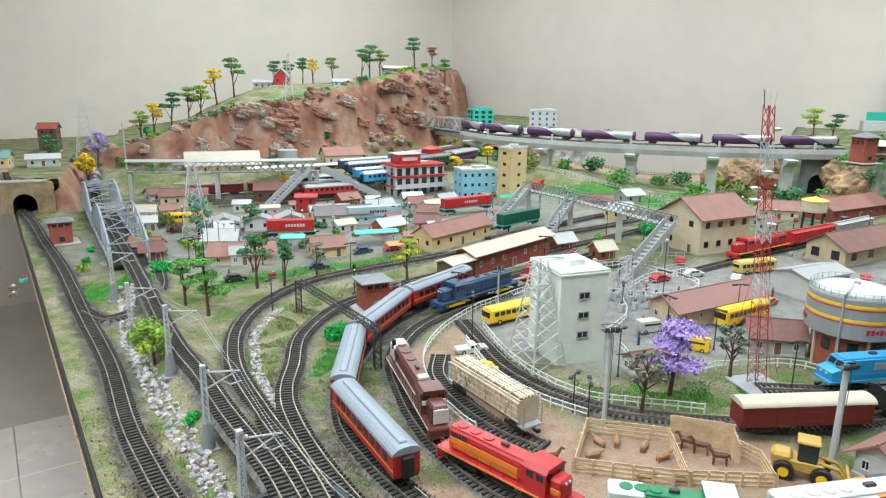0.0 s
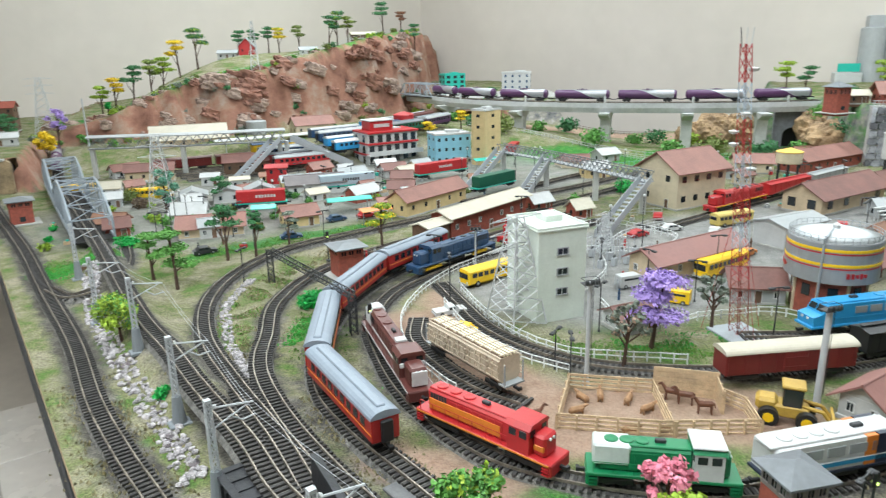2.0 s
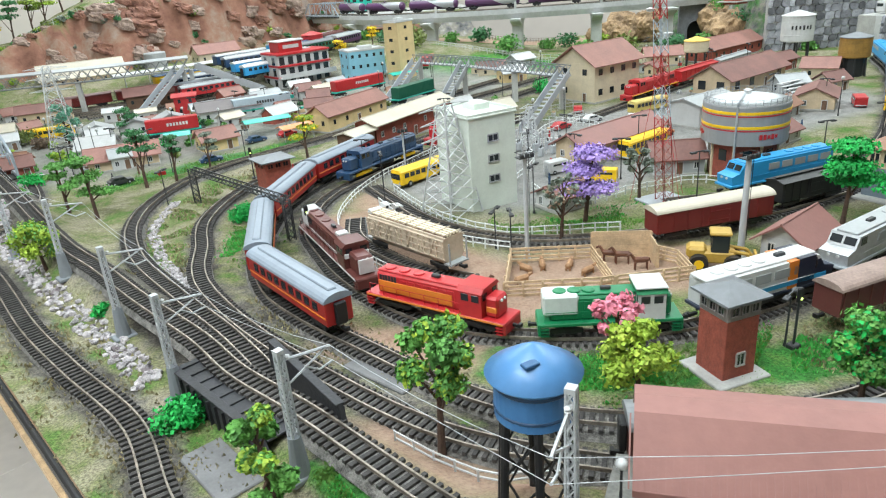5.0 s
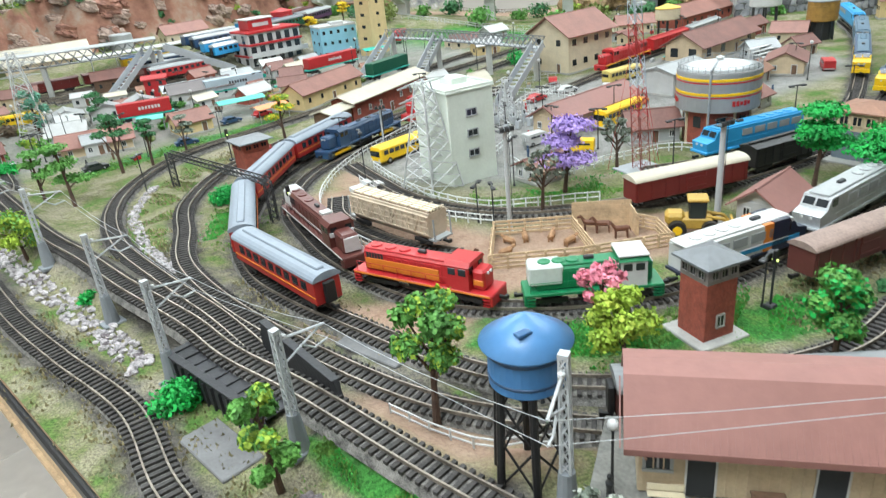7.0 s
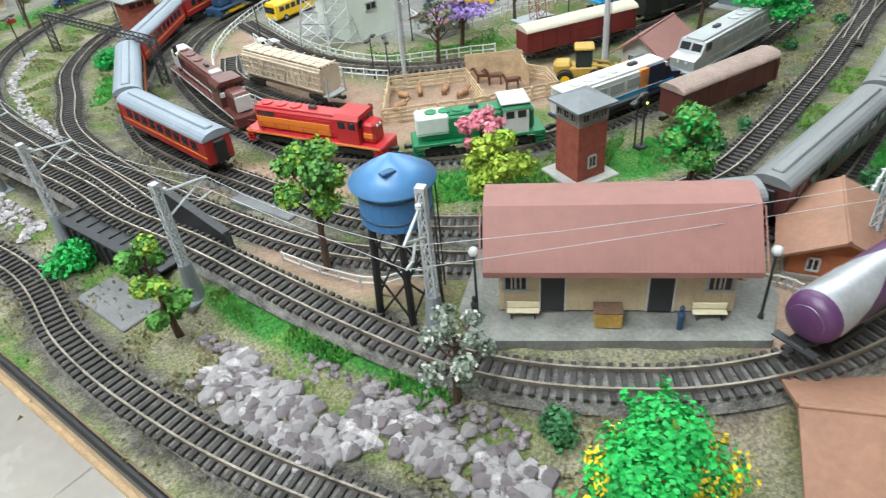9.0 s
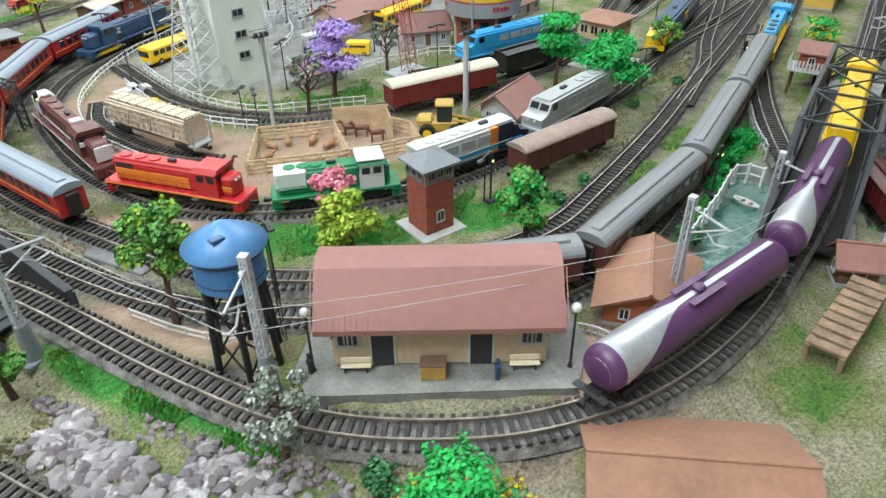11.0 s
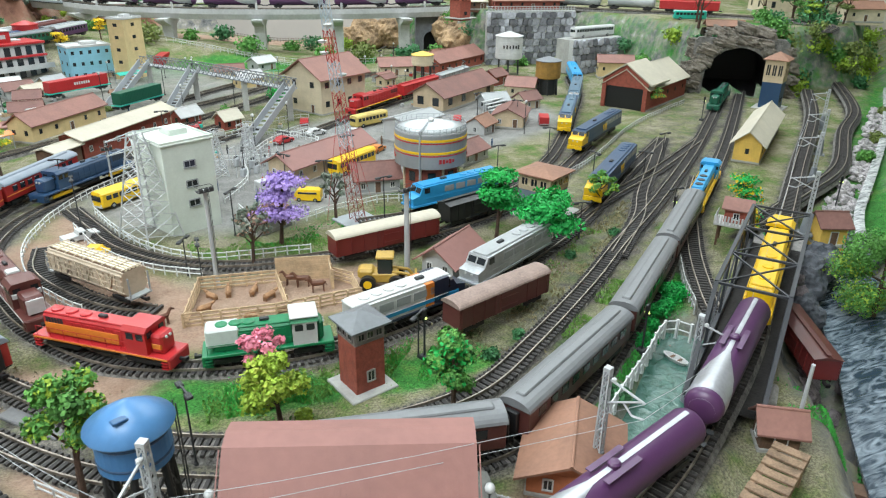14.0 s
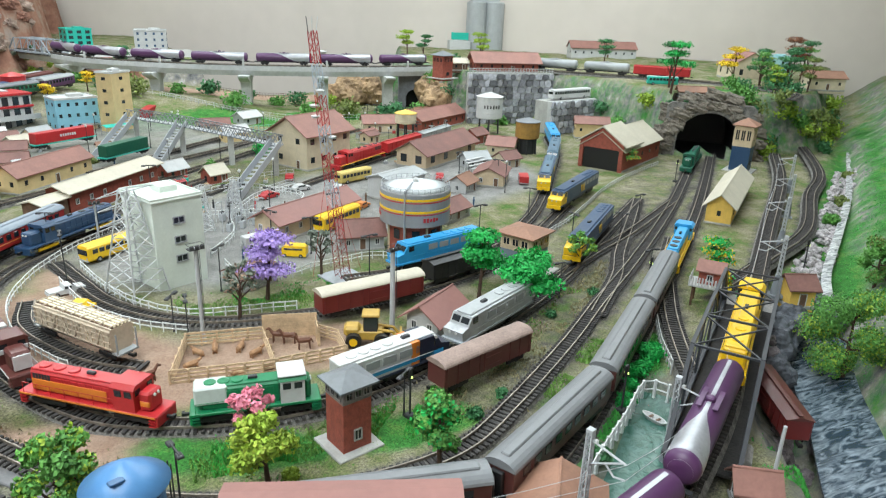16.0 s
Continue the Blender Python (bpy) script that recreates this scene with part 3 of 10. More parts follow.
def track(pts, z=0.0, label="black sleepered model railway track on grey ballast", width=0.038, bed=True):
    path = [p + Vector((0, 0, z)) if z else p for p in spline(pts, 0.010)]
    t = thing("track", 0, 0, 0, 0, label, "railway track", kind="structure")
    if bed:
        h = width / 2
        part("ballast", sweep(MB(), path, [(-h, -0.004), (-h * 0.72, 0.0035), (h * 0.72, 0.0035), (h, -0.004)], False), BALLAST, t)
    mb = MB()
    sl = spline(pts, 0.0078)
    for p, d, s in frames_of(sl):
        mb.box((0, 0, 0), (0.0036, 0.031 + random.uniform(-0.0008, 0.0008), 0.003),
               Matrix.Translation(p + Vector((0, 0, z + 0.0045))) @ Matrix.Rotation(math.atan2(d.y, d.x), 4, "Z"))
    part("sleepers", mb, SLEEPER, t, kind="stuff")
    for sd in (-1, 1):
        o = sd * GAUGE / 2
        part("rail", sweep(MB(), path, [(o - 0.0008, 0.006), (o - 0.0008, 0.0092), (o + 0.0008, 0.0092), (o + 0.0008, 0.006)]), RAILTOP, t)
    return path


RAIL = 0.0092
TRK = {}
TRK["edge"] = track([(-1.25, 2.25), (-1.08, 2.05), (-0.89, 1.80), (-0.69, 1.54), (-0.49, 1.26), (-0.33, 1.04), (-0.215, 0.86), (-0.13, 0.745), (-0.04, 0.63), (0.01, 0.52), (0.07, 0.43), (0.15, 0.34), (0.27, 0.24), (0.42, 0.16)], 0.0)
TRK["spur"] = track([(-0.49, 1.27), (-0.43, 1.23), (-0.40, 1.30), (-0.42, 1.42), (-0.48, 1.55)], 0.001)
TRK["main"] = track([(-1.25, 2.75), (-1.0, 2.28), (-0.75, 1.88), (-0.50, 1.49), (-0.26, 1.10), (-0.16, 0.96), (-0.085, 0.85), (0.0, 0.735), (0.05, 0.655), (0.115, 0.575), (0.21, 0.445), (0.29, 0.355), (0.38, 0.305), (0.46, 0.287), (0.54, 0.292), (0.63, 0.32), (0.72, 0.365), (0.86, 0.445), (1.01, 0.55), (1.21, 0.685), (1.50, 0.89), (1.90, 1.17), (2.2, 1.42)], 0.022)
TRK["loop_a"] = track([(0.42, 1.95), (0.22, 1.78), (0.02, 1.62), (-0.12, 1.49), (-0.18, 1.34), (-0.185, 1.19), (-0.14, 1.04), (-0.06, 0.90), (0.02, 0.775), (0.085, 0.655)], 0.002)
TRK["loop_b"] = track([(0.50, 1.86), (0.27, 1.66), (0.08, 1.49), (-0.03, 1.34), (-0.07, 1.18), (-0.054, 1.046), (-0.044, 0.965), (-0.018, 0.890), (0.042, 0.780), (0.130, 0.655), (0.215, 0.560), (0.30, 0.505), (0.40, 0.462), (0.50, 0.436), (0.57, 0.437), (0.667, 0.474), (0.84, 0.588), (1.005, 0.708), (1.21, 0.858), (1.49, 1.072), (1.78, 1.31), (2.1, 1.58)], 0.0)
TRK["loop_c"] = track([(0.55, 1.78), (0.33, 1.58), (0.15, 1.38), (0.06, 1.21), (0.032, 1.08), (0.030, 0.985), (0.055, 0.872), (0.100, 0.790), (0.165, 0.703), (0.235, 0.615), (0.29, 0.568), (0.37, 0.532), (0.47, 0.515), (0.573, 0.523), (0.673, 0.575), (0.83, 0.675), (0.95, 0.76), (1.17, 0.91), (1.52, 1.17), (2.05, 1.60)], 0.001)
TRK["depot"] = track([(0.60, 1.70), (0.42, 1.55), (0.24, 1.38), (0.13, 1.24), (0.095, 1.10), (0.120, 0.965), (0.166, 0.842), (0.243, 0.733), (0.335, 0.682), (0.44, 0.660), (0.54, 0.669), (0.645, 0.702), (0.808, 0.777), (0.965, 0.870), (1.17, 1.02), (1.45, 1.22)], 0.0)
TRK["siding"] = track([(0.165, 1.10), (0.165, 1.02), (0.20, 0.94), (0.245, 0.875), (0.30, 0.83)], 0.0)
TRK["inner"] = track([(0.20, 1.26), (0.235, 1.15), (0.27, 1.055), (0.33, 0.975), (0.41, 0.925), (0.52, 0.905), (0.64, 0.905), (0.75, 0.925), (0.88, 0.97), (1.05, 1.08), (1.25, 1.24)], 0.0)
TRK["upper"] = track([(0.62, 1.005), (0.75, 1.005), (0.90, 1.04), (1.08, 1.16), (1.243, 1.328), (1.405, 1.522), (1.585, 1.745), (1.735, 1.99)], 0.001)
TRK["right"] = track([(1.15, 0.70), (1.35, 0.77), (1.58, 0.86), (1.86, 1.05), (2.12, 1.21), (2.5, 1.55)], 0.016)
TRK["pond_curve"] = track([(1.30, 0.955), (1.18, 0.848), (1.07, 0.733), (1.009, 0.664), (0.945, 0.58), (0.905, 0.52)], 0.001)
TRK["ladder_a"] = track([(0.92, 0.73), (1.05, 0.835), (1.14, 0.93), (1.28, 1.06), (1.45, 1.22)], 0.0015)
TRK["ladder_b"] = track([(0.96, 0.875), (1.10, 0.95), (1.25, 1.02), (1.52, 1.17)], 0.0015)
TRK["yard_a"] = track([(0.42, 1.95), (0.60, 2.08), (0.767, 2.221), (0.90, 2.30), (1.10, 2.36)], 0.001)
TRK["yard_b"] = track([(0.50, 1.86), (0.60, 1.945), (0.70, 2.04), (0.82, 2.15), (1.00, 2.24), (1.15, 2.30)], 0.001)
TRK["yard_c"] = track([(0.27, 1.91), (0.40, 2.03), (0.56, 2.19), (0.70, 2.32)], 0.001)
TRK["goods_line"] = track([(-0.88, 2.42), (-0.78, 2.47), (-0.60, 2.552), (-0.41, 2.638), (-0.25, 2.73)], 0.001)
build_ground()


# ---------------------------------------------------------------- rolling stock
def along(x1, y1, x2, y2):
    """Middle, heading and length of a vehicle from its two ends."""
    return (x1 + x2) / 2, (y1 + y2) / 2, math.degrees(math.atan2(y2 - y1, x2 - x1)), math.hypot(x2 - x1, y2 - y1)


def bogies(t, L, inset=0.19, axles=2, colour=None, r=0.0055):
    for sx in (-1, 1):
        cx = sx * (L / 2 - L * inset)
        bl = 0.012 * axles + 0.008
        bg = part("bogie", MB().cbox((cx, 0.0115, 0.0068), (bl, 0.003, 0.006), 0.001).cbox((cx, -0.0115, 0.0068), (bl, 0.003, 0.006), 0.001)
                  .box((cx, 0, 0.0085), (0.008, 0.022, 0.004)), colour or BLACK, t)
        for k in range(axles):
            wx = cx + (k - (axles - 1) / 2) * 0.0125
            mb = MB().cyl((wx, -0.010, r), (wx, 0.010, r), 0.0012, n=6)
            for sy in (-1, 1):
                mb.cyl((wx, sy * 0.0076, r), (wx, sy * 0.0096, r), r, n=14)
            part("wheelset", mb, DARK, bg)


def couplers(t, L):
    for sx in (-1, 1):
        part("coupler", MB().box((sx * (L / 2 + 0.004), 0, 0.0095), (0.010, 0.003, 0.003)).box((sx * (L / 2 + 0.0075), 0.0012, 0.0095), (0.003, 0.005, 0.004)), BLACK, t)


def panes(host, spots, s=0.0006):
    """Dark panes (centre, size) set in a cab or a coach side."""
    for c, d in spots:
        part("pane", MB().cbox(c, d, 0.0002), GLASS, host)


def hood_loco(x1, y1, x2, y2, label, body, roof=None, panel=None, cab=None, trim_mat=None, nose=None, z=0.0, cab_at=0.22, axles=3, rails=True, bogie=None, long_nose=True, stripe=None, hw=0.021, fan=None):
    """A road switcher: narrow long hood, cab near the (x2, y2) end, short hood, walkway with handrails."""
    x, y, rz, L = along(x1, y1, x2, y2)
    t = thing("diesel_locomotive", x, y, z + RAIL, rz, label, "locomotive", "model locomotives")
    trim_mat, roof, cab = trim_mat or body, roof or body, cab or body
    cabx, cabl = L / 2 - L * cab_at, 0.026
    bogies(t, L, 0.20, axles, bogie)
    couplers(t, L)
    part("fuel_tank", MB().cbox((0, 0, 0.0085), (L * 0.22, 0.024, 0.009), 0.003), BLACK, t)
    part("underframe", MB().cbox((0, 0, 0.0155), (L, 0.034, 0.0035), 0.0006).cbox((L / 2 - 0.001, 0, 0.010), (0.003, 0.032, 0.012), 0.0006).cbox((-L / 2 + 0.001, 0, 0.010), (0.003, 0.032, 0.012), 0.0006), trim_mat, t)
    h0, h1 = -L / 2 + 0.012, cabx - cabl / 2
    hood = part("long_hood", MB().cbox(((h0 + h1) / 2, 0, 0.029), (h1 - h0, hw, 0.025), 0.0022), body, t)
    part("hood_top", MB().cbox(((h0 + h1) / 2, 0, 0.0424), ((h1 - h0) * 0.97, hw - 0.0035, 0.0026), 0.0008), roof, hood)
    for k in range(3):
        fx = h0 + (h1 - h0) * (0.12 + 0.17 * k)
        part("radiator_fan", MB().lathe([(0.0065, 0), (0.0065, 0.0012), (0.0055, 0.0016), (0.001, 0.0012)], 16, (fx, 0, 0.0436)), fan or DARK, hood)
    part("exhaust_pipe", MB().cbox((h0 + (h1 - h0) * 0.66, 0, 0.0452), (0.010, 0.0045, 0.004), 0.0008), DARK, hood)
    for sd in (-1, 1):
        mb = MB()
        for k in range(6):
            mb.box((h0 + (h1 - h0) * (0.06 + 0.035 * k), sd * (hw / 2 + 0.0001), 0.034), (0.0030, 0.0007, 0.010))
        part("louvre", mb, DARK if body is not BLACK else GREY, hood)
        for k in range(7):
            part("access_door", MB().cbox((h0 + (h1 - h0) * (0.34 + 0.09 * k), sd * (hw / 2 + 0.0002), 0.028), ((h1 - h0) * 0.075, 0.0008, 0.018), 0.0002), body, hood)
        if panel:
            part("side_panel", MB().cbox(((h0 + h1) / 2 - 0.004, sd * (hw / 2 + 0.0009), 0.0265), ((h1 - h0) * 0.86, 0.0009, 0.0125), 0.0003), panel, hood)
        if stripe:
            part("side_stripe", MB().cbox((0, sd * 0.0172, 0.0155), (L * 0.98, 0.0006, 0.0022), 0.0002), stripe, t)
    cb = part("cab", MB().prism([(-0.0165, 0.017), (0.0165, 0.017), (0.0165, 0.044), (0.012, 0.0475), (-0.012, 0.0475), (-0.0165, 0.044)], cabl, Matrix.Translation((cabx, 0, 0))), cab, t)
    part("cab_roof", MB().prism([(-0.0178, 0.0438), (0.0178, 0.0438), (0.013, 0.0485), (-0.013, 0.0485)], cabl + 0.003, Matrix.Translation((cabx, 0, 0))), roof, cb)
    sp = []
    for sd in (-1, 1):
        sp += [((cabx - 0.006, sd * 0.0166, 0.0375), (0.0085, 0.0006, 0.0075)), ((cabx + 0.006, sd * 0.0166, 0.0375), (0.0085, 0.0006, 0.0075)),
               ((cabx + cabl / 2 + 0.0001, sd * 0.0095, 0.0385), (0.0006, 0.008, 0.007)), ((cabx - cabl / 2 - 0.0001, sd * 0.0135, 0.0385), (0.0006, 0.004, 0.006))]
    panes(cb, sp)
    s0, s1 = cabx + cabl / 2, L / 2 - 0.010
    if s1 - s0 > 0.006:
        top = 0.036 if not long_nose else 0.0395
        part("short_hood", MB().cbox(((s0 + s1) / 2, 0, (0.017 + top) / 2), (s1 - s0, hw, top - 0.017), 0.0025), nose or body, t)
        part("headlight", MB().cyl((s1, 0.003, top - 0.004), (s1 + 0.0015, 0.003, top - 0.004), 0.0016, n=10).cyl((s1, -0.003, top - 0.004), (s1 + 0.0015, -0.003, top - 0.004), 0.0016, n=10), WHITE, t)
        if panel:
            part("nose_panel", MB().cbox(((s0 + s1) / 2, 0, 0.026), ((s1 - s0) * 0.8, hw + 0.0012, 0.007), 0.001), panel, t)
    if rails:
        for sd in (-1, 1):
            mb = MB()
            y0 = sd * 0.0158
            mb.tube([(-L / 2 + 0.006, y0, 0.0285), (cabx - cabl / 2, y0, 0.0285)], 0.0004, 4)
            k = 0
            while -L / 2 + 0.006 + k * 0.018 < cabx - cabl / 2:
                px = -L / 2 + 0.006 + k * 0.018
                mb.cyl((px, y0, 0.017), (px, y0, 0.0285), 0.0004, n=4)
                k += 1
            part("handrail", mb, bogie and trim_mat or WHITE if body is BLACK else trim_mat, t)
    for sx in (-1, 1):
        for sd in (-1, 1):
            mb = MB()
            for k in range(3):
                mb.box((sx * (L / 2 - 0.006), sd * 0.0155, 0.0045 + 0.0035 * k), (0.008, 0.004, 0.0007))
            part("step", mb, trim_mat, t)
    return t


def body_loco(x1, y1, x2, y2, label, body, roof=None, lower=None, nose=None, z=0.0, band=None, axles=3, emblem=None):
    """A full-width diesel with a sloped cab at the (x2, y2) end."""
    x, y, rz, L = along(x1, y1, x2, y2)
    t = thing("diesel_locomotive", x, y, z + RAIL, rz, label, "locomotive", "model locomotives")
    bogies(t, L, 0.20, axles)
    couplers(t, L)
    roof, lower = roof or body, lower or body
    part("fuel_tank", MB().cbox((0, 0, 0.0085), (L * 0.25, 0.026, 0.009), 0.003), BLACK, t)
    part("underframe", MB().cbox((0, 0, 0.0155), (L, 0.034, 0.0035), 0.0006), lower, t)
    e = L / 2
    # side outline of the body, with a raked windscreen
    prof = [(-e + 0.003, 0.017), (e - 0.004, 0.017), (e - 0.002, 0.030), (e - 0.016, 0.0335), (e - 0.023, 0.046), (-e + 0.006, 0.046), (-e + 0.003, 0.042)]
    bd = part("body", MB().prism(prof, 0.031, Matrix.Rotation(math.pi / 2, 4, "Z") @ Matrix.Diagonal((1, -1, 1, 1))), body, t)
    part("roof_panel", MB().cbox((-0.012, 0, 0.0470), (L * 0.86, 0.023, 0.0025), 0.0008), roof, bd)
    for k in range(4):
        part("radiator_fan", MB().lathe([(0.0068, 0), (0.0068, 0.0012), (0.0055, 0.0018), (0.001, 0.0012)], 16, (-e + 0.022 + 0.017 * k, 0, 0.0482)), roof, bd)
    part("exhaust_pipe", MB().cbox((0.02, 0, 0.0492), (0.012, 0.006, 0.004), 0.001), DARK, bd)
    sp = []
    for sd in (-1, 1):
        sp += [((e - 0.031, sd * 0.0156, 0.0395), (0.011, 0.0008, 0.0085))]
        mb = MB()
        for k in range(5):
            mb.cbox((-e + 0.018 + 0.024 * k, sd * 0.0158, 0.036), (0.019, 0.0010, 0.010), 0.0002)
        part("grille", mb, GREY if body is not SILVER else STEEL, bd)
        if band:
            part("side_band", MB().cbox((-0.004, sd * 0.0160, 0.0235), (L * 0.9, 0.0010, 0.005), 0.0002), band, bd)
        part("handrail", MB().tube([(-e + 0.005, sd * 0.0175, 0.027), (e - 0.03, sd * 0.0175, 0.027)], 0.0004, 4), body, t)
    panes(bd, sp)
    wm = Matrix.Translation((e - 0.0190, 0, 0.0402)) @ Matrix.Rotation(math.radians(-29), 4, "Y")
    for sd in (-1, 1):
        part("windscreen", MB().cbox((0, sd * 0.0072, 0), (0.0008, 0.012, 0.0085), 0.0002, wm), GLASS, bd)
    if nose:
        cabp = [(e - 0.040, 0.0175), (e - 0.0035, 0.0175), (e - 0.0015, 0.0303), (e - 0.0157, 0.0338), (e - 0.0205, 0.0415), (e - 0.040, 0.0415)]
        part("front_cab", MB().prism(cabp, 0.0318, Matrix.Rotation(math.pi / 2, 4, "Z") @ Matrix.Diagonal((1, -1, 1, 1))), nose, bd, "painted cab front")
        part("skirt", MB().cbox((e - 0.001, 0, 0.013), (0.003, 0.033, 0.009), 0.0008), nose, bd)
        for sd in (-1, 1):
            part("side_window", MB().cbox((e - 0.031, sd * 0.0160, 0.0365), (0.011, 0.0009, 0.0075), 0.0002), GLASS, bd)
    if emblem:
        for sd in (-1, 1):
            for k in range(3):
                part("emblem_stripe", MB().box((0, 0, 0), (0.0042, 0.0008, 0.017), Matrix.Translation((-0.020 + 0.009 * k, sd * 0.0164, 0.0300)) @ Matrix.Rotation(math.radians(28), 4, "Y")), emblem, bd)
    part("headlight", MB().cyl((e - 0.003, 0.005, 0.027), (e - 0.0008, 0.005, 0.027), 0.0017, n=10).cyl((e - 0.003, -0.005, 0.027), (e - 0.0008, -0.005, 0.027), 0.0017, n=10), WHITE, bd)
    return t


def arch_roof(L, w, z0, rise, over=0.0):
    n = 10
    poly = [(w * math.cos(math.pi * k / n), z0 + rise * math.sin(math.pi * k / n)) for k in range(n + 1)]
    return poly


def coach(x1, y1, x2, y2, label, side, roof, z=0.0, band=None, windows=9):
    x, y, rz, L = along(x1, y1, x2, y2)
    t = thing("passenger_coach", x, y, z + RAIL, rz, label, "coach", "passenger coaches")
    bogies(t, L, 0.15, 2)
    couplers(t, L)
    bd = part("body", MB().cbox((0, 0, 0.0265), (L - 0.004, 0.031, 0.027), 0.0008), side, t)
    part("underframe", MB().cbox((0, 0, 0.0118), (L * 0.5, 0.020, 0.006), 0.001).box((0, 0, 0.0125), (L - 0.006, 0.028, 0.002)), BLACK, t)
    rf = part("roof", MB().prism(arch_roof(L, 0.0172, 0.0395, 0.0085), L - 0.002), roof, t)
    part("clerestory", MB().cbox((0, 0, 0.0478), (L - 0.02, 0.010, 0.004), 0.0012), roof, rf)
    sp = []
    for sd in (-1, 1):
        for k in range(windows):
            sp.append((((k + 0.5) / windows * (L - 0.03) - (L - 0.03) / 2, sd * 0.0157, 0.0305), ((L - 0.03) / windows * 0.62, 0.0007, 0.0095)))
        if band:
            part("waist_band", MB().cbox((0, sd * 0.0157, 0.0215), (L - 0.006, 0.0008, 0.0016), 0.0002), band, bd)
    panes(bd, sp)
    for sx in (-1, 1):
        part("gangway", MB().cbox((sx * (L / 2 + 0.001), 0, 0.026), (0.005, 0.013, 0.024), 0.001), BLACK, t)
    return t


def boxcar(x1, y1, x2, y2, label, side, roof, z=0.0, arched=True, ends=None):
    x, y, rz, L = along(x1, y1, x2, y2)
    t = thing("box_wagon", x, y, z + RAIL, rz, label, "wagon", "goods wagons")
    bogies(t, L, 0.18, 2)
    couplers(t, L)
    bd = part("body", MB().cbox((0, 0, 0.0245), (L - 0.004, 0.030, 0.027), 0.0006), side, t)
    part("underframe", MB().box((0, 0, 0.0105), (L - 0.01, 0.018, 0.003)).cbox((0, 0, 0.0085), (L * 0.2, 0.012, 0.006), 0.001), BLACK, t)
    poly = arch_roof(L, 0.0165, 0.0378, 0.007) if arched else [(0.0165, 0.038), (0.0, 0.042), (-0.0165, 0.038), (-0.0165, 0.0372), (0.0165, 0.0372)]
    rf = part("roof", MB().prism(poly, L - 0.001), roof, t)
    if not arched:
        part("roof_walk", MB().cbox((0, 0, 0.0433), (L - 0.004, 0.006, 0.0012), 0.0002), roof, rf)
    for sd in (-1, 1):
        dr = part("sliding_door", MB().cbox((0.004, sd * 0.0155, 0.0245), (0.030, 0.0016, 0.0245), 0.0004), side, t)
        part("door_bar", MB().box((0.004, sd * 0.0166, 0.030), (0.028, 0.0008, 0.0012)).box((0.004, sd * 0.0166, 0.018), (0.028, 0.0008, 0.0012)), side, dr)
        for k in range(9):
            px = -L / 2 + 0.006 + (L - 0.012) * k / 8
            if abs(px - 0.004) > 0.017:
                part("side_rib", MB().box((px, sd * 0.0154, 0.0245), (0.0016, 0.0013, 0.026)), side, bd)
        part("ladder", MB().tube([(L / 2 - 0.008, sd * 0.0163, 0.012), (L / 2 - 0.008, sd * 0.0163, 0.037)], 0.0004, 4).tube([(L / 2 - 0.004, sd * 0.0163, 0.012), (L / 2 - 0.004, sd * 0.0163, 0.037)], 0.0004, 4), side, t)
    return t


def hopper(x1, y1, x2, y2, label, side, z=0.0):
    x, y, rz, L = along(x1, y1, x2, y2)
    t = thing("hopper_wagon", x, y, z + RAIL, rz, label, "wagon", "goods wagons")
    bogies(t, L, 0.15, 2)
    couplers(t, L)
    prof = [(-0.016, 0.019), (-0.009, 0.009), (0.009, 0.009), (0.016, 0.019), (0.016, 0.042), (0.012, 0.045), (-0.012, 0.045), (-0.016, 0.042)]
    bd = part("body", MB().prism(prof, L - 0.02), side, t)
    for sd in (-1, 1):
        for k in range(14):
            px = -(L - 0.02) / 2 + 0.002 + (L - 0.024) * k / 13
            part("rib", MB().box((px, sd * 0.0167, 0.0305), (0.0018, 0.0018, 0.0235)), side, bd)
        for zz in (0.0195, 0.0275, 0.0355, 0.042):
            part("side_rail", MB().box((0, sd * 0.0172, zz), (L - 0.016, 0.0010, 0.0016)), side, bd)
        for yy in (0.0028, 0.0078):
            part("roof_slat", MB().cbox((0, sd * yy, 0.0468), (L * 0.88, 0.0030, 0.0022), 0.0004), CREAM, bd)
        part("roof_edge", MB().cbox((0, sd * 0.0135, 0.0445), (L - 0.018, 0.0026, 0.003), 0.0005), side, bd)
        for k in range(6):
            part("side_brace", MB().box((0, 0, 0), (0.0014, 0.0012, 0.024), Matrix.Translation((-(L - 0.06) / 2 + (L - 0.06) * k / 5, sd * 0.0176, 0.0305)) @ Matrix.Rotation(math.radians(24 if k % 2 else -24), 4, "Y")), side, bd)
    # dark sheet under the slats stands for the shade in their open gaps
    part("roof_deck", MB().box((0, 0, 0.0453), (L - 0.022, 0.023, 0.0008)), WOODD, bd)
    for k in range(9):
        part("roof_batten", MB().box((-(L * 0.86) / 2 + L * 0.86 * k / 8, 0, 0.0482), (0.0016, 0.029, 0.001)), side, bd)
    for sx in (-1, 1):
        part("end_platform", MB().box((sx * (L / 2 - 0.006), 0, 0.0125), (0.012, 0.030, 0.002)).box((sx * (L / 2 - 0.002), 0.014, 0.026), (0.0016, 0.0016, 0.028)).box((sx * (L / 2 - 0.002), -0.014, 0.026), (0.0016, 0.0016, 0.028)), GREY, t)
    return t


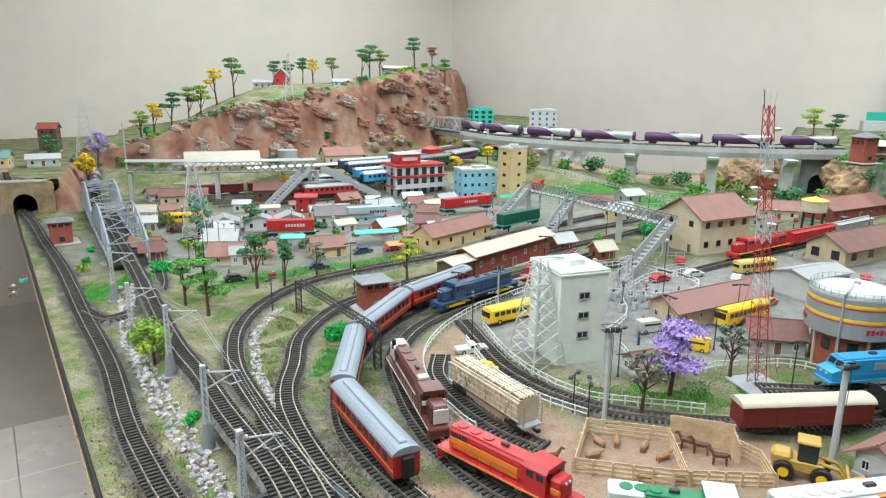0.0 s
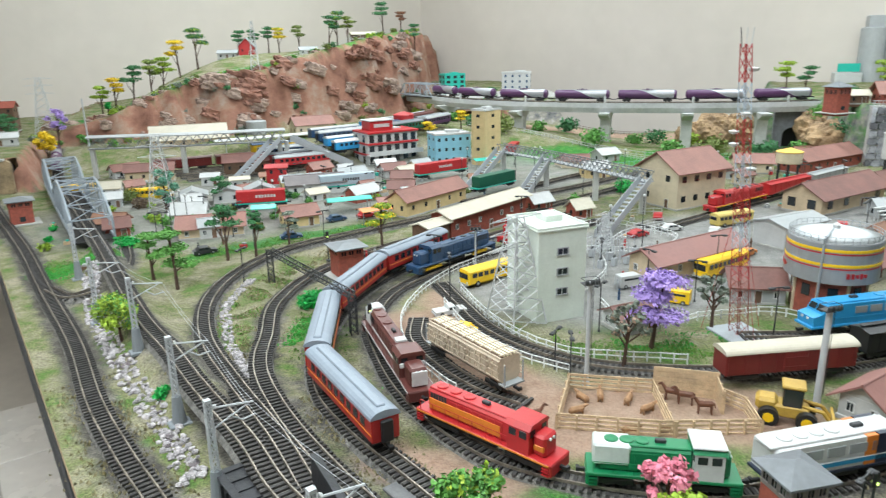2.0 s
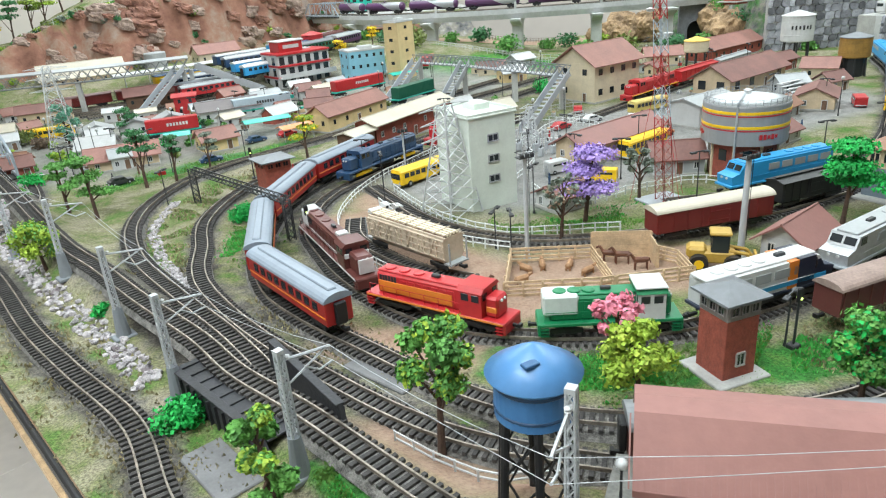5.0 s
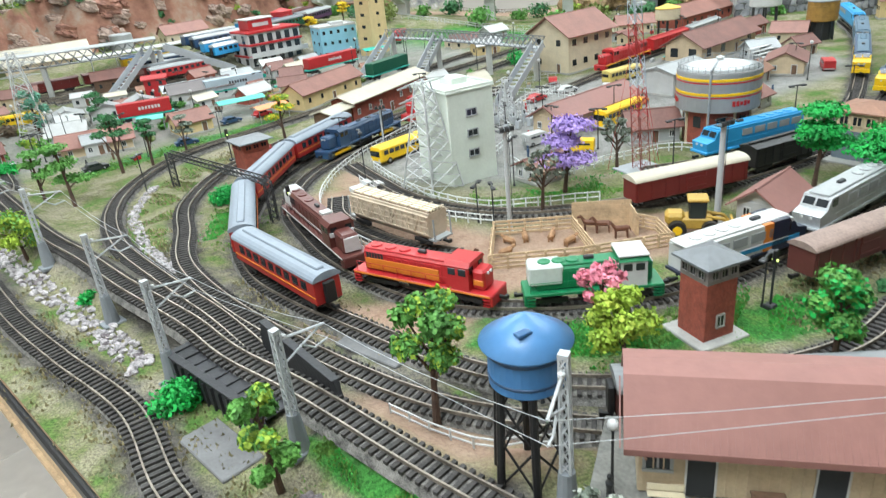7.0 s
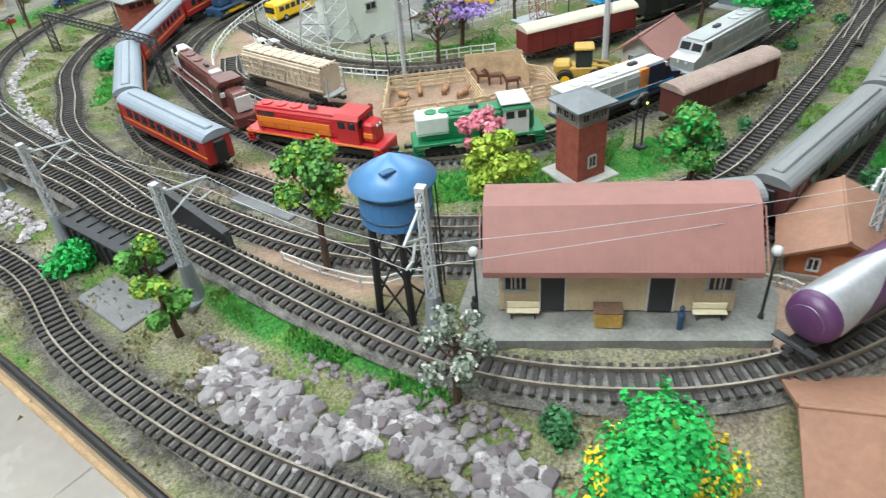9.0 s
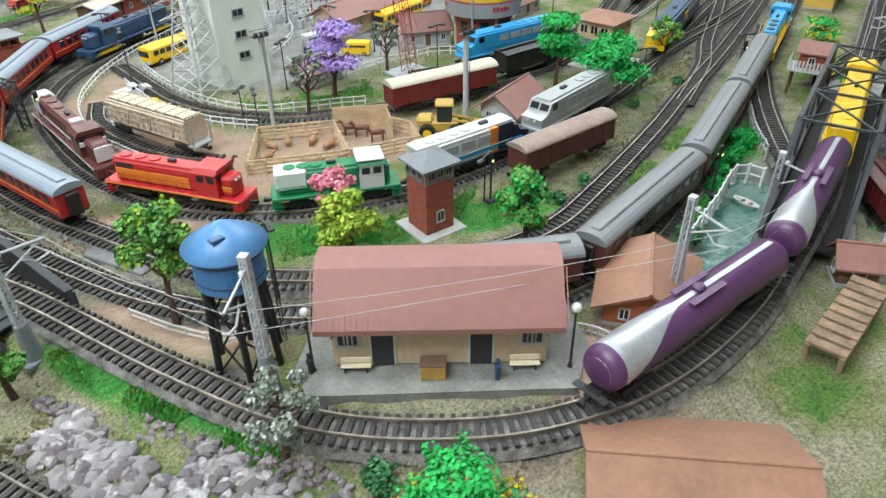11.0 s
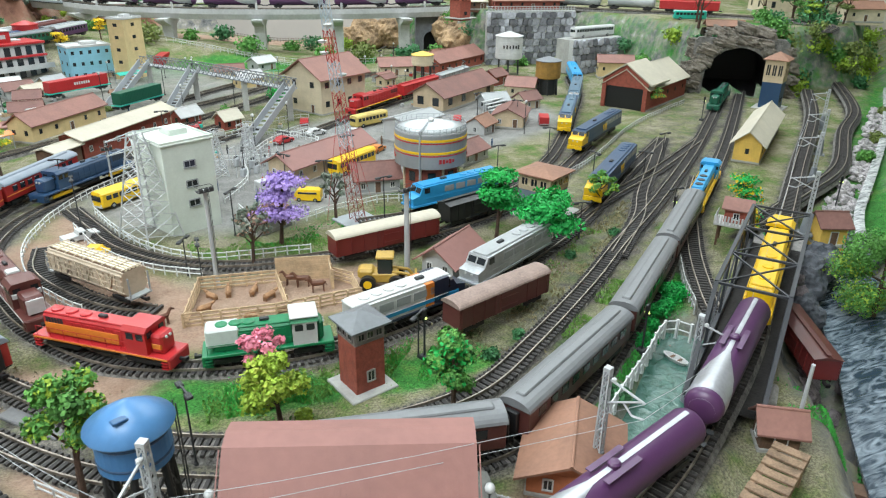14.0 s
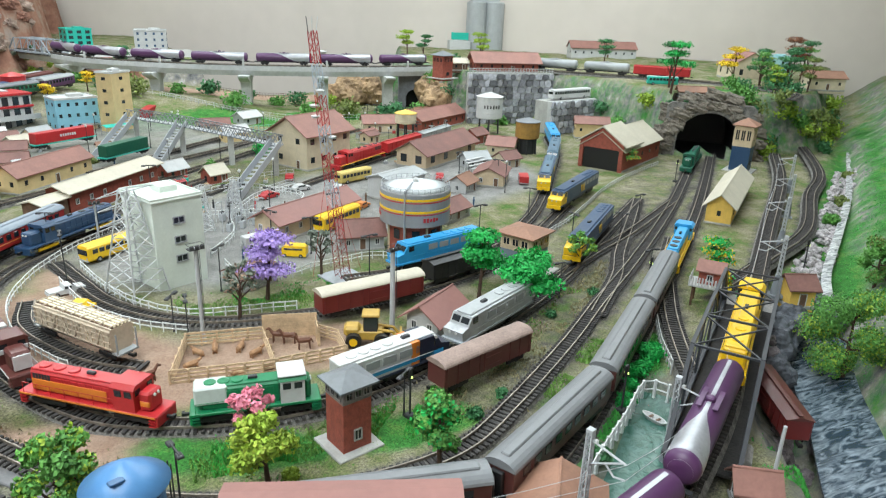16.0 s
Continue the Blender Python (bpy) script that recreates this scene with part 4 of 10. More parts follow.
def tank_wagon(x1, y1, x2, y2, label, shell, patch, z=0.0, swoosh=(0.10, 0.75, 0.45, 1.1)):
    x, y, rz, L = along(x1, y1, x2, y2)
    t = thing("tank_wagon", x, y, z + RAIL, rz, label, "wagon", "tank wagons")
    bogies(t, L, 0.17, 2)
    couplers(t, L)
    r, zc, e = 0.0168, 0.0285, L / 2 - 0.006
    turn = Matrix.Translation((0, 0, zc)) @ Matrix.Rotation(math.pi / 2, 4, "Y")
    prof = [(0.004, -e), (0.011, -e + 0.001), (0.0155, -e + 0.004), (r, -e + 0.008), (r, e - 0.008), (0.0155, e - 0.004), (0.011, e - 0.001), (0.004, e)]
    mb = MB()
    mb.m = turn
    tk = part("tank", mb.lathe(prof, 28), shell, t, smooth=True)
    # silver swoosh wrapped round part of the barrel
    k, vs, fs, nu, nv = 0, [], [], 18, 28
    for i in range(nu + 1):
        u = -e + 0.011 + (2 * e - 0.012) * i / nu
        rb = r if u < e - 0.008 else r - (r - 0.0105) * ((u - e + 0.008) / 0.007) ** 2
        for j in range(nv + 1):
            lim = math.pi * (swoosh[0] + swoosh[1] * smooth01((u / e + swoosh[2]) / swoosh[3]))
            a = -lim + 2 * lim * j / nv
            vs.append((u, (rb + 0.0006) * math.sin(a), zc + (rb + 0.0006) * math.cos(a)))
    fs = [(i * (nv + 1) + j, (i + 1) * (nv + 1) + j, (i + 1) * (nv + 1) + j + 1, i * (nv + 1) + j + 1) for i in range(nu) for j in range(nv)]
    part("painted_band", MB().add(vs, fs), patch, tk, "silver painted swoosh", smooth=True)
    part("dome", MB().lathe([(0.005, 0), (0.005, 0.004), (0.0035, 0.0055), (0.0005, 0.006)], 16, (0, 0, zc + r - 0.001)), shell, tk)
    part("walkway", MB().box((0, 0.008, zc + r + 0.0015), (0.040, 0.005, 0.0008)).box((0, -0.008, zc + r + 0.0015), (0.040, 0.005, 0.0008)), shell, tk)
    part("underframe", MB().cbox((0, 0, 0.0118), (L - 0.004, 0.012, 0.004), 0.0006), BLACK, t)
    for sx in (-1, 1):
        part("saddle", MB().box((sx * (L * 0.33), 0, 0.0155), (0.010, 0.024, 0.007)), BLACK, t)
        part("end_platform", MB().box((sx * (L / 2 - 0.003), 0, 0.0125), (0.006, 0.028, 0.0012)), DARK, t)
    return t


COACHBROWN = paint("coach_brown", (0.085, 0.028, 0.024))
COACHRED = paint("coach_red", (0.34, 0.020, 0.018))
COACHGREY = mat("coach_roof_grey", (0.175, 0.183, 0.192), 0.45, 0, 0.08, 22, 0.05)
COACHBLUE = mat("coach_roof_blue", (0.225, 0.265, 0.315), 0.45, 0, 0.08, 22, 0.05)


def train_on(path, x, y, lengths, gap=0.006, back=True):
    """Ends (rear, front) of vehicles standing in a row on a track, the first one's front nearest to (x, y)."""
    k = min(range(len(path)), key=lambda i: (path[i].x - x) ** 2 + (path[i].y - y) ** 2)
    out, step = [], -1 if back else 1

    def go(i, d):
        while d > 0 and 0 < i < len(path) - 1:
            d -= (path[i + step] - path[i]).length
            i += step
        return i

    for L in lengths:
        j = go(k, L)
        a, b = path[j], path[k]
        out.append((a.x, a.y, b.x, b.y, (a.z + b.z) / 2))
        k = go(j, gap)
    return out


# parked line on the depot curve
br = hood_loco(0.101, 1.050, 0.176, 0.831, "brown and white diesel locomotive parked on the depot curve", BROWN, fan=BROWN, panel=None, cab=BROWN, trim_mat=BROWN, nose=BROWN, stripe=WHITE)
hood_loco(0.181, 0.806, 0.309, 0.690, "bright red diesel locomotive with orange side panels", RED, panel=ORANGE, cab=RED, trim_mat=RED, nose=RED, stripe=ORANGE, fan=RED)
gr = hood_loco(0.332, 0.684, 0.466, 0.660, "green and white diesel switcher locomotive", GREEN, fan=GREEN, roof=GREEN, cab=WHITE, trim_mat=GREEN, nose=GREEN, axles=2)
vl = body_loco(0.485, 0.662, 0.641, 0.699, "white diesel locomotive with orange band and navy cab", WHITE, roof=WHITE, lower=NAVY, band=SKYBLUE, nose=NAVY)
part("orange_band", MB().prism([(-0.0163, 0.017), (0.0163, 0.017), (0.0163, 0.0467), (-0.0163, 0.0467)], 0.012, Matrix.Translation((0.024, 0, 0.0))), ORANGE, vl, "orange wrap-round band")
part("cab_section", MB().prism([(-0.0165, 0.017), (0.0165, 0.017), (0.0165, 0.0475), (-0.0165, 0.0475)], 0.022, Matrix.Translation((0.041, 0, 0.0))), NAVY, vl, "navy cab section")
body_loco(0.826, 0.787, 0.660, 0.709, "silver metallic full-width diesel locomotive", mat("loco_silver", (0.48, 0.50, 0.52), 0.38, 0.45, 0.15, 30), roof=LGREY, lower=STEEL)
boxcar(0.594, 0.627, 0.743, 0.666, "dusty brown goods wagon with grey roof", BROWN, mat("dusty_roof", (0.30, 0.22, 0.19), 0.8, 0, 0.2, 40), arched=True)
boxcar(0.531, 0.873, 0.702, 0.893, "dark red box wagon with cream arched roof", WINE, ROOFCREAM)
hopper(0.190, 0.985, 0.284, 0.849, "pale beige ribbed hopper wagon with slatted roof", paint("hopper_beige", (0.50, 0.42, 0.32), 0.6, 0.14))
hood_loco(0.300, 1.452, 0.150, 1.295, "dark blue diesel locomotive with yellow pilot", BLUE, trim_mat=BLUE, nose=BLUE, bogie=YELLOW)
hood_loco(0.46, 1.60, 0.33, 1.478, "red diesel switcher locomotive behind the blue one", RED, trim_mat=RED, axles=2)
body_loco(0.886, 1.036, 0.699, 0.998, "sky-blue full-width diesel locomotive near the round tank", SKYBLUE, roof=SKYBLUE, lower=SKYBLUE)
boxcar(0.730, 0.925, 0.850, 0.955, "black flat-roofed tender wagon beside the red one", BLACK, BLACK, arched=False)
body_loco(1.40, 1.335, 1.17, 1.185, "blue and yellow diesel locomotive beside the shed", BLUE, roof=BLUE, lower=NAVY, nose=YELLOW, emblem=YELLOW)
body_loco(1.735, 1.99, 1.60, 1.765, "light blue diesel locomotive in front of the stone wall", SKYBLUE, roof=SKYBLUE, lower=BLUE)
DUSTY = mat("dusty_blue", (0.085, 0.15, 0.21), 0.6, 0, 0.15, 30)
body_loco(1.405, 1.522, 1.243, 1.328, "grey-blue diesel locomotive with yellow front in the yard", BLUE, roof=DUSTY, lower=NAVY, nose=YELLOW, emblem=YELLOW)
body_loco(1.585, 1.745, 1.42, 1.540, "dusty grey-blue diesel locomotive coupled behind", DUSTY, roof=DUSTY, lower=NAVY)
body_loco(1.225, 1.075, 1.005, 0.905, "blue diesel locomotive with yellow lettering on the yard track", BLUE, roof=BLUE, lower=NAVY, nose=YELLOW, emblem=YELLOW)
# goods train on the truss bridge line
ends = train_on(TRK["main"], 1.13, 0.635, [0.285, 0.222, 0.222])
a = ends[0]
hood_loco(a[0], a[1], a[2], a[3], "yellow heavy diesel locomotive with dark cab", YELLOW, cab=NAVY, roof=YELLOW, trim_mat=YELLOW, nose=YELLOW, z=a[4], hw=0.027, fan=YELLOW)
for a in ends[1:]:
    tank_wagon(a[2], a[3], a[0], a[1], "purple and silver tank wagon of the goods train", PURPLE, SILVER, z=a[4], swoosh=(0.04, 0.60, -0.20, 0.8))
for a, b in (((-0.78, 2.47), (-0.60, 2.552)), ((-0.59, 2.556), (-0.41, 2.638))):
    boxcar(a[0], a[1], b[0], b[1], "dark red covered wagon behind the brown goods office", WINE, BROWN)
# passenger train leaving towards the tunnel
ends = train_on(TRK["loop_b"], 1.31, 0.935, [0.215] + [0.212] * 4)
a = ends[0]
hood_loco(a[0], a[1], a[2], a[3], "light blue and yellow diesel locomotive of the passenger train", SKYBLUE, roof=SKYBLUE, trim_mat=YELLOW, cab=SKYBLUE, nose=YELLOW, panel=YELLOW, z=a[4])
for a in ends[1:]:
    coach(a[0], a[1], a[2], a[3], "dark red-brown passenger coach with grey roof", COACHBROWN, COACHGREY, z=a[4])
# second passenger train, on the inner loop
for a in train_on(TRK["loop_c"], 0.140, 0.735, [0.186] * 4, 0.008):
    coach(a[0], a[1], a[2], a[3], "red passenger coach with pale waist line and blue-grey roof", COACHRED, COACHBLUE, z=a[4], band=ORANGE)

part("hood_end", MB().cbox((-0.096, 0, 0.031), (0.030, 0.024, 0.030), 0.005), WHITE, br, "white rounded hood end")
part("sand_box", MB().cbox((0.030, 0, 0.0445), (0.012, 0.014, 0.005), 0.001), WHITE, br)
for sd in (-1, 1):
    part("white_line", MB().cbox((0.0, sd * 0.0112, 0.022), (0.15, 0.0012, 0.0030), 0.0003), WHITE, br)
part("cab_top", MB().cbox((0.038, 0, 0.0492), (0.030, 0.033, 0.0022), 0.0008), WHITE, gr, "white cab roof")
part("rear_hood_cover", MB().cbox((-0.046, 0, 0.0335), (0.034, 0.024, 0.021), 0.002), mat("pale_grey_paint", (0.55, 0.60, 0.58), 0.45, 0, 0.08, 30), gr, "pale grey rear hood")
part("front_panel", MB().cbox((0.1075, 0, 0.028), (0.002, 0.019, 0.018), 0.0006), WHITE, br, "white front panel")
part("cab_front_panel", MB().cbox((0.078, 0, 0.033), (0.0025, 0.031, 0.006), 0.0006), WHITE, br)


# ---------------------------------------------------------------- buildings
def facing(p1, p2):
    """Local trim_mat with x from p1 to p2, y away behind it."""
    d = math.hypot(p2[0] - p1[0], p2[1] - p1[1])
    return p1[0], p1[1], math.degrees(math.atan2(p2[1] - p1[1], p2[0] - p1[0])), d


def window(t, x, y, z, w, h, side, trim_mat=None, pane=None):
    """A framed window on the wall: side 0 front, 1 right, 2 back, 3 left."""
    m = Matrix.Translation((x, y, z)) @ Matrix.Rotation(math.radians((0, 90, 180, 270)[side]), 4, "Z")
    f = 0.12 * min(w, h) + 0.0004
    if t.matrix_basis.translation.y > 1.65 or t.matrix_basis.translation.x > 1.45:
        part("window", MB().box((0, -0.0003, 0), (w, 0.0012, h), m), pane or GLASS, t)
        return
    mb = MB()
    mb.box((0, -0.0006, h / 2), (w, 0.0016, f), m).box((0, -0.0006, -h / 2), (w * 1.15, 0.0024, f), m)
    mb.box((w / 2, -0.0006, 0), (f, 0.0016, h), m).box((-w / 2, -0.0006, 0), (f, 0.0016, h), m).box((0, -0.0004, 0), (f * 0.7, 0.001, h), m)
    wn = part("window", mb, trim_mat or WHITE, t)
    part("pane", MB().box((0, -0.0002, 0), (w, 0.0008, h), m), pane or GLASS, wn)


def door(t, x, y, z, w, h, side, material):
    m = Matrix.Translation((x, y, z)) @ Matrix.Rotation(math.radians((0, 90, 180, 270)[side]), 4, "Z")
    dr = part("door", MB().cbox((0, -0.0005, h / 2), (w, 0.0018, h), 0.0003, m), material, t)
    part("door_frame", MB().box((0, -0.0004, h + 0.0006), (w * 1.2, 0.0022, 0.0012), m).box((w / 2 + 0.0006, -0.0004, h / 2), (0.0012, 0.0022, h), m).box((-w / 2 - 0.0006, -0.0004, h / 2), (0.0012, 0.0022, h), m), WHITE, dr)


def gable_house(p1, p2, depth, h, rise, wall, roof, label, z=0.0, cols=3, rows=1, side_cols=2, over=0.006, name="house", category="house", doors=1, trim_mat=None, group="model houses", axis="long", win=(0.008, 0.011), doorm=None):
    """Pitched-roof house; the wall p1-p2 faces the viewer's side, the ridge runs along it (or across it)."""
    x, y, rz, L = facing(p1, p2)
    t = thing(name, x, y, z, rz, label, category, group)
    W = depth
    base = MB().cbox((L / 2, W / 2, h / 2 - 0.005), (L, W, h + 0.01), 0.0006)
    th = 0.0022
    if axis == "long":
        base.prism([(0.0004, h - 0.001), (W - 0.0004, h - 0.001), (W / 2, h + rise - 0.001)], L - 0.0006, Matrix.Translation((L / 2, 0, 0)))
        k = rise / (W / 2)
        poly = [(-over, h - over * k), (W / 2, h + rise), (W + over, h - over * k), (W + over, h - over * k + th), (W / 2, h + rise + th * 1.2), (-over, h - over * k + th)]
        rf = MB().prism(poly, L + 2 * over, Matrix.Translation((L / 2, 0, 0)))
        cap = MB().cyl((-over, W / 2, h + rise + th), (L + over, W / 2, h + rise + th), 0.0016, n=8)
    else:
        m = Matrix.Translation((0, W / 2, 0)) @ Matrix.Rotation(math.pi / 2, 4, "Z")
        base.prism([(-0.0004, h - 0.001), (-L + 0.0004, h - 0.001), (-L / 2, h + rise - 0.001)], W - 0.0006, m)
        k = rise / (L / 2)
        poly = [(over, h - over * k), (-L / 2, h + rise), (-L - over, h - over * k), (-L - over, h - over * k + th), (-L / 2, h + rise + th * 1.2), (over, h - over * k + th)]
        rf = MB().prism(poly, W + 2 * over, m)
        cap = MB().cyl((L / 2, -over, h + rise + th), (L / 2, W + over, h + rise + th), 0.0016, n=8)
    part("wall", base, wall, t)
    r = part("roof", rf, roof, t)
    part("ridge_cap", cap, roof, r)
    part("plinth", MB().cbox((L / 2, W / 2, 0.001), (L + 0.003, W + 0.003, 0.006), 0.0008), CONC, t)
    fh = h / rows
    for r_ in range(rows):
        zc = fh * (r_ + 0.56)
        for c in range(cols):
            px = L * (c + 0.5) / cols
            if r_ == 0 and doors and c == cols // 2:
                door(t, px, 0, 0.002, 0.010, min(0.022, h * 0.7), 0, doorm or WOODD)
            else:
                window(t, px, 0, zc, win[0], win[1], 0, trim_mat)
        for c in range(side_cols):
            window(t, L, W * (c + 0.5) / side_cols, zc, win[0], win[1], 1, trim_mat)
            window(t, 0, W * (c + 0.5) / side_cols, zc, win[0], win[1], 3, trim_mat)
    return t


def block(p1, p2, depth, h, wall, label, z=0.0, cols=2, rows=3, side_cols=2, trim_mat=None, roof=None, name="apartment_block", parapet=0.004, win=(0.009, 0.011), pane=None, levels=None):
    x, y, rz, L = facing(p1, p2)
    t = thing(name, x, y, z, rz, label, "building", "model blocks")
    W = depth
    part("wall", MB().cbox((L / 2, W / 2, h / 2 - 0.005), (L, W, h + 0.01), 0.0008), wall, t)
    rf = part("roof", MB().cbox((L / 2, W / 2, h + 0.001), (L + 0.004, W + 0.004, 0.003), 0.0006), roof or wall, t)
    if parapet:
        mb = MB()
        for a, b, c, d in ((L / 2, 0, L + 0.004, 0.002), (L / 2, W, L + 0.004, 0.002), (0, W / 2, 0.002, W), (L, W / 2, 0.002, W)):
            mb.box((a, b, h + 0.002 + parapet / 2), (c, d, parapet))
        part("parapet", mb, roof or wall, rf)
        part("stair_head", MB().cbox((L * 0.62, W * 0.6, h + 0.007), (L * 0.35, W * 0.35, 0.010), 0.0006), roof or wall, rf)
    for r_ in range(rows):
        zc = h * (levels[r_] if levels else (r_ + 0.55) / rows)
        for c in range(cols):
            window(t, L * (c + 0.5) / cols, 0, zc, win[0], win[1], 0, trim_mat, pane)
        for c in range(side_cols):
            window(t, L, W * (c + 0.5) / side_cols, zc, win[0], win[1], 1, trim_mat, pane)
            window(t, 0, W * (c + 0.5) / side_cols, zc, win[0], win[1], 3, trim_mat, pane)
    return t


def cabin(x, y, rz, w, h, lower, upper, roof, label, z=0.0, apex=0.018, split=0.62, name="signal_cabin", eave=0.008):
    """A signal cabin: square shaft, glazed upper room, hipped roof."""
    t = thing(name, x, y, z, rz, label, "signal cabin", "signal cabins")
    s = w / 2
    hs = h * split
    part("shaft", MB().cbox((0, 0, hs / 2 - 0.004), (w, w, hs + 0.008), 0.0006), lower, t)
    up = part("upper_room", MB().cbox((0, 0, (hs + h) / 2), (w * 1.02, w * 1.02, h - hs), 0.0005), upper, t)
    e = s + eave
    mb = MB().add([(-e, -e, h), (e, -e, h), (e, e, h), (-e, e, h), (-e, -e, h + 0.002), (e, -e, h + 0.002), (e, e, h + 0.002), (-e, e, h + 0.002), (-s * 0.12, 0, h + apex), (s * 0.12, 0, h + apex)],
                  [(3, 2, 1, 0), (0, 1, 5, 4), (1, 2, 6, 5), (2, 3, 7, 6), (3, 0, 4, 7), (4, 5, 9, 8), (5, 6, 9), (6, 7, 8, 9), (7, 4, 8)])
    part("roof", mb, roof, t)
    for sd in range(4):
        a = math.radians((0, 90, 180, 270)[sd])
        for k in (-1, 0, 1):
            px, py = k * w * 0.3, -s * 1.02
            window(up, px * math.cos(a) - py * math.sin(a), px * math.sin(a) + py * math.cos(a), hs + (h - hs) * 0.55, w * 0.22, (h - hs) * 0.5, sd, upper)
    window(t, -0.0, -s, hs * 0.35, w * 0.25, 0.012, 0, CONC)
    part("plinth", MB().cbox((0, 0, 0.001), (w * 1.6, w * 1.6, 0.004), 0.001), CONC, t)
    return t


# middle of the layout
tw = block((0.343, 1.078), (0.420, 1.108), 0.098, 0.142, WALLMINT, "tall pale green concrete block with small windows", cols=1, rows=3, side_cols=0, trim_mat=GREY, roof=WALLMINT, win=(0.018, 0.0105), levels=(0.33, 0.55, 0.77))
gable_house((0.225, 1.530), (0.412, 1.748), 0.055, 0.058, 0.010, BRICK, ROOFCREAM, "long brick goods station with pale flat-pitched roof", cols=7, over=0.012, doors=1, name="goods_station", category="station")
gable_house((0.178, 1.468), (0.222, 1.520), 0.045, 0.050, 0.006, WOODD, ROOFCREAM, "open lean-to with pale roof beside the goods station", cols=1, side_cols=0, over=0.006, doors=0, name="platform_canopy", category="canopy")
gable_house((0.122, 1.760), (0.275, 1.945), 0.065, 0.042, 0.022, WALLOCHRE, ROOFTILE, "yellow plastered house with brown tiled roof", cols=5)
block((0.365, 2.49), (0.425, 2.555), 0.06, 0.190, WALLOCHRE, "slender yellow tower block with dark windows", cols=1, rows=5, side_cols=1, trim_mat=WALLOCHRE, win=(0.014, 0.010), roof=WALLWHITE)
block((0.195, 2.535), (0.320, 2.575), 0.10, 0.105, mat("wall_sky_blue", (0.24, 0.52, 0.66), 0.6, 0, 0.08, 30), "light blue factory block with white roof", cols=5, rows=3, roof=WALLWHITE, name="factory_block")
fs_ = block((-0.045, 2.543), (0.127, 2.646), 0.12, 0.112, WALLWHITE, "white and red fire station with glazed front", cols=6, rows=3, roof=WALLWHITE, name="fire_station", win=(0.019, 0.026))
for zz in (0.040, 0.078, 0.117):
    part("red_band", MB().cbox((0.10, 0.055, zz), (0.205, 0.127, 0.007), 0.001), RED, fs_)
part("upper_storey", MB().cbox((0.07, 0.06, 0.137), (0.09, 0.07, 0.036), 0.001), RED, fs_, "red upper storey with white sign")
part("roof_slab", MB().cbox((0.07, 0.06, 0.156), (0.10, 0.08, 0.004), 0.001), WALLWHITE, fs_)
part("sign_board", MB().cbox((0.07, 0.024, 0.138), (0.06, 0.003, 0.012), 0.0005), WALLWHITE, fs_, "white sign board")
part("balcony", MB().box((0.10, -0.016, 0.040), (0.215, 0.030, 0.003)).box((0.10, -0.030, 0.048), (0.215, 0.0015, 0.014)), WALLWHITE, fs_)
gable_house((0.726, 1.894), (0.789, 1.775), 0.170, 0.098, 0.040, WALLCREAM, ROOFTILE, "two-storey cream mill building with tiled roof", cols=2, rows=2, side_cols=4, axis="across", name="mill_building", win=(0.014, 0.015), trim_mat=WALLTAN, over=0.012)
gable_house((1.10, 1.685), (1.34, 1.830), 0.10, 0.045, 0.028, WALLTAN, ROOFBROWN, "tan goods shed with brown roof and large doors", cols=4, win=(0.02, 0.022), name="goods_shed", over=0.012)
gable_house((0.572, 1.235), (0.768, 1.352), 0.065, 0.040, 0.018, WALLTAN, ROOFPINK, "long warehouse with faded pink roof", cols=6, over=0.010, name="warehouse")
gable_house((0.662, 1.145), (0.742, 1.130), 0.065, 0.030, 0.020, LGREY, ROOFBROWN, "small grey house with brown roof", cols=3, side_cols=2)
gable_house((0.664, 0.757), (0.728, 0.798), 0.050, 0.030, 0.018, WALLWHITE, ROOFPINK, "small white house with pinkish tiled roof", cols=2, side_cols=2, over=0.010)
cabin(0.925, 0.937, 25, 0.060, 0.072, mat("wall_blue_grey", (0.16, 0.20, 0.24), 0.7, 0, 0.1, 40), WALLTAN, ROOFRUST, "tan and grey-blue two-storey crossing house", apex=0.012, name="crossing_house")
gable_house((1.622, 1.474), (1.885, 1.602), 0.135, 0.062, 0.045, BRICK, ROOFCREAM, "brick engine shed with pale roof and open front", cols=5, side_cols=1, over=0.008, name="engine_shed", category="shed", doors=0)
es = [o for o in bpy.data.objects if o.name.startswith("engine_shed")][0]
# solid black panel painted in place of the shed's unlit inside
part("doorway", MB().prism([(0.012, -0.002), (0.123, -0.002), (0.123, 0.056), (0.0675, 0.086), (0.012, 0.056)], 0.006, Matrix.Translation((0.001, 0, 0))), BLACK, es, "black panel standing for the shaded open front")
part("raised_roof", MB().prism([(-0.012, 0.070), (0.0675, 0.122), (0.147, 0.070), (0.147, 0.074), (0.0675, 0.126), (-0.012, 0.074)], 0.13, Matrix.Translation((0.055, 0, 0))), ROOFCREAM, es)
part("raised_gable", MB().prism([(0.0, 0.060), (0.135, 0.060), (0.135, 0.076), (0.0675, 0.120), (0.0, 0.076)], 0.004, Matrix.Translation((-0.002, 0, 0))), BRICK, es)
for sd in (0.006, 0.129):
    part("door_pier", MB().cbox((-0.002, sd, 0.030), (0.010, 0.012, 0.068), 0.0006), BRICK, es)
cabin(1.99, 1.375, 28, 0.052, 0.135, BLUE, WALLTAN, ROOFRUST, "blue signal tower with tan upper room", apex=0.022, split=0.55)
gable_house((1.500, 0.983), (1.790, 1.178), 0.054, 0.045, 0.022, WALLYELLOW, ROOFCREAM, "yellow country station with pale roof", cols=6, side_cols=1, over=0.010, name="country_station", category="station")
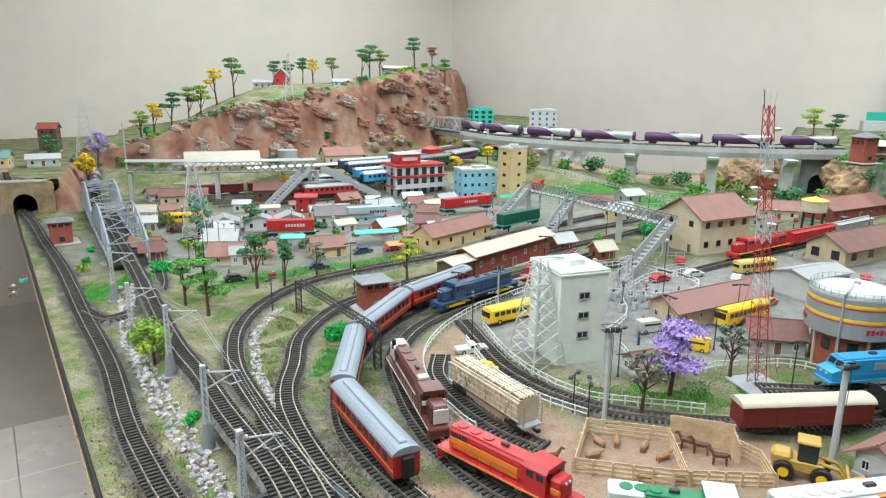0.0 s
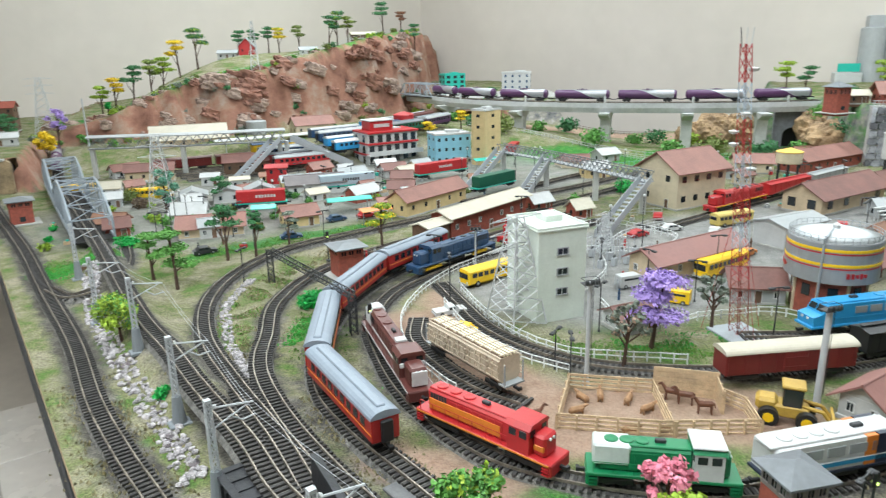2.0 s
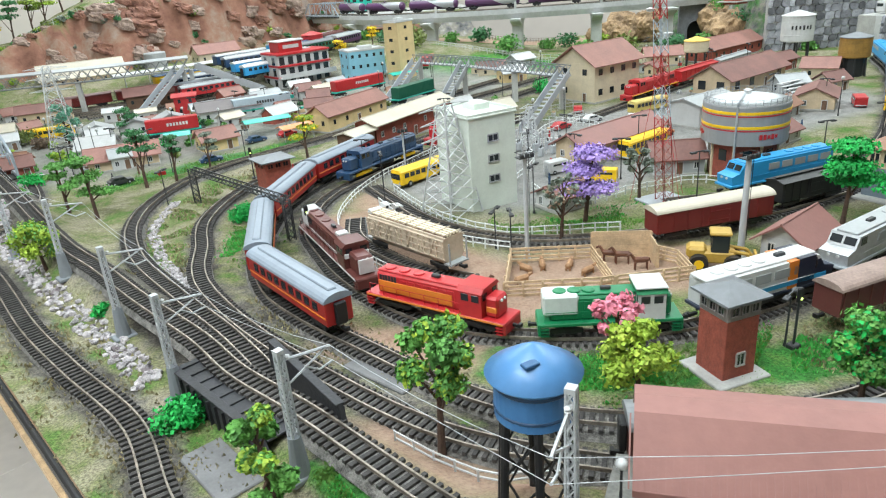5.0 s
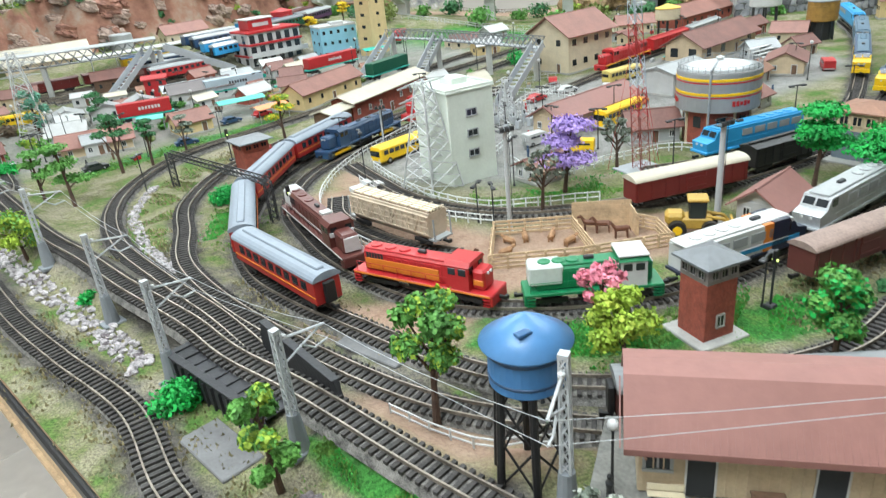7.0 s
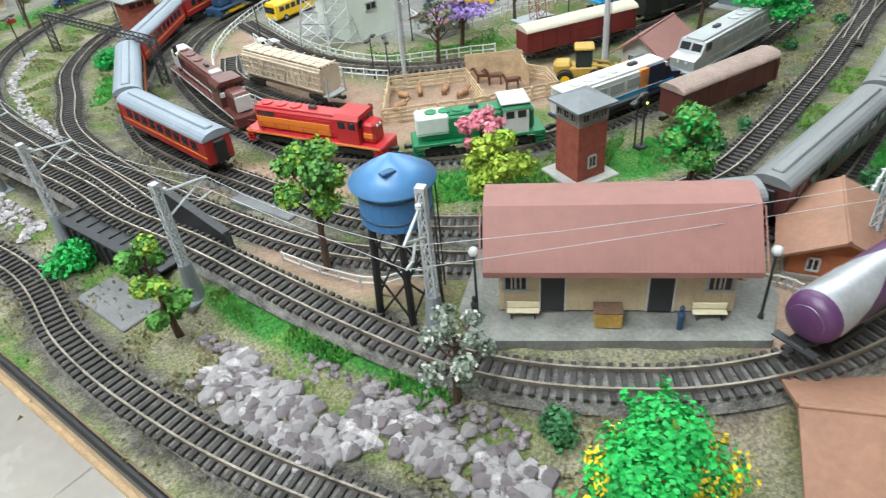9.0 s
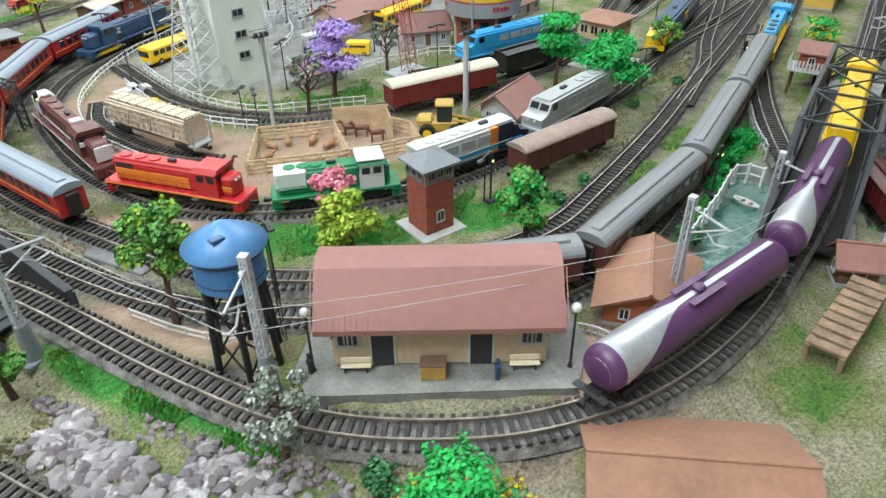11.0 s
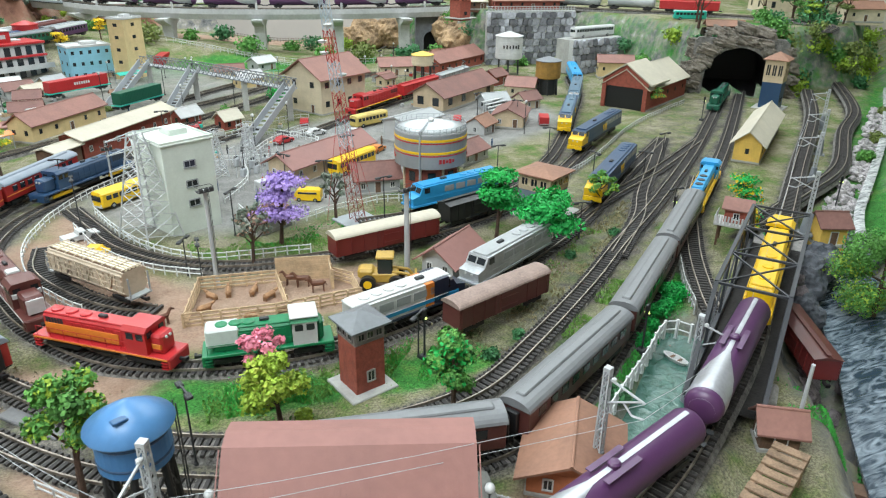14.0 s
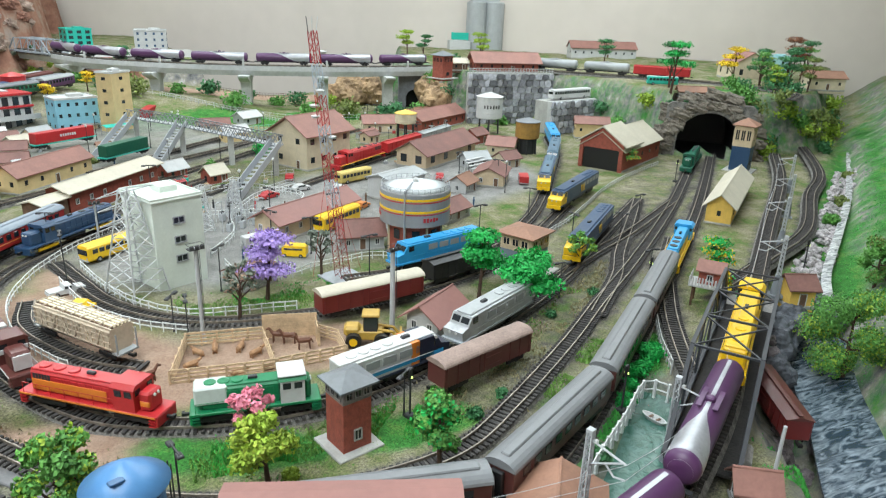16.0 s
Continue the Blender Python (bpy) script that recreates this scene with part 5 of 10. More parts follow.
cabin(0.4755, 0.590, 12, 0.034, 0.076, BRICK, mat("wall_grey_band", (0.22, 0.20, 0.19), 0.6, 0, 0.1, 40), ROOFGREY, "brick signal cabin with grey hipped roof", apex=0.012, split=0.78, eave=0.006)
cabin(0.028, 1.335, 28, 0.048, 0.056, BRICK, BRICK, ROOFGREY, "low brick signal cabin with grey roof", apex=0.008, split=0.7)
cabin(-0.845, 1.805, 35, 0.050, 0.058, BRICK, BRICK, ROOFGREY, "brick lineside hut with grey roof", apex=0.010, split=0.7, name="lineside_hut")
gable_house((-0.38, 1.60), (-0.245, 1.635), 0.085, 0.026, 0.018, WALLTAN, ROOFTILE, "low house with faded red roof", cols=4, over=0.008)
gable_house((-0.155, 1.675), (-0.085, 1.712), 0.06, 0.030, 0.018, WALLOCHRE, ROOFTILE, "small ochre house with red-brown roof", cols=2)
gable_house((-0.46, 1.77), (-0.38, 1.78), 0.06, 0.022, 0.020, WALLWHITE, WALLWHITE, "tiny white house with pale roof", cols=2)
gable_house((-0.225, 2.035), (-0.07, 2.090), 0.075, 0.036, 0.018, WALLWHITE, mat("roof_slate", (0.17, 0.15, 0.15), 0.7, 0, 0.1, 30), "white workshop with dark slate roof", cols=4)
for k in range(3):
    gable_house((-0.50 + 0.085 * k, 1.935 + 0.03 * k), (-0.43 + 0.085 * k, 1.96 + 0.03 * k), 0.06, 0.030, 0.014, WALLWHITE, LGREY, "small white saw-roof workshop", cols=2, group="workshops", axis="across", doors=0)
gable_house((0.03, 2.30), (0.10, 2.33), 0.06, 0.028, 0.016, WALLWHITE, ROOFBROWN, "small house with brown hipped roof", cols=2)
gable_house((0.0, 2.40), (0.06, 2.42), 0.05, 0.03, 0.012, WALLWHITE, WHITE, "small white kiosk in the town street", cols=2, name="kiosk", category="kiosk")
gable_house((-0.33, 2.225), (-0.27, 2.235), 0.05, 0.055, 0.006, RED, RED, "small dark red brick workshop", cols=2, rows=2)
gable_house((-0.80, 2.30), (-0.66, 2.34), 0.06, 0.040, 0.018, WALLTAN, ROOFBROWN, "brown timber goods office", cols=4)
gable_house((-0.52, 2.42), (-0.38, 2.46), 0.07, 0.045, 0.020, WOODD, ROOFBROWN, "dark brown halt building", cols=4)
gable_house((-0.88, 2.73), (-0.62, 2.83), 0.12, 0.035, 0.045, WALLTAN, ROOFCREAM, "pale goods hall with broad cream roof", z=0.05, cols=6, name="goods_hall")
gable_house((-0.36, 2.88), (-0.22, 2.96), 0.085, 0.045, 0.028, WALLCREAM, ROOFTILE, "cream station house with red tiled roof", z=0.07, cols=4, name="station_house", category="station")
st = thing("storage_tank", -0.53, 2.93, 0.075, 0, "grey upright storage tank with white top", "tank")
part("shell", MB().lathe([(0.040, 0), (0.040, 0.055), (0.037, 0.058), (0.005, 0.061)], 24), LGREY, st, smooth=False)

# right-hand town houses in front of the terrace
gable_house((1.14, 2.26), (1.25, 2.235), 0.08, 0.035, 0.022, WALLCREAM, ROOFTILE, "cream cottage with tiled roof", cols=3)
gable_house((1.34, 2.21), (1.60, 2.36), 0.10, 0.042, 0.028, BRICK, ROOFTILE, "long brick depot with red roof and vents", cols=7, name="depot_building")
gable_house((1.365, 1.80), (1.425, 1.745), 0.07, 0.035, 0.020, WALLCREAM, ROOFTILE, "cream cottage with white veranda", cols=2)
gable_house((1.83, 1.96), (1.93, 1.90), 0.05, 0.055, 0.018, WALLOCHRE, ROOFTILE, "small yellow house on the bank", z=0.0, cols=3)
gable_house((1.14, 1.49), (1.20, 1.44), 0.11, 0.030, 0.018, WALLTAN, ROOFBROWN, "tan house with low brown roof", cols=2, axis="across")
gable_house((0.848, 1.485), (0.882, 1.418), 0.125, 0.048, 0.010, WALLWHITE, LGREY, "white utility building with grey roof and yellow door", cols=0, side_cols=2, doorm=YELLOW, axis="across")
gable_house((0.92, 1.22), (1.00, 1.26), 0.06, 0.024, 0.016, WALLWHITE, ROOFBROWN, "low white bungalow beside the tank", cols=3)
gable_house((0.46, 1.03), (0.52, 1.055), 0.05, 0.022, 0.012, WALLWHITE, ROOFBROWN, "tiny white cottage under the violet tree", cols=2)
# town on the terrace
Z2 = TOWN_Z
gable_house((1.66, 2.395), (1.905, 2.325), 0.11, 0.042, 0.03, BRICK, ROOFTILE, "brick hotel with red roof on the stone terrace", z=Z2, cols=6, over=0.014, name="hotel", category="hotel")
gable_house((2.60, 3.02), (2.92, 2.88), 0.10, 0.055, 0.03, WALLWHITE, ROOFTILE, "white station with red roof on the terrace", z=Z2, cols=8, name="terrace_station", category="station")
gable_house((2.60, 1.98), (2.74, 1.90), 0.16, 0.055, 0.05, WALLCREAM, ROOFTILE, "small church with red roof", z=Z2, cols=2, axis="across", name="church", category="church", win=(0.014, 0.022))
cabin(1.53, 2.43, 20, 0.055, 0.085, BRICK, BRICK, ROOFGREY, "red brick watch tower with grey roof", z=0.165, apex=0.018, name="watch_tower")
gable_house((1.595, 2.471), (1.655, 2.455), 0.05, 0.03, 0.014, WOODD, ROOFCREAM, "timber hut with cream roof", z=Z2, cols=2, name="hut")
block((2.83, 2.04), (2.88, 1.94), 0.09, 0.085, mat("wall_turquoise", (0.30, 0.52, 0.55), 0.7, 0, 0.1, 30), "turquoise two-storey house on the terrace", z=Z2, cols=3, rows=2, name="town_house")
gable_house((2.62, 1.64), (2.73, 1.58), 0.08, 0.045, 0.02, WALLCREAM, ROOFRUST, "cream house among the terrace trees", z=height(2.69, 1.65) - 0.004, cols=3)
block((0.25, 3.86), (0.36, 3.90), 0.09, 0.10, TEAL, "green glazed office block near the cliff", z=0.16, cols=3, rows=4, name="office_block", win=(0.02, 0.014))
block((0.52, 3.52), (0.655, 3.50), 0.09, 0.105, WALLWHITE, "white apartment block with blue windows", z=0.17, cols=4, rows=4, pane=BLUE)
gable_house((0.31, 3.42), (0.46, 3.40), 0.08, 0.03, 0.012, mat("wall_pink", (0.62, 0.36, 0.32), 0.7, 0, 0.1, 30), ROOFTILE, "pink arcade building under the viaduct", z=0.12, cols=6)
single("town_deck", MB().cbox((0.50, 3.68, 0.148), (0.62, 0.46, 0.04), 0.004), CONC, "grey raised street deck behind the viaduct", "deck", kind="structure")
# farm on the hill
gable_house((-0.76, 3.62), (-0.69, 3.63), 0.10, 0.050, 0.035, RED, LGREY, "red barn with white trim on the hill", z=height(-0.72, 3.66) - 0.004, cols=2, axis="across", name="barn", category="barn")
gable_house((-0.86, 3.60), (-0.77, 3.61), 0.07, 0.030, 0.012, WALLWHITE, LGREY, "white farm shed on the hill", z=height(-0.80, 3.62) - 0.004, cols=3, name="farm_shed")
gable_house((-0.46, 3.62), (-0.38, 3.64), 0.06, 0.022, 0.012, WALLWHITE, LGREY, "white farm house on the hill", z=height(-0.42, 3.64) - 0.004, cols=3, name="farm_house")
gable_house((-0.22, 3.78), (-0.10, 3.82), 0.06, 0.022, 0.010, WOODD, ROOFCREAM, "open farm shelter on the hill top", z=height(-0.15, 3.82) - 0.004, cols=3, name="farm_shelter")
# left terrace
gable_house((-1.50, 2.42), (-1.40, 2.46), 0.08, 0.04, 0.02, WALLOCHRE, mat("roof_green", (0.16, 0.33, 0.30), 0.7, 0, 0.1, 30), "ochre house with green roof on the terrace", z=0.10, cols=3)
gable_house((-1.36, 2.50), (-1.27, 2.55), 0.07, 0.03, 0.012, WALLWHITE, WALLWHITE, "white flat house on the terrace", z=0.10, cols=3)
gable_house((-1.62, 3.00), (-1.55, 3.02), 0.07, 0.10, 0.02, WOODD, BRICK, "tall brown timber mill", z=0.10, cols=2, rows=3, name="timber_mill")


# ---------------------------------------------------------------- small station in the foreground
def front_station():
    p1, p2 = (0.3142, 0.4033), (0.4666, 0.3376)
    x, y, rz, L = facing(p1, p2)
    t = thing("country_halt", x, y, 0.028, rz, "tan wooden station with broad pink roof on a platform", "station")
    W, h, rise, ov = 0.058, 0.044, 0.033, 0.014
    part("wall", MB().cbox((L / 2, W / 2, h / 2), (L - 0.010, W, h), 0.0008), WALLTAN, t)
    k = rise / (W / 2 + ov)
    top = h + rise
    # roof with a broken pitch along the ridge
    poly = [(-ov, h - 0.001), (W / 2 - 0.014, top - 0.003), (W / 2, top), (W / 2 + 0.014, top - 0.003), (W + ov, h - 0.001), (W + ov, h + 0.0015), (W / 2 + 0.014, top), (W / 2, top + 0.003), (W / 2 - 0.014, top), (-ov, h + 0.0015)]
    rf = part("roof", MB().prism(poly, L + 0.008, Matrix.Translation((L / 2, 0, 0))), ROOFPINK, t, "pink sheet roof")
    for i in range(46):
        px = -0.006 + (L + 0.012) * i / 45
        n = math.hypot(W / 2 - 0.014 + ov, top - 0.003 - h)
        m = Matrix.Translation((px, (-ov + W / 2 - 0.014) / 2, (h + top - 0.003) / 2 + 0.0016)) @ Matrix.Rotation(math.atan2(top - 0.004 - h, W / 2 - 0.014 + ov), 4, "X")
        part("roof_seam", MB().box((0, 0, 0), (0.0009, n, 0.0008), m), ROOFPINK, rf)
    part("fascia", MB().cbox((L / 2, -ov, h - 0.001), (L + 0.008, 0.0014, 0.005), 0.0003), ROOFPINK, rf)
    for i in range(26):
        part("wall_plank", MB().box((0.008 + (L - 0.016) * i / 25, -0.0004, h / 2), (0.0009, 0.0010, h - 0.004)), WALLTAN, t)
    for px in (0.25, 0.68):
        door(t, L * px + 0.0, 0, 0.001, 0.016, 0.033, 0, DARK)
    for px in (0.10, 0.90):
        window(t, L * px, 0, 0.026, 0.016, 0.014, 0, LGREY)
    for px in (0.05, 0.95):
        part("bracket", MB().tube([(L * px, 0, 0.030), (L * px, -0.018, h - 0.002)], 0.0008, 5), WOODD, t)
    pl = tagged(new("station_platform", MB().prism([(-0.012, -0.030), (L + 0.014, -0.026), (L + 0.030, 0.02), (L + 0.02, W + 0.015), (-0.014, W + 0.015), (-0.024, 0.0)], 0.010, Matrix.Identity(4), "z").mesh("station_platform", mat("platform_concrete", (0.21, 0.21, 0.195), 0.9, 0, 0.25, 40, 0.3, 250))), "grey concrete platform of the halt", "platform", kind="structure")
    pl.matrix_basis = pose(x, y, 0.022, 0, 0, rz)
    for px, mtl in ((0.13, YELLOW), (0.87, YELLOW)):
        b = thing("bench", 0, 0, 0, 0, "yellow slatted platform bench", "bench", "platform benches")
        b.matrix_basis = pose(x, y, 0.0275, 0, 0, rz) @ pose(L * px, -0.006, 0)
        part("seat", MB().cbox((0, 0, 0.0055), (0.022, 0.005, 0.001), 0.0003), CREAM, b)
        part("backrest", MB().cbox((0, 0.0026, 0.009), (0.022, 0.001, 0.005), 0.0003), CREAM, b)
        for sx in (-1, 1):
            part("leg", MB().box((sx * 0.008, 0, 0.0025), (0.001, 0.005, 0.005)), DARK, b)
    c = thing("crate", 0, 0, 0, 0, "wooden luggage crate on the platform", "crate")
    c.matrix_basis = pose(x, y, 0.0275, 0, 0, rz) @ pose(L * 0.47, -0.012, 0)
    part("box", MB().cbox((0, 0, 0.006), (0.018, 0.010, 0.012), 0.0005), mat("crate_wood", (0.42, 0.26, 0.06), 0.7, 0, 0.2, 60), c)
    part("lid", MB().cbox((0, 0.001, 0.0128), (0.019, 0.012, 0.0016), 0.0004), WOODD, c)
    for px in (-0.010, L + 0.012):
        lamp_post(*(pose(x, y, 0, 0, 0, rz) @ Vector((px, -0.004, 0))).xy, 0.027, 0.052)


def lamp_post(x, y, z, h, label="black platform lamp with round globe", globe=True, arm=False):
    t = thing("street_lamp", x, y, z, random.uniform(0, 360), label, "lamp", "model street lamps")
    part("post", MB().cyl((0, 0, 0), (0, 0, h), 0.0011, 0.0008, n=8).cyl((0, 0, 0), (0, 0, 0.004), 0.0022, 0.0013, n=8), DARK, t)
    if globe:
        part("globe", MB().lathe([(0.0012, -0.0035), (0.0032, -0.002), (0.0037, 0), (0.0030, 0.0023), (0.001, 0.0036)], 12, (0, 0, h + 0.003)), WHITE, t, smooth=True)
    else:
        part("crossarm", MB().cbox((0, 0, h), (0.024, 0.002, 0.002), 0.0004), DARK, t)
        for sx in (-1, 1):
            part("lamp_head", MB().cbox((sx * 0.0105, 0, h - 0.001), (0.009, 0.006, 0.003), 0.0008), DARK, t)
    return t


front_station()
gable_house((0.545, 0.385), (0.600, 0.340), 0.075, 0.026, 0.016, mat("wall_rust", (0.42, 0.14, 0.06), 0.7, 0, 0.15, 40), ROOFRUST, "rust-red shed with brown roof beside the halt", cols=2, over=0.010, axis="across")
gable_house((0.425, 0.205), (0.52, 0.150), 0.085, 0.022, 0.020, WALLTAN, ROOFRUST, "house with wide rust-brown roof by the table edge", cols=3, over=0.014)


def water_tower(x, y):
    t = thing("water_tower", x, y, 0.0185, 20, "blue round water tower on black trestle legs", "water tower")
    r = 0.0243
    part("tank", MB().lathe([(r * 0.9, 0.079), (r, 0.081), (r, 0.109), (r * 0.98, 0.110)], 32), paint("tower_blue", (0.045, 0.16, 0.36), 0.4), t, smooth=False)
    rf = part("roof", MB().lathe([(r * 1.18, 0.108), (r * 1.2, 0.1092), (r * 0.6, 0.1190), (0.002, 0.1265)], 32), paint("tower_roof", (0.075, 0.21, 0.43), 0.35), t, smooth=True)
    part("hatch", MB().cbox((-0.009, -0.010, 0.1208), (0.010, 0.006, 0.002), 0.0005, None), paint("hatch_blue", (0.03, 0.10, 0.22)), rf)
    for zz in (0.086, 0.102):
        part("hoop", MB().lathe([(r * 1.0, zz), (r * 1.02, zz + 0.0006), (r * 1.02, zz + 0.0018), (r * 1.0, zz + 0.0024)], 32), BLUE, t)
    for k in range(6):
        a = k * math.pi / 3
        part("leg", MB().cyl((0.026 * math.cos(a), 0.026 * math.sin(a), -0.004), (0.021 * math.cos(a), 0.021 * math.sin(a), 0.080), 0.0028, n=8), BLACK, t)
        b = a + math.pi / 3
        mb = MB()
        for z0, z1 in ((0.006, 0.040), (0.040, 0.074)):
            mb.cyl((0.0245 * math.cos(a), 0.0245 * math.sin(a), z0), (0.0225 * math.cos(b), 0.0225 * math.sin(b), z1), 0.0009, n=5)
            mb.cyl((0.0245 * math.cos(b), 0.0245 * math.sin(b), z0), (0.0225 * math.cos(a), 0.0225 * math.sin(a), z1), 0.0009, n=5)
        part("brace", mb, BLACK, t)
    part("ladder", MB().tube([(0.0305, 0.002, 0.0), (0.0305, 0.002, 0.110)], 0.0006, 4).tube([(0.0305, -0.003, 0.0), (0.0305, -0.003, 0.110)], 0.0006, 4), DARK, t)


water_tower(0.264, 0.442)


def oil_tank(x, y):
    t = thing("oil_tank", x, y, 0.014, 0, "grey round oil tank with yellow and red bands", "oil tank")
    r = 0.065
    body = MB().lathe([(r, 0.046), (r, 0.105), (r * 0.985, 0.107)], 48)
    part("shell", body, mat("tank_grey", (0.26, 0.27, 0.28), 0.5, 0, 0.08, 12), t)
    part("roof", MB().lathe([(r * 0.99, 0.1065), (r * 0.5, 0.113), (0.004, 0.116)], 48), mat("tank_white", (0.62, 0.66, 0.68), 0.5, 0, 0.15, 15), t, smooth=True)
    for zz, m, w in ((0.094, YELLOW, 0.0045), (0.0905, RED, 0.0022), (0.072, YELLOW, 0.0045), (0.0685, RED, 0.0022)):
        part("painted_band", MB().lathe([(r, zz), (r + 0.0004, zz + 0.0003), (r + 0.0004, zz + w - 0.0003), (r, zz + w)], 48), m, t)
    # company sign drawn as plain bars
    for a0 in (-100, -28, 150):
        sg = MB()
        for k in range(5):
            a = math.radians(a0 + k * 5.5)
            sg.box((0, 0, 0), (0.0009, 0.0042, 0.0078 if k in (0, 1, 3) else 0.005), Matrix.Translation(((r + 0.0006) * math.cos(a), (r + 0.0006) * math.sin(a), 0.060)) @ Matrix.Rotation(a, 4, "Z"))
        part("company_sign", sg, RED, t, "red sign drawn as bars")
    part("base", MB().lathe([(0.052, -0.019), (0.052, 0.046)], 8), BRICK, t, "red brick octagonal base")
    for k in range(8):
        a = math.radians(22.5 + 45 * k)
        part("base_window", MB().cbox((0, 0, 0), (0.0014, 0.014, 0.018), 0.0003, Matrix.Translation((0.0485 * math.cos(a), 0.0485 * math.sin(a), 0.026)) @ Matrix.Rotation(a, 4, "Z")), GLASS, t)
        a = math.radians(45 * k)
        part("pilaster", MB().cbox((0, 0, 0), (0.004, 0.004, 0.064), 0.0006, Matrix.Translation((0.052 * math.cos(a), 0.052 * math.sin(a), 0.014)) @ Matrix.Rotation(a, 4, "Z")), WALLTAN, t)
    rl = MB()
    n = 36
    for k in range(n):
        a, b = 2 * math.pi * k / n, 2 * math.pi * (k + 1) / n
        rl.cyl((r * 0.97 * math.cos(a), r * 0.97 * math.sin(a), 0.106), (r * 0.97 * math.cos(a), r * 0.97 * math.sin(a), 0.116), 0.0005, n=4)
        for zz in (0.111, 0.116):
            rl.cyl((r * 0.97 * math.cos(a), r * 0.97 * math.sin(a), zz), (r * 0.97 * math.cos(b), r * 0.97 * math.sin(b), zz), 0.0004, n=4)
    part("railing", rl, STEEL, t)
    part("pipe", MB().tube([(0.066 * math.cos(-2.3), 0.066 * math.sin(-2.3), -0.015), (0.066 * math.cos(-2.3), 0.066 * math.sin(-2.3), 0.112), (0.02 * math.cos(-2.3), 0.02 * math.sin(-2.3), 0.119)], 0.0016, 6), STEEL, t)
    part("vent", MB().lathe([(0.005, 0.113), (0.005, 0.120), (0.007, 0.121), (0.001, 0.124)], 14), WHITE, t)


oil_tank(0.797, 1.115)


def round_tank(x, y, z, r, h, leg, shell, top, label):
    t = thing("water_tank", x, y, z, 0, label, "water tank")
    part("shell", MB().lathe([(r * 0.96, leg), (r, leg + 0.003), (r, leg + h), (r * 0.98, leg + h + 0.002)], 28), shell, t)
    part("roof", MB().lathe([(r * 1.05, leg + h), (r * 1.05, leg + h + 0.002), (0.003, leg + h + r * 0.35)], 28), top, t)
    for k in range(6):
        a = k * math.pi / 3
        part("leg", MB().cyl((r * 0.85 * math.cos(a), r * 0.85 * math.sin(a), -0.004), (r * 0.8 * math.cos(a), r * 0.8 * math.sin(a), leg + 0.002), 0.0028, n=8), DARK, t)
    for zz in (0.25, 0.75):
        part("hoop", MB().lathe([(r, leg + h * zz), (r * 1.015, leg + h * zz + 0.001), (r, leg + h * zz + 0.002)], 28), shell, t)
    return t


rt = round_tank(1.575, 2.14, 0.0, 0.047, 0.075, 0.055, WHITE, WHITE, "white round water tank on a stand")
for k in range(6):
    a = math.radians(-142 + 13 * k)
    part("letter_bar", MB().box((0, 0, 0), (0.001, 0.0052, 0.013 if k % 2 else 0.010), Matrix.Translation((0.0475 * math.cos(a), 0.0475 * math.sin(a), 0.098)) @ Matrix.Rotation(a, 4, "Z")), DARK, rt, "dark lettering drawn as bars")
wt = round_tank(1.505, 1.79, 0.0, 0.038, 0.050, 0.050, mat("tank_wood", (0.30, 0.17, 0.035), 0.7, 0, 0.2, 50), ROOFGREY, "ochre wooden water tank on dark legs")
# dark cylinder added to fill the space between the legs
part("pump_house", MB().lathe([(0.026, -0.004), (0.026, 0.050)], 16), DARK, wt)
round_tank(1.235, 2.12, 0.0, 0.036, 0.032, 0.055, WALLCREAM, WALLYELLOW, "cream water tank with yellow top")
round_tank(0.07, 2.86, 0.08, 0.040, 0.05, 0.02, RED, RED, "red round storage tank")


def silos(x, y, z):
    t = thing("grain_silo", x, y, z, -20, "grey concrete grain silos with loading house", "silo")
    for k in range(4):
        part("silo", MB().lathe([(0.055, 0), (0.055, 0.27), (0.05, 0.275)], 24, (0.105 * (k % 2), 0.105 * (k // 2), 0)), LGREY, t)
    part("head_house", MB().cbox((0.05, 0.05, 0.30), (0.16, 0.12, 0.06), 0.002), LGREY, t)
    part("loading_house", MB().cbox((-0.10, -0.02, 0.03), (0.12, 0.10, 0.06), 0.002), WALLWHITE, t)
    part("name_board", MB().cbox((-0.10, -0.05, 0.085), (0.10, 0.004, 0.04), 0.001), TEAL, t)


silos(2.36, 3.62, TOWN_Z - 0.01)


# ---------------------------------------------------------------- bridges and walls
def lattice_girder(mb, a, b, h, r=0.0012, bay=0.02):
    a, b = Vector(a), Vector(b)
    n = max(2, round((b - a).length / bay))
    up = Vector((0, 0, h))
    mb.cyl(a, b, r, n=4).cyl(a + up, b + up, r, n=4)
    for k in range(n):
        p, q = a + (b - a) * k / n, a + (b - a) * (k + 1) / n
        mb.cyl(p, q + up, r * 0.7, n=4).cyl(p + up, q, r * 0.7, n=4)
    return mb


CONCV = mat("viaduct_concrete", (0.47, 0.48, 0.49), 0.8, 0, 0.12, 14, 0.12, 250)


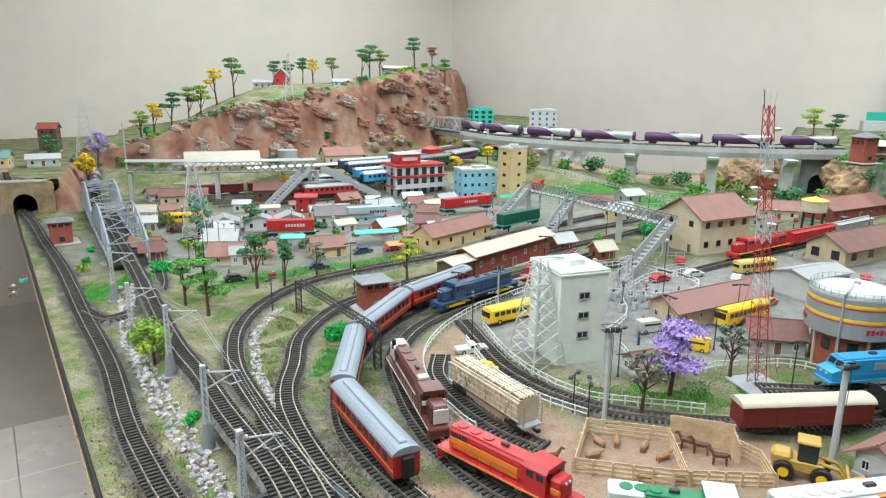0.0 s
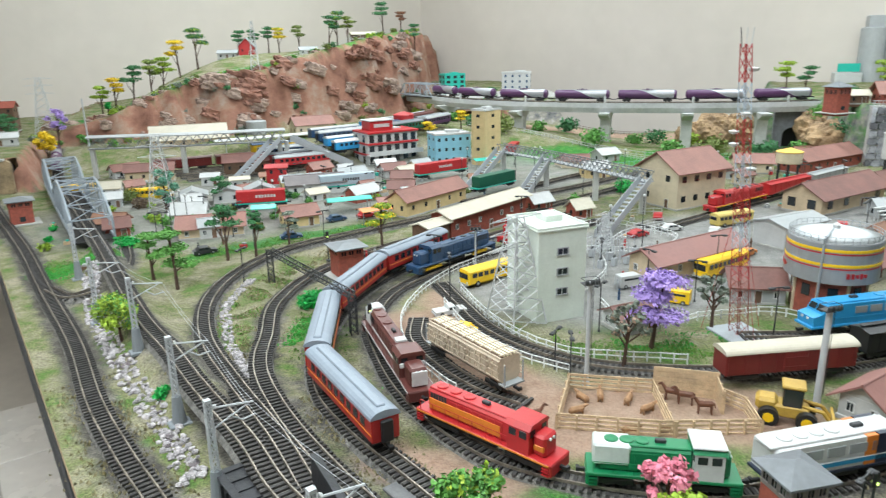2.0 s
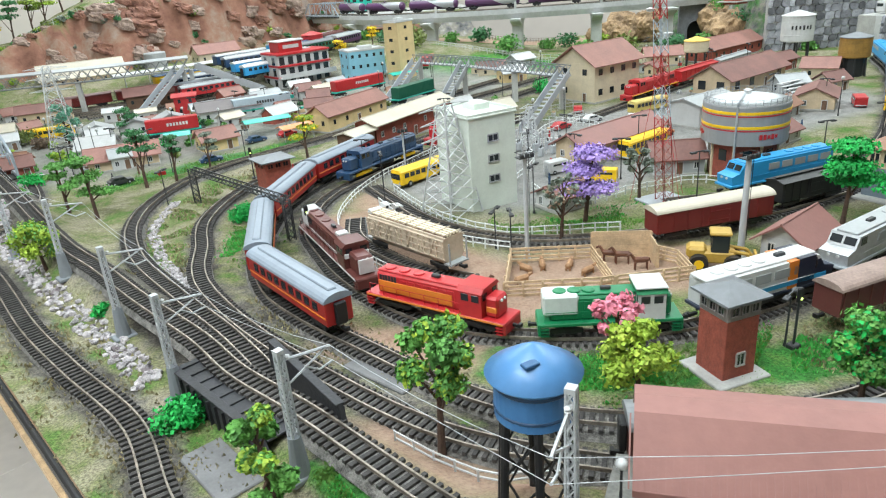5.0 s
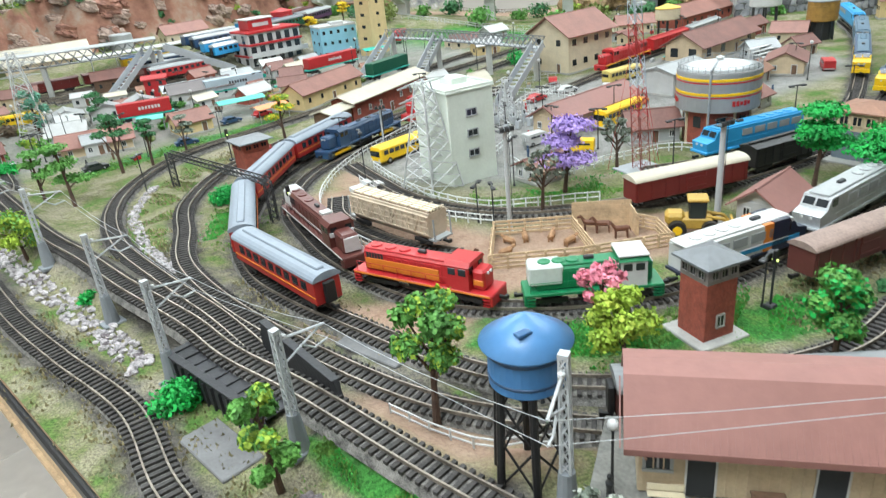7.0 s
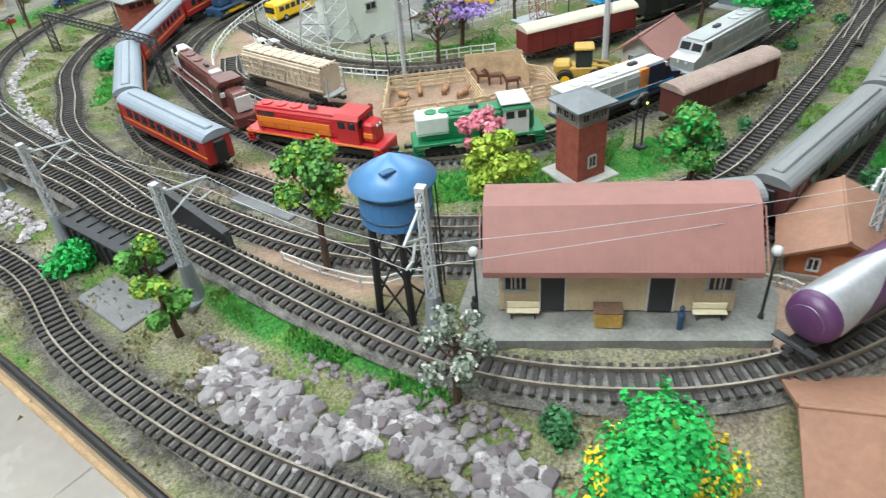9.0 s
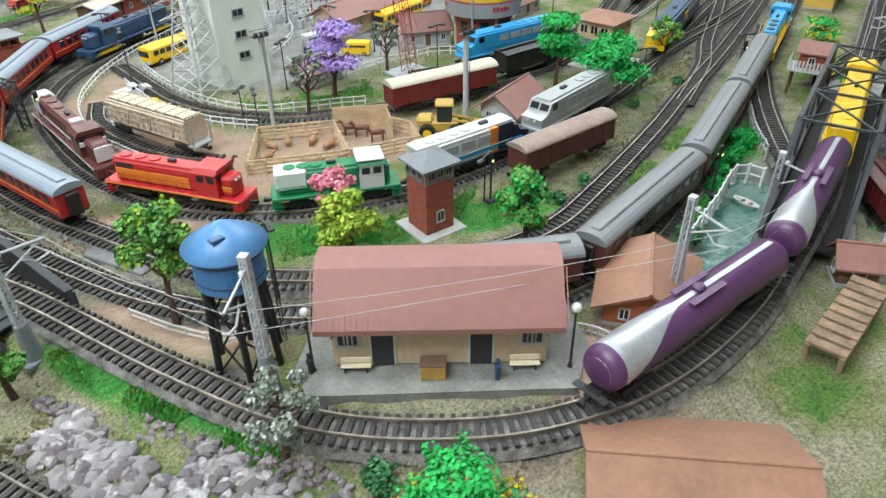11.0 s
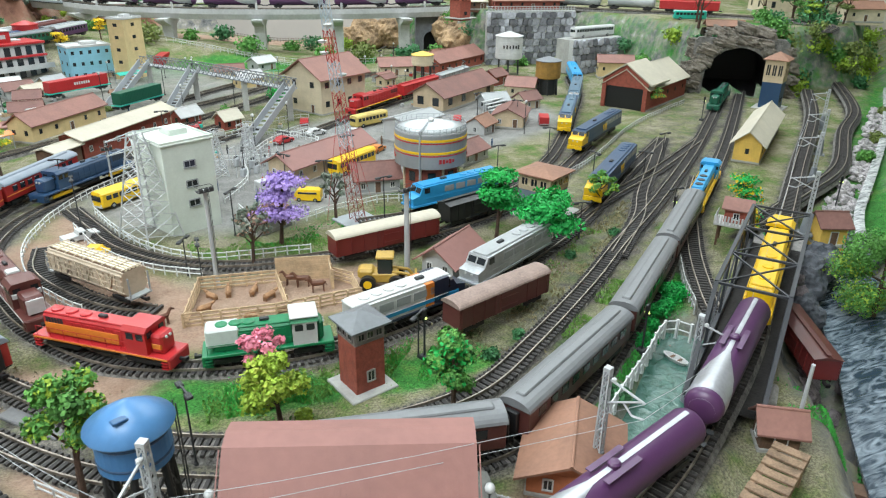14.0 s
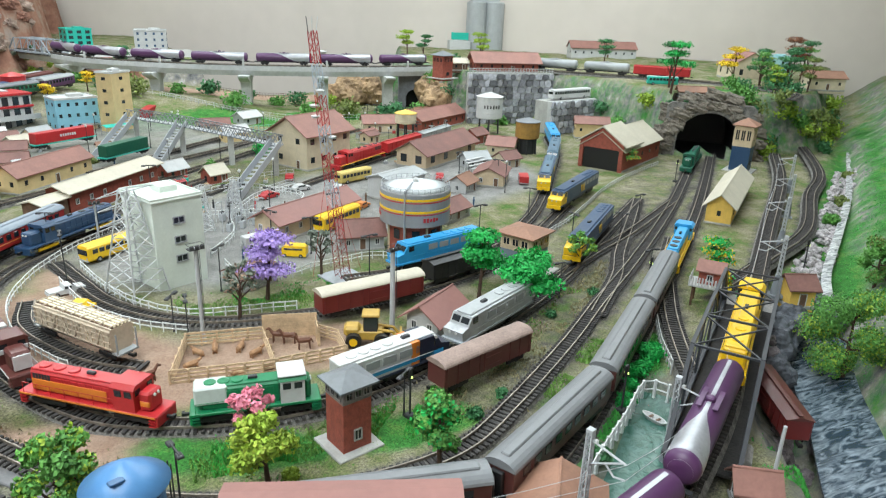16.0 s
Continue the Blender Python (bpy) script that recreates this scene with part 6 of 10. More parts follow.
def viaduct():
    t = thing("viaduct", 0, 0, 0, 0, "pale grey concrete railway viaduct on broad piers", "viaduct", kind="structure")
    pts = [(-0.10, 3.95), (0.13, 3.62), (0.34, 3.22), (0.62, 2.98), (0.87, 2.86), (1.10, 2.79), (1.30, 2.755), (1.50, 2.745), (1.66, 2.76)]
    zt = 0.175
    path = [p + Vector((0, 0, zt)) for p in spline(pts, 0.02)]
    part("deck", sweep(MB(), path, [(-0.034, -0.012), (-0.034, 0.006), (-0.030, 0.006), (-0.030, -0.001), (0.030, -0.001), (0.030, 0.006), (0.034, 0.006), (0.034, -0.012), (0.026, -0.032), (-0.026, -0.032)]), CONCV, t)
    for x, y, a in ((0.26, 3.36, -50), (0.55, 3.02, -32), (0.87, 2.86, -22), (1.16, 2.775, -16), (1.42, 2.715, -10)):
        m = pose(x, y, 0, 0, 0, a + 90)
        pr = part("pier", MB().prism([(-0.075, zt - 0.018), (-0.072, zt - 0.026), (-0.022, zt - 0.046), (-0.016, zt - 0.07), (-0.015, -0.02), (0.015, -0.02), (0.016, zt - 0.07), (0.022, zt - 0.046), (0.072, zt - 0.026), (0.075, zt - 0.018)], 0.040, Matrix.Translation((0, 0, -0.012)) @ m @ Matrix.Rotation(math.pi / 2, 4, "Z") @ Matrix.Rotation(0, 4, "X")), CONCL, t)
    tp = track([(p[0], p[1]) for p in pts], zt, bed=True, width=0.036)
    for k in range(7):
        i = int((k + 0.6) / 7 * (len(path) - 1))
        p, d, s = frames_of(path)[i]
        q = p + s * -0.030
        m = thing("deck_post", q.x, q.y, p.z + 0.002, 0, "pale concrete post on the viaduct edge", "post", "viaduct posts")
        part("post", MB().cbox((0, 0, 0.014), (0.008, 0.006, 0.028), 0.001), CONCL, m)
    return tp


TRK["viaduct"] = viaduct()
for a in train_on(TRK["viaduct"], 1.62, 2.755, [0.225] * 7, 0.012):
    tank_wagon(a[0], a[1], a[2], a[3], "purple and silver tank wagon on the viaduct", PURPLE, SILVER, z=0.175)
for a in train_on(TRK["main"], -1.03, 2.33, [0.21, 0.21], 0.012):
    tank_wagon(a[0], a[1], a[2], a[3], "purple and silver tank wagon near the tan tunnel mouth", PURPLE, SILVER, z=a[4])


GIRDER = mat("girder_black", (0.026, 0.027, 0.031), 0.6, 0, 0.3, 40, 0.3, 260)
DECKBLACK = mat("deck_black", (0.022, 0.020, 0.019), 0.95, 0, 0.4, 50, 0.5, 250)


def truss_bridge(p1, p2, z, label, material, w=0.06, h=0.075, bays=4, arched=False):
    """A through truss: two side frames, cross-bracing overhead, a plate deck."""
    x, y, rz, L = facing(p1, p2)
    t = thing("truss_bridge", x, y, z, rz, label, "bridge", kind="structure")
    for sy in (-1, 1):
        yy = sy * w / 2
        n = bays

        def top(k):
            return h * (0.45 + 0.55 * math.sin(math.pi * k / n)) if arched else h
        mb = MB()
        mb.cbox((L / 2, yy, 0), (L, 0.005, 0.008), 0.0006)
        pts = [(0, yy, 0)] + [(L * k / n, yy, top(k)) for k in range(0 if arched else 1, n + (1 if arched else 0))] + [(L, yy, 0)]
        for a, b in zip(pts, pts[1:]):
            mb.cyl(a, b, 0.0030, n=4)
        part("side_frame", mb, material, t)
        for k in range(n + 1 if arched else n):
            if k or arched:
                part("upright", MB().cyl((L * k / n, yy, 0), (L * k / n, yy, top(k)), 0.0020, n=4), material, t)
        for k in range(n):
            a, b = ((L * k / n, yy, 0), (L * (k + 1) / n, yy, top(k + 1))) if k < n / 2 else ((L * k / n, yy, top(k)), (L * (k + 1) / n, yy, 0))
            if (k and k < n - 1) or arched:
                part("diagonal", MB().cyl(a, b, 0.0014, n=4), material, t)
    for k in range(0 if arched else 1, n + (1 if arched else 0)):
        part("cross_beam", MB().cyl((L * k / n, -w / 2, top(k)), (L * k / n, w / 2, top(k)), 0.0018, n=4), material, t)
    for k in range(0 if arched else 1, n if arched else n - 1):
        part("wind_brace", MB().cyl((L * k / n, -w / 2, top(k)), (L * (k + 1) / n, w / 2, top(k + 1)), 0.0012, n=4).cyl((L * k / n, w / 2, top(k)), (L * (k + 1) / n, -w / 2, top(k + 1)), 0.0012, n=4), material, t)
    part("deck_plate", MB().cbox((L / 2, 0, -0.006), (L, w, 0.003), 0.0004), DECKBLACK, t)
    return t


truss_bridge((-0.99, 2.262), (-0.775, 1.918), 0.020, "grey steel arched truss railway bridge", BRIDGEGREY, w=0.080, h=0.098, bays=7, arched=True)
truss_bridge((-0.765, 1.903), (-0.545, 1.560), 0.020, "grey steel arched truss railway bridge", BRIDGEGREY, w=0.080, h=0.098, bays=7, arched=True)
truss_bridge((0.765, 0.386), (1.135, 0.634), 0.022, "black steel truss railway bridge over the river", paint("bridge_black", (0.03, 0.033, 0.04), 0.5), w=0.070, h=0.082, bays=5)
truss_bridge((0.05, 3.735), (0.215, 3.46), 0.178, "grey steel truss span between the cliff tunnel and the viaduct", BRIDGEGREY, w=0.082, h=0.055, bays=6)
# abutments of the black bridge
for nm, a, b in (("abutment", (0.80, 0.40), (0.83, 0.422)), ("abutment", (1.135, 0.634), (1.19, 0.672))):
    x, y, rz, L = facing(a, b)
    ob = single(nm, MB().cbox((L / 2, 0, -0.045), (L, 0.075, 0.120), 0.003), mat("abutment_stone", (0.26, 0.25, 0.24), 0.9, 0, 0.3, 50, 0.6, 150), "weathered stone bridge abutment", "abutment", kind="structure")
    ob.matrix_basis = pose(x, y, 0, 0, 0, rz)
# black plate bridge carrying the main line over the road in front
for (a, b), hz, wide, side in ((((-0.020, 0.690), (0.086, 0.546)), 0.030, 0.026, 1), (((0.074, 0.694), (0.146, 0.556)), 0.040, 0.0, -1)):
    x, y, rz, L = facing(a, b)
    g = thing("plate_girder", x, y, 0, rz, "black plate girder beside the main line", "girder", kind="structure")
    part("web", MB().prism([(0, -0.004), (L, -0.004), (L, hz * 0.25), (L * 0.93, hz), (L * 0.05, hz), (0, hz * 0.55)], 0.004, Matrix.Rotation(-math.pi / 2, 4, "Z")), GIRDER, g)
    part("top_flange", MB().cbox((L * 0.49, 0, hz), (L * 0.88, 0.008, 0.0016), 0.0004), GIRDER, g)
    for k in range(13):
        part("stiffener", MB().box((L * (k + 0.7) / 14, -0.0032 * side, hz * 0.45), (0.0018, 0.0026, hz * 0.86)), GIRDER, g)
    if wide:
        part("deck_plate", MB().cbox((L * 0.49, wide / 2 + 0.003, hz - 0.007), (L * 0.92, wide, 0.002), 0.0004), GIRDER, g)
        for k in range(9):
            part("deck_rib", MB().box((L * (k + 0.8) / 10, wide / 2 + 0.003, hz - 0.0053), (0.0022, wide * 0.86, 0.0016)), GIRDER, g)


def footbridge(pts, z, legs, label, material, stairs=(), gh=0.02, roofed=False, sw=0.010):
    t = thing("footbridge", 0, 0, 0, 0, label, "footbridge", kind="structure")
    for a, b in zip(pts, pts[1:]):
        A, B = Vector((*a, z)), Vector((*b, z))
        d = (B - A).normalized()
        s = Vector((-d.y, d.x, 0)) * 0.013
        m = Matrix.Translation((A + B) / 2) @ Matrix.Rotation(math.atan2(d.y, d.x), 4, "Z")
        part("walkway", MB().cbox((0, 0, 0), ((B - A).length, 0.027, 0.003), 0.0005, m), material, t)
        for sd in (-1, 1):
            part("lattice_side", lattice_girder(MB(), A + s * sd, B + s * sd, gh, 0.0016, gh * 0.8), GREYD, t)
        if roofed:
            part("roof", MB().prism([(-0.022, gh), (0, gh + 0.006), (0.022, gh), (0.022, gh + 0.003), (0, gh + 0.009), (-0.022, gh + 0.003)], (B - A).length, m), LGREY, t)
    for x, y in legs:
        part("pier", MB().cbox((x, y, z / 2 - 0.01), (0.014, 0.014, z + 0.018), 0.001), CONCL, t)
    for (x1, y1), (x2, y2) in stairs:
        A, B = Vector((x1, y1, z)), Vector((x2, y2, 0.002))
        d = (B - A)
        flat = Vector((d.x, d.y, 0)).normalized()
        s = Vector((-flat.y, flat.x, 0)) * sw
        for sd in (-1, 1):
            k = MB()
            p = [A + s * sd, B + s * sd]
            k.add([tuple(p[0]), tuple(p[1]), tuple(p[1] + Vector((0, 0, 0.019))), tuple(p[0] + Vector((0, 0, 0.019))),
                   tuple(p[0] + s * 0.12), tuple(p[1] + s * 0.12), tuple(p[1] + s * 0.12 + Vector((0, 0, 0.019))), tuple(p[0] + s * 0.12 + Vector((0, 0, 0.019)))],
                  [(0, 1, 2, 3), (7, 6, 5, 4), (0, 4, 5, 1), (2, 6, 7, 3), (1, 5, 6, 2), (0, 3, 7, 4)])
            part("stringer", k, material, t)
        for i in range(14):
            c = A + d * (i + 0.5) / 14
            part("tread", MB().box((0, 0, 0), (d.length / 16, sw * 1.9, 0.0014), Matrix.Translation(c) @ Matrix.Rotation(math.atan2(flat.y, flat.x), 4, "Z")), material, t)
    return t


GREYD = paint("footbridge_dark", (0.20, 0.215, 0.23), 0.5)
GREYP = paint("footbridge_grey", (0.36, 0.38, 0.40), 0.5)
footbridge([(-0.96, 2.42), (-0.64, 2.455), (-0.33, 2.535)], 0.10, [(-0.95, 2.42), (-0.66, 2.452), (-0.35, 2.53), (-0.33, 2.545)], "grey steel covered footbridge with lattice sides over the yard", GREYP, [((-0.36, 2.52), (-0.44, 2.30)), ((-0.31, 2.54), (-0.10, 2.53))], gh=0.036, roofed=True, sw=0.016)
footbridge([(0.40, 2.30), (0.52, 2.12), (0.71, 1.75)], 0.080, [(0.41, 2.28), (0.52, 2.12), (0.62, 1.92), (0.70, 1.76)], "grey concrete footbridge with lattice sides and stairs", GREYP, [((0.40, 2.28), (0.29, 2.07)), ((0.52, 2.11), (0.43, 1.96)), ((0.70, 1.75), (0.545, 1.535))], gh=0.025, sw=0.014)


def portal(x, y, rz, w, h, label, material, z=0.0, arch=0.030, thick=0.02, deep=0.30, rise=None, coping=True):
    """A tunnel mouth: a wall with an arched opening and a short closed bore, painted black for the darkness inside."""
    t = thing("tunnel_portal", x, y, z, rz, label, "tunnel", kind="structure")
    n = 14
    spring = rise or h * 0.30
    inner = [(arch, 0)] + [(arch * math.cos(math.pi * k / n), spring + arch * math.sin(math.pi * k / n)) for k in range(n + 1)] + [(-arch, 0)]
    outer = [(w / 2, 0)] + [(w / 2 * max(-1, min(1, 1.45 * math.cos(math.pi * k / n))), spring + (h - spring) * min(1, 1.45 * math.sin(math.pi * k / n))) for k in range(n + 1)] + [(-w / 2, 0)]
    mb = MB()
    vs = [(a, 0, b) for a, b in inner] + [(a, 0, b) for a, b in outer] + [(a, thick, b) for a, b in inner] + [(a, thick, b) for a, b in outer]
    k = len(inner)
    fs = []
    for i in range(k - 1):
        fs += [(i, i + 1, k + i + 1, k + i), (2 * k + i, 3 * k + i, 3 * k + i + 1, 2 * k + i + 1), (i, 2 * k + i, 2 * k + i + 1, i + 1), (k + i, k + i + 1, 3 * k + i + 1, 3 * k + i)]
    part("face", mb.add(vs, fs), material, t)
    ring = MB()
    for i in range(k - 1):
        a, b = inner[i], inner[i + 1]
        o = [(p[0] * 1.10, spring + (p[1] - spring) * 1.10 if p[1] > spring else p[1]) for p in (a, b)]
        ring.add([(a[0], -0.004, a[1]), (b[0], -0.004, b[1]), (o[1][0], -0.004, o[1][1]), (o[0][0], -0.004, o[0][1]), (a[0], 0.002, a[1]), (b[0], 0.002, b[1]), (o[1][0], 0.002, o[1][1]), (o[0][0], 0.002, o[0][1])],
                 [(0, 1, 2, 3), (7, 6, 5, 4), (0, 4, 5, 1), (1, 5, 6, 2), (2, 6, 7, 3), (3, 7, 4, 0)])
    part("arch_ring", ring, material, t)
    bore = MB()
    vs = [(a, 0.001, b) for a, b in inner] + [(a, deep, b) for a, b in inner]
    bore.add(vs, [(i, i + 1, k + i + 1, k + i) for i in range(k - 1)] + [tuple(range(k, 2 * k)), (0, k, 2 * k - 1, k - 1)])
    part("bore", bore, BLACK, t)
    if coping:
        part("coping", MB().cbox((0, thick / 2, h + 0.002), (w * 0.8, thick + 0.006, 0.006), 0.001), CONC, t)
    return t


DSTONE = mat("dark_stone", (0.10, 0.10, 0.105), 0.9, 0, 0.3, 60, 0.6, 200)
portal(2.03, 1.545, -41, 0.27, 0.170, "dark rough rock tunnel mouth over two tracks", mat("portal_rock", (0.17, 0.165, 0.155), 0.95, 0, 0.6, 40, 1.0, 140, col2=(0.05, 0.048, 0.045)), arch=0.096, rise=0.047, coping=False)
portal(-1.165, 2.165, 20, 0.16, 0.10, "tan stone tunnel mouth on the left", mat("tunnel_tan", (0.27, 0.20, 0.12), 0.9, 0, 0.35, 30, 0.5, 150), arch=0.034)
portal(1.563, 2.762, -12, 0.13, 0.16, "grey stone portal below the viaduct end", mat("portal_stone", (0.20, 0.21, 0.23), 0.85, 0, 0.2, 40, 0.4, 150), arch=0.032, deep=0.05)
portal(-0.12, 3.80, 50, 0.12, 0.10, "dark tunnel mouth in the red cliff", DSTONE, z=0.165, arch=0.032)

# stone-faced terrace wall
def rubble_wall(p1, p2, z0, z1, label, rail=True):
    x, y, rz, L = facing(p1, p2)
    t = thing("terrace_wall", x, y, 0, rz, label, "wall", kind="structure")
    part("core", MB().box((L / 2, 0.014, (z0 + z1) / 2), (L, 0.02, z1 - z0)), CONCL, t)
    stone = mat("wall_stone", (0.36, 0.37, 0.41), 0.85, 0, 0.3, 45, 0.4, 150)
    sn, sl = stone.node_tree.nodes, stone.node_tree.links
    oi, mr, mx = sn.new("ShaderNodeObjectInfo"), sn.new("ShaderNodeMapRange"), sn.new("ShaderNodeMix")
    mx.data_type, mx.blend_type = "RGBA", "MULTIPLY"
    mx.inputs["Factor"].default_value = 1.0
    mr.inputs["To Min"].default_value, mr.inputs["To Max"].default_value = 0.55, 1.25
    sl.new(oi.outputs["Random"], mr.inputs["Value"])
    pb = sn["Principled BSDF"]
    sl.new(pb.inputs["Base Color"].links[0].from_socket, mx.inputs["A"])
    sl.new(mr.outputs[0], mx.inputs["B"])
    sl.new(mx.outputs["Result"], pb.inputs["Base Color"])
    rnd = random.Random(5)
    zz, row = z0, 0
    while zz < z1 - 0.004:
        hh = rnd.uniform(0.019, 0.027)
        xx = -rnd.uniform(0, 0.02)
        while xx < L:
            ww = rnd.uniform(0.018, 0.036)
            a, b = max(xx + 0.0012, 0), min(xx + ww - 0.0012, L)
            if b - a > 0.006:
                c, d = (a + b) / 2, min(zz + hh, z1) - 0.0012
                w2, h2 = (b - a) / 2, (d - zz) / 2
                j = lambda: rnd.uniform(-0.16, 0.16)
                poly = [(c + w2 * (q[0] + j()), zz + h2 + h2 * (q[1] + j())) for q in ((-1, -0.75), (-0.3, -1), (0.55, -0.95), (1, -0.35), (0.9, 0.7), (0.2, 1), (-0.75, 0.9), (-1, 0.1))]
                part("stone", MB().prism(poly, 0.007 + rnd.uniform(0, 0.003), Matrix.Rotation(-math.pi / 2, 4, "Z") @ Matrix.Diagonal((1, 1, 1, 1))), stone, t)
            xx += ww
        zz += hh
        row += 1
    if not rail:
        part("road_fill", MB().cbox((L / 2, 0.055, z1 / 2), (L, 0.065, z1 - 0.002), 0.001), CONC, t, "grey road surface")
        return
    part("balustrade", MB().box((L / 2, 0.006, z1 + 0.016), (L, 0.003, 0.002)).box((L / 2, 0.006, z1 + 0.008), (L, 0.002, 0.0015)), WALLWHITE, t)
    n = int(L / 0.012)
    for k in range(n):
        part("baluster", MB().box((L * (k + 0.5) / n, 0.006, z1 + 0.008), (0.002, 0.002, 0.016)), WALLWHITE, t)


rubble_wall((1.595, 2.335), (1.935, 2.258), 0.0, TOWN_Z + 0.004, "grey rubble-stone retaining wall with white balustrade")
rubble_wall((1.775, 2.035), (2.035, 2.08), 0.0, 0.118, "low grey stone wall below the terrace road", False)


# ---------------------------------------------------------------- planting
def leaf_cloud(clumps, n, size, seed, flat=0.0):
    """Many small leaf quads scattered in and on ellipsoid clumps (centre, radii)."""
    r = np.random.RandomState(seed)
    vol = np.array([c[1][0] * c[1][1] * c[1][2] for c in clumps]) ** 0.67
    pick = r.choice(len(clumps), n, p=vol / vol.sum())
    cen = np.array([c[0] for c in clumps], float)[pick]
    rad = np.array([c[1] for c in clumps], float)[pick]
    d = r.normal(size=(n, 3))
    d /= np.linalg.norm(d, axis=1)[:, None]
    rr = r.uniform(0.55, 1.08, (n, 1)) * (1 + 0.22 * np.sin(d[:, :1] * 7 + d[:, 1:2] * 5 + pick[:, None]))
    p = cen + d * rad * rr
    nrm = d + r.normal(size=(n, 3)) * 0.7
    nrm[:, 2] += flat
    nrm /= np.linalg.norm(nrm, axis=1)[:, None]
    u = np.cross(nrm, r.normal(size=(n, 3)))
    u /= np.linalg.norm(u, axis=1)[:, None]
    w = np.cross(nrm, u)
    s = size * r.uniform(0.6, 1.35, (n, 1))
    vs = np.stack([p - u * s - w * s * 0.5, p + u * s * 0.2 - w * s * 0.8, p + u * s + w * s * 0.3, p - u * s * 0.1 + w * s * 0.8], 1).reshape(-1, 3)
    mb = MB()
    mb.v = [tuple(map(float, v)) for v in vs]
    mb.f = [(4 * i, 4 * i + 1, 4 * i + 2, 4 * i + 3) for i in range(n)]
    return mb


def raw_mesh(name, mb, material):
    me = bpy.data.meshes.new(name)
    me.from_pydata(mb.v, [], mb.f)
    me.materials.append(material)
    return me


TREE_N = [0]


def tree(x, y, h, leaf, label, z=None, style="round", accent=None, spread=0.42, n=900, size=0.0034, bare=0.45, bark=None, category="tree", group="model trees"):
    """Tapered bent trunk, limbs, and a crown of leaf clumps with gaps. Styles: round, layered, spray."""
    TREE_N[0] += 1
    rnd = random.Random(100 + TREE_N[0])
    z = height(x, y) if z is None else z
    if y < 1.6 and x < 1.3 and style != "spray":
        n, size = int(n * 2.4), size * 0.62
    else:
        n, size = int(n * 1.7), size * 0.74
    t = thing("tree", x, y, z - 0.002, rnd.uniform(0, 360), label, category, group)
    lean = Vector((rnd.uniform(-0.06, 0.06) * h, rnd.uniform(-0.06, 0.06) * h, 0))
    pts = [Vector((0, 0, -0.003)), lean * 0.4 + Vector((0, 0, h * 0.28)), lean * 0.8 + Vector((0, 0, h * 0.55)), lean + Vector((0, 0, h * 0.80))]
    r0 = 0.0016 + h * 0.018
    mb = MB()
    for k in range(3):
        mb.cyl(pts[k], pts[k + 1], r0 * (1 - 0.28 * k), r0 * (1 - 0.28 * (k + 1)), n=8)
    clumps = []
    R = h * spread
    if style == "layered":
        levels = 3
        for k in range(levels):
            zc = h * (bare + (1 - bare) * (k + 0.35) / levels)
            for j in range(2):
                a = rnd.uniform(0, 6.28)
                off = R * rnd.uniform(0.15, 0.75) * (1 - 0.25 * k)
                c = Vector((off * math.cos(a), off * math.sin(a), zc)) + lean
                clumps.append((tuple(c), (R * rnd.uniform(0.42, 0.62), R * rnd.uniform(0.42, 0.62), R * 0.17)))
                mb.cyl(pts[1] + (pts[3] - pts[1]) * (k / levels), c, r0 * 0.4, r0 * 0.18, n=6)
    else:
        m = 8 if style == "round" else 11
        for k in range(m):
            a = 2.4 * k + rnd.uniform(-0.4, 0.4)
            f = (k + 0.5) / m
            zc = h * (bare + (1 - bare) * (0.12 + 0.8 * f))
            off = R * (0.72 * math.sin(math.pi * (0.18 + 0.74 * f))) * rnd.uniform(0.7, 1.15)
            c = Vector((off * math.cos(a), off * math.sin(a), zc)) + lean
            q = R * rnd.uniform(0.30, 0.46) if style == "round" else R * rnd.uniform(0.16, 0.28)
            clumps.append((tuple(c), (q, q, q * 0.8)))
            mb.cyl(pts[1] + (pts[3] - pts[1]) * min(1, f * 0.9), c, r0 * 0.42, r0 * 0.15, n=6)
    part("trunk", mb, bark or BARK, t)
    cl = leaf_cloud(clumps, n, size, 100 + TREE_N[0], 0.5 if style == "layered" else 0.15)
    o = new("crown", raw_mesh("crown", cl, leaf))
    o.parent = t
    if accent:
        cl = leaf_cloud([(c, tuple(1.06 * q for q in s)) for c, s in clumps if rnd.random() < 0.7] or clumps, n // 4, size, 900 + TREE_N[0], 0.3)
        o = new("blossom", raw_mesh("blossom", cl, accent))
        o.parent = t
    return t


def bush(x, y, r, leaf, label="round green scatter bush", z=None, n=420, size=0.003):
    TREE_N[0] += 1
    z = height(x, y) if z is None else z
    if y < 1.3:
        n, size = int(n * 2.2), size * 0.62
    rnd = random.Random(TREE_N[0])
    cl = [((rnd.uniform(-0.4, 0.4) * r, rnd.uniform(-0.4, 0.4) * r, r * rnd.uniform(0.3, 0.7)), (r * 0.62, r * 0.62, r * 0.5)) for _ in range(5)]
    t = tagged(new("bush", raw_mesh("bush", leaf_cloud(cl, n, size, TREE_N[0]), leaf)), label, "bush", "model bushes")
    t.matrix_basis = pose(x, y, z, 0, 0, rnd.uniform(0, 360))
    return t


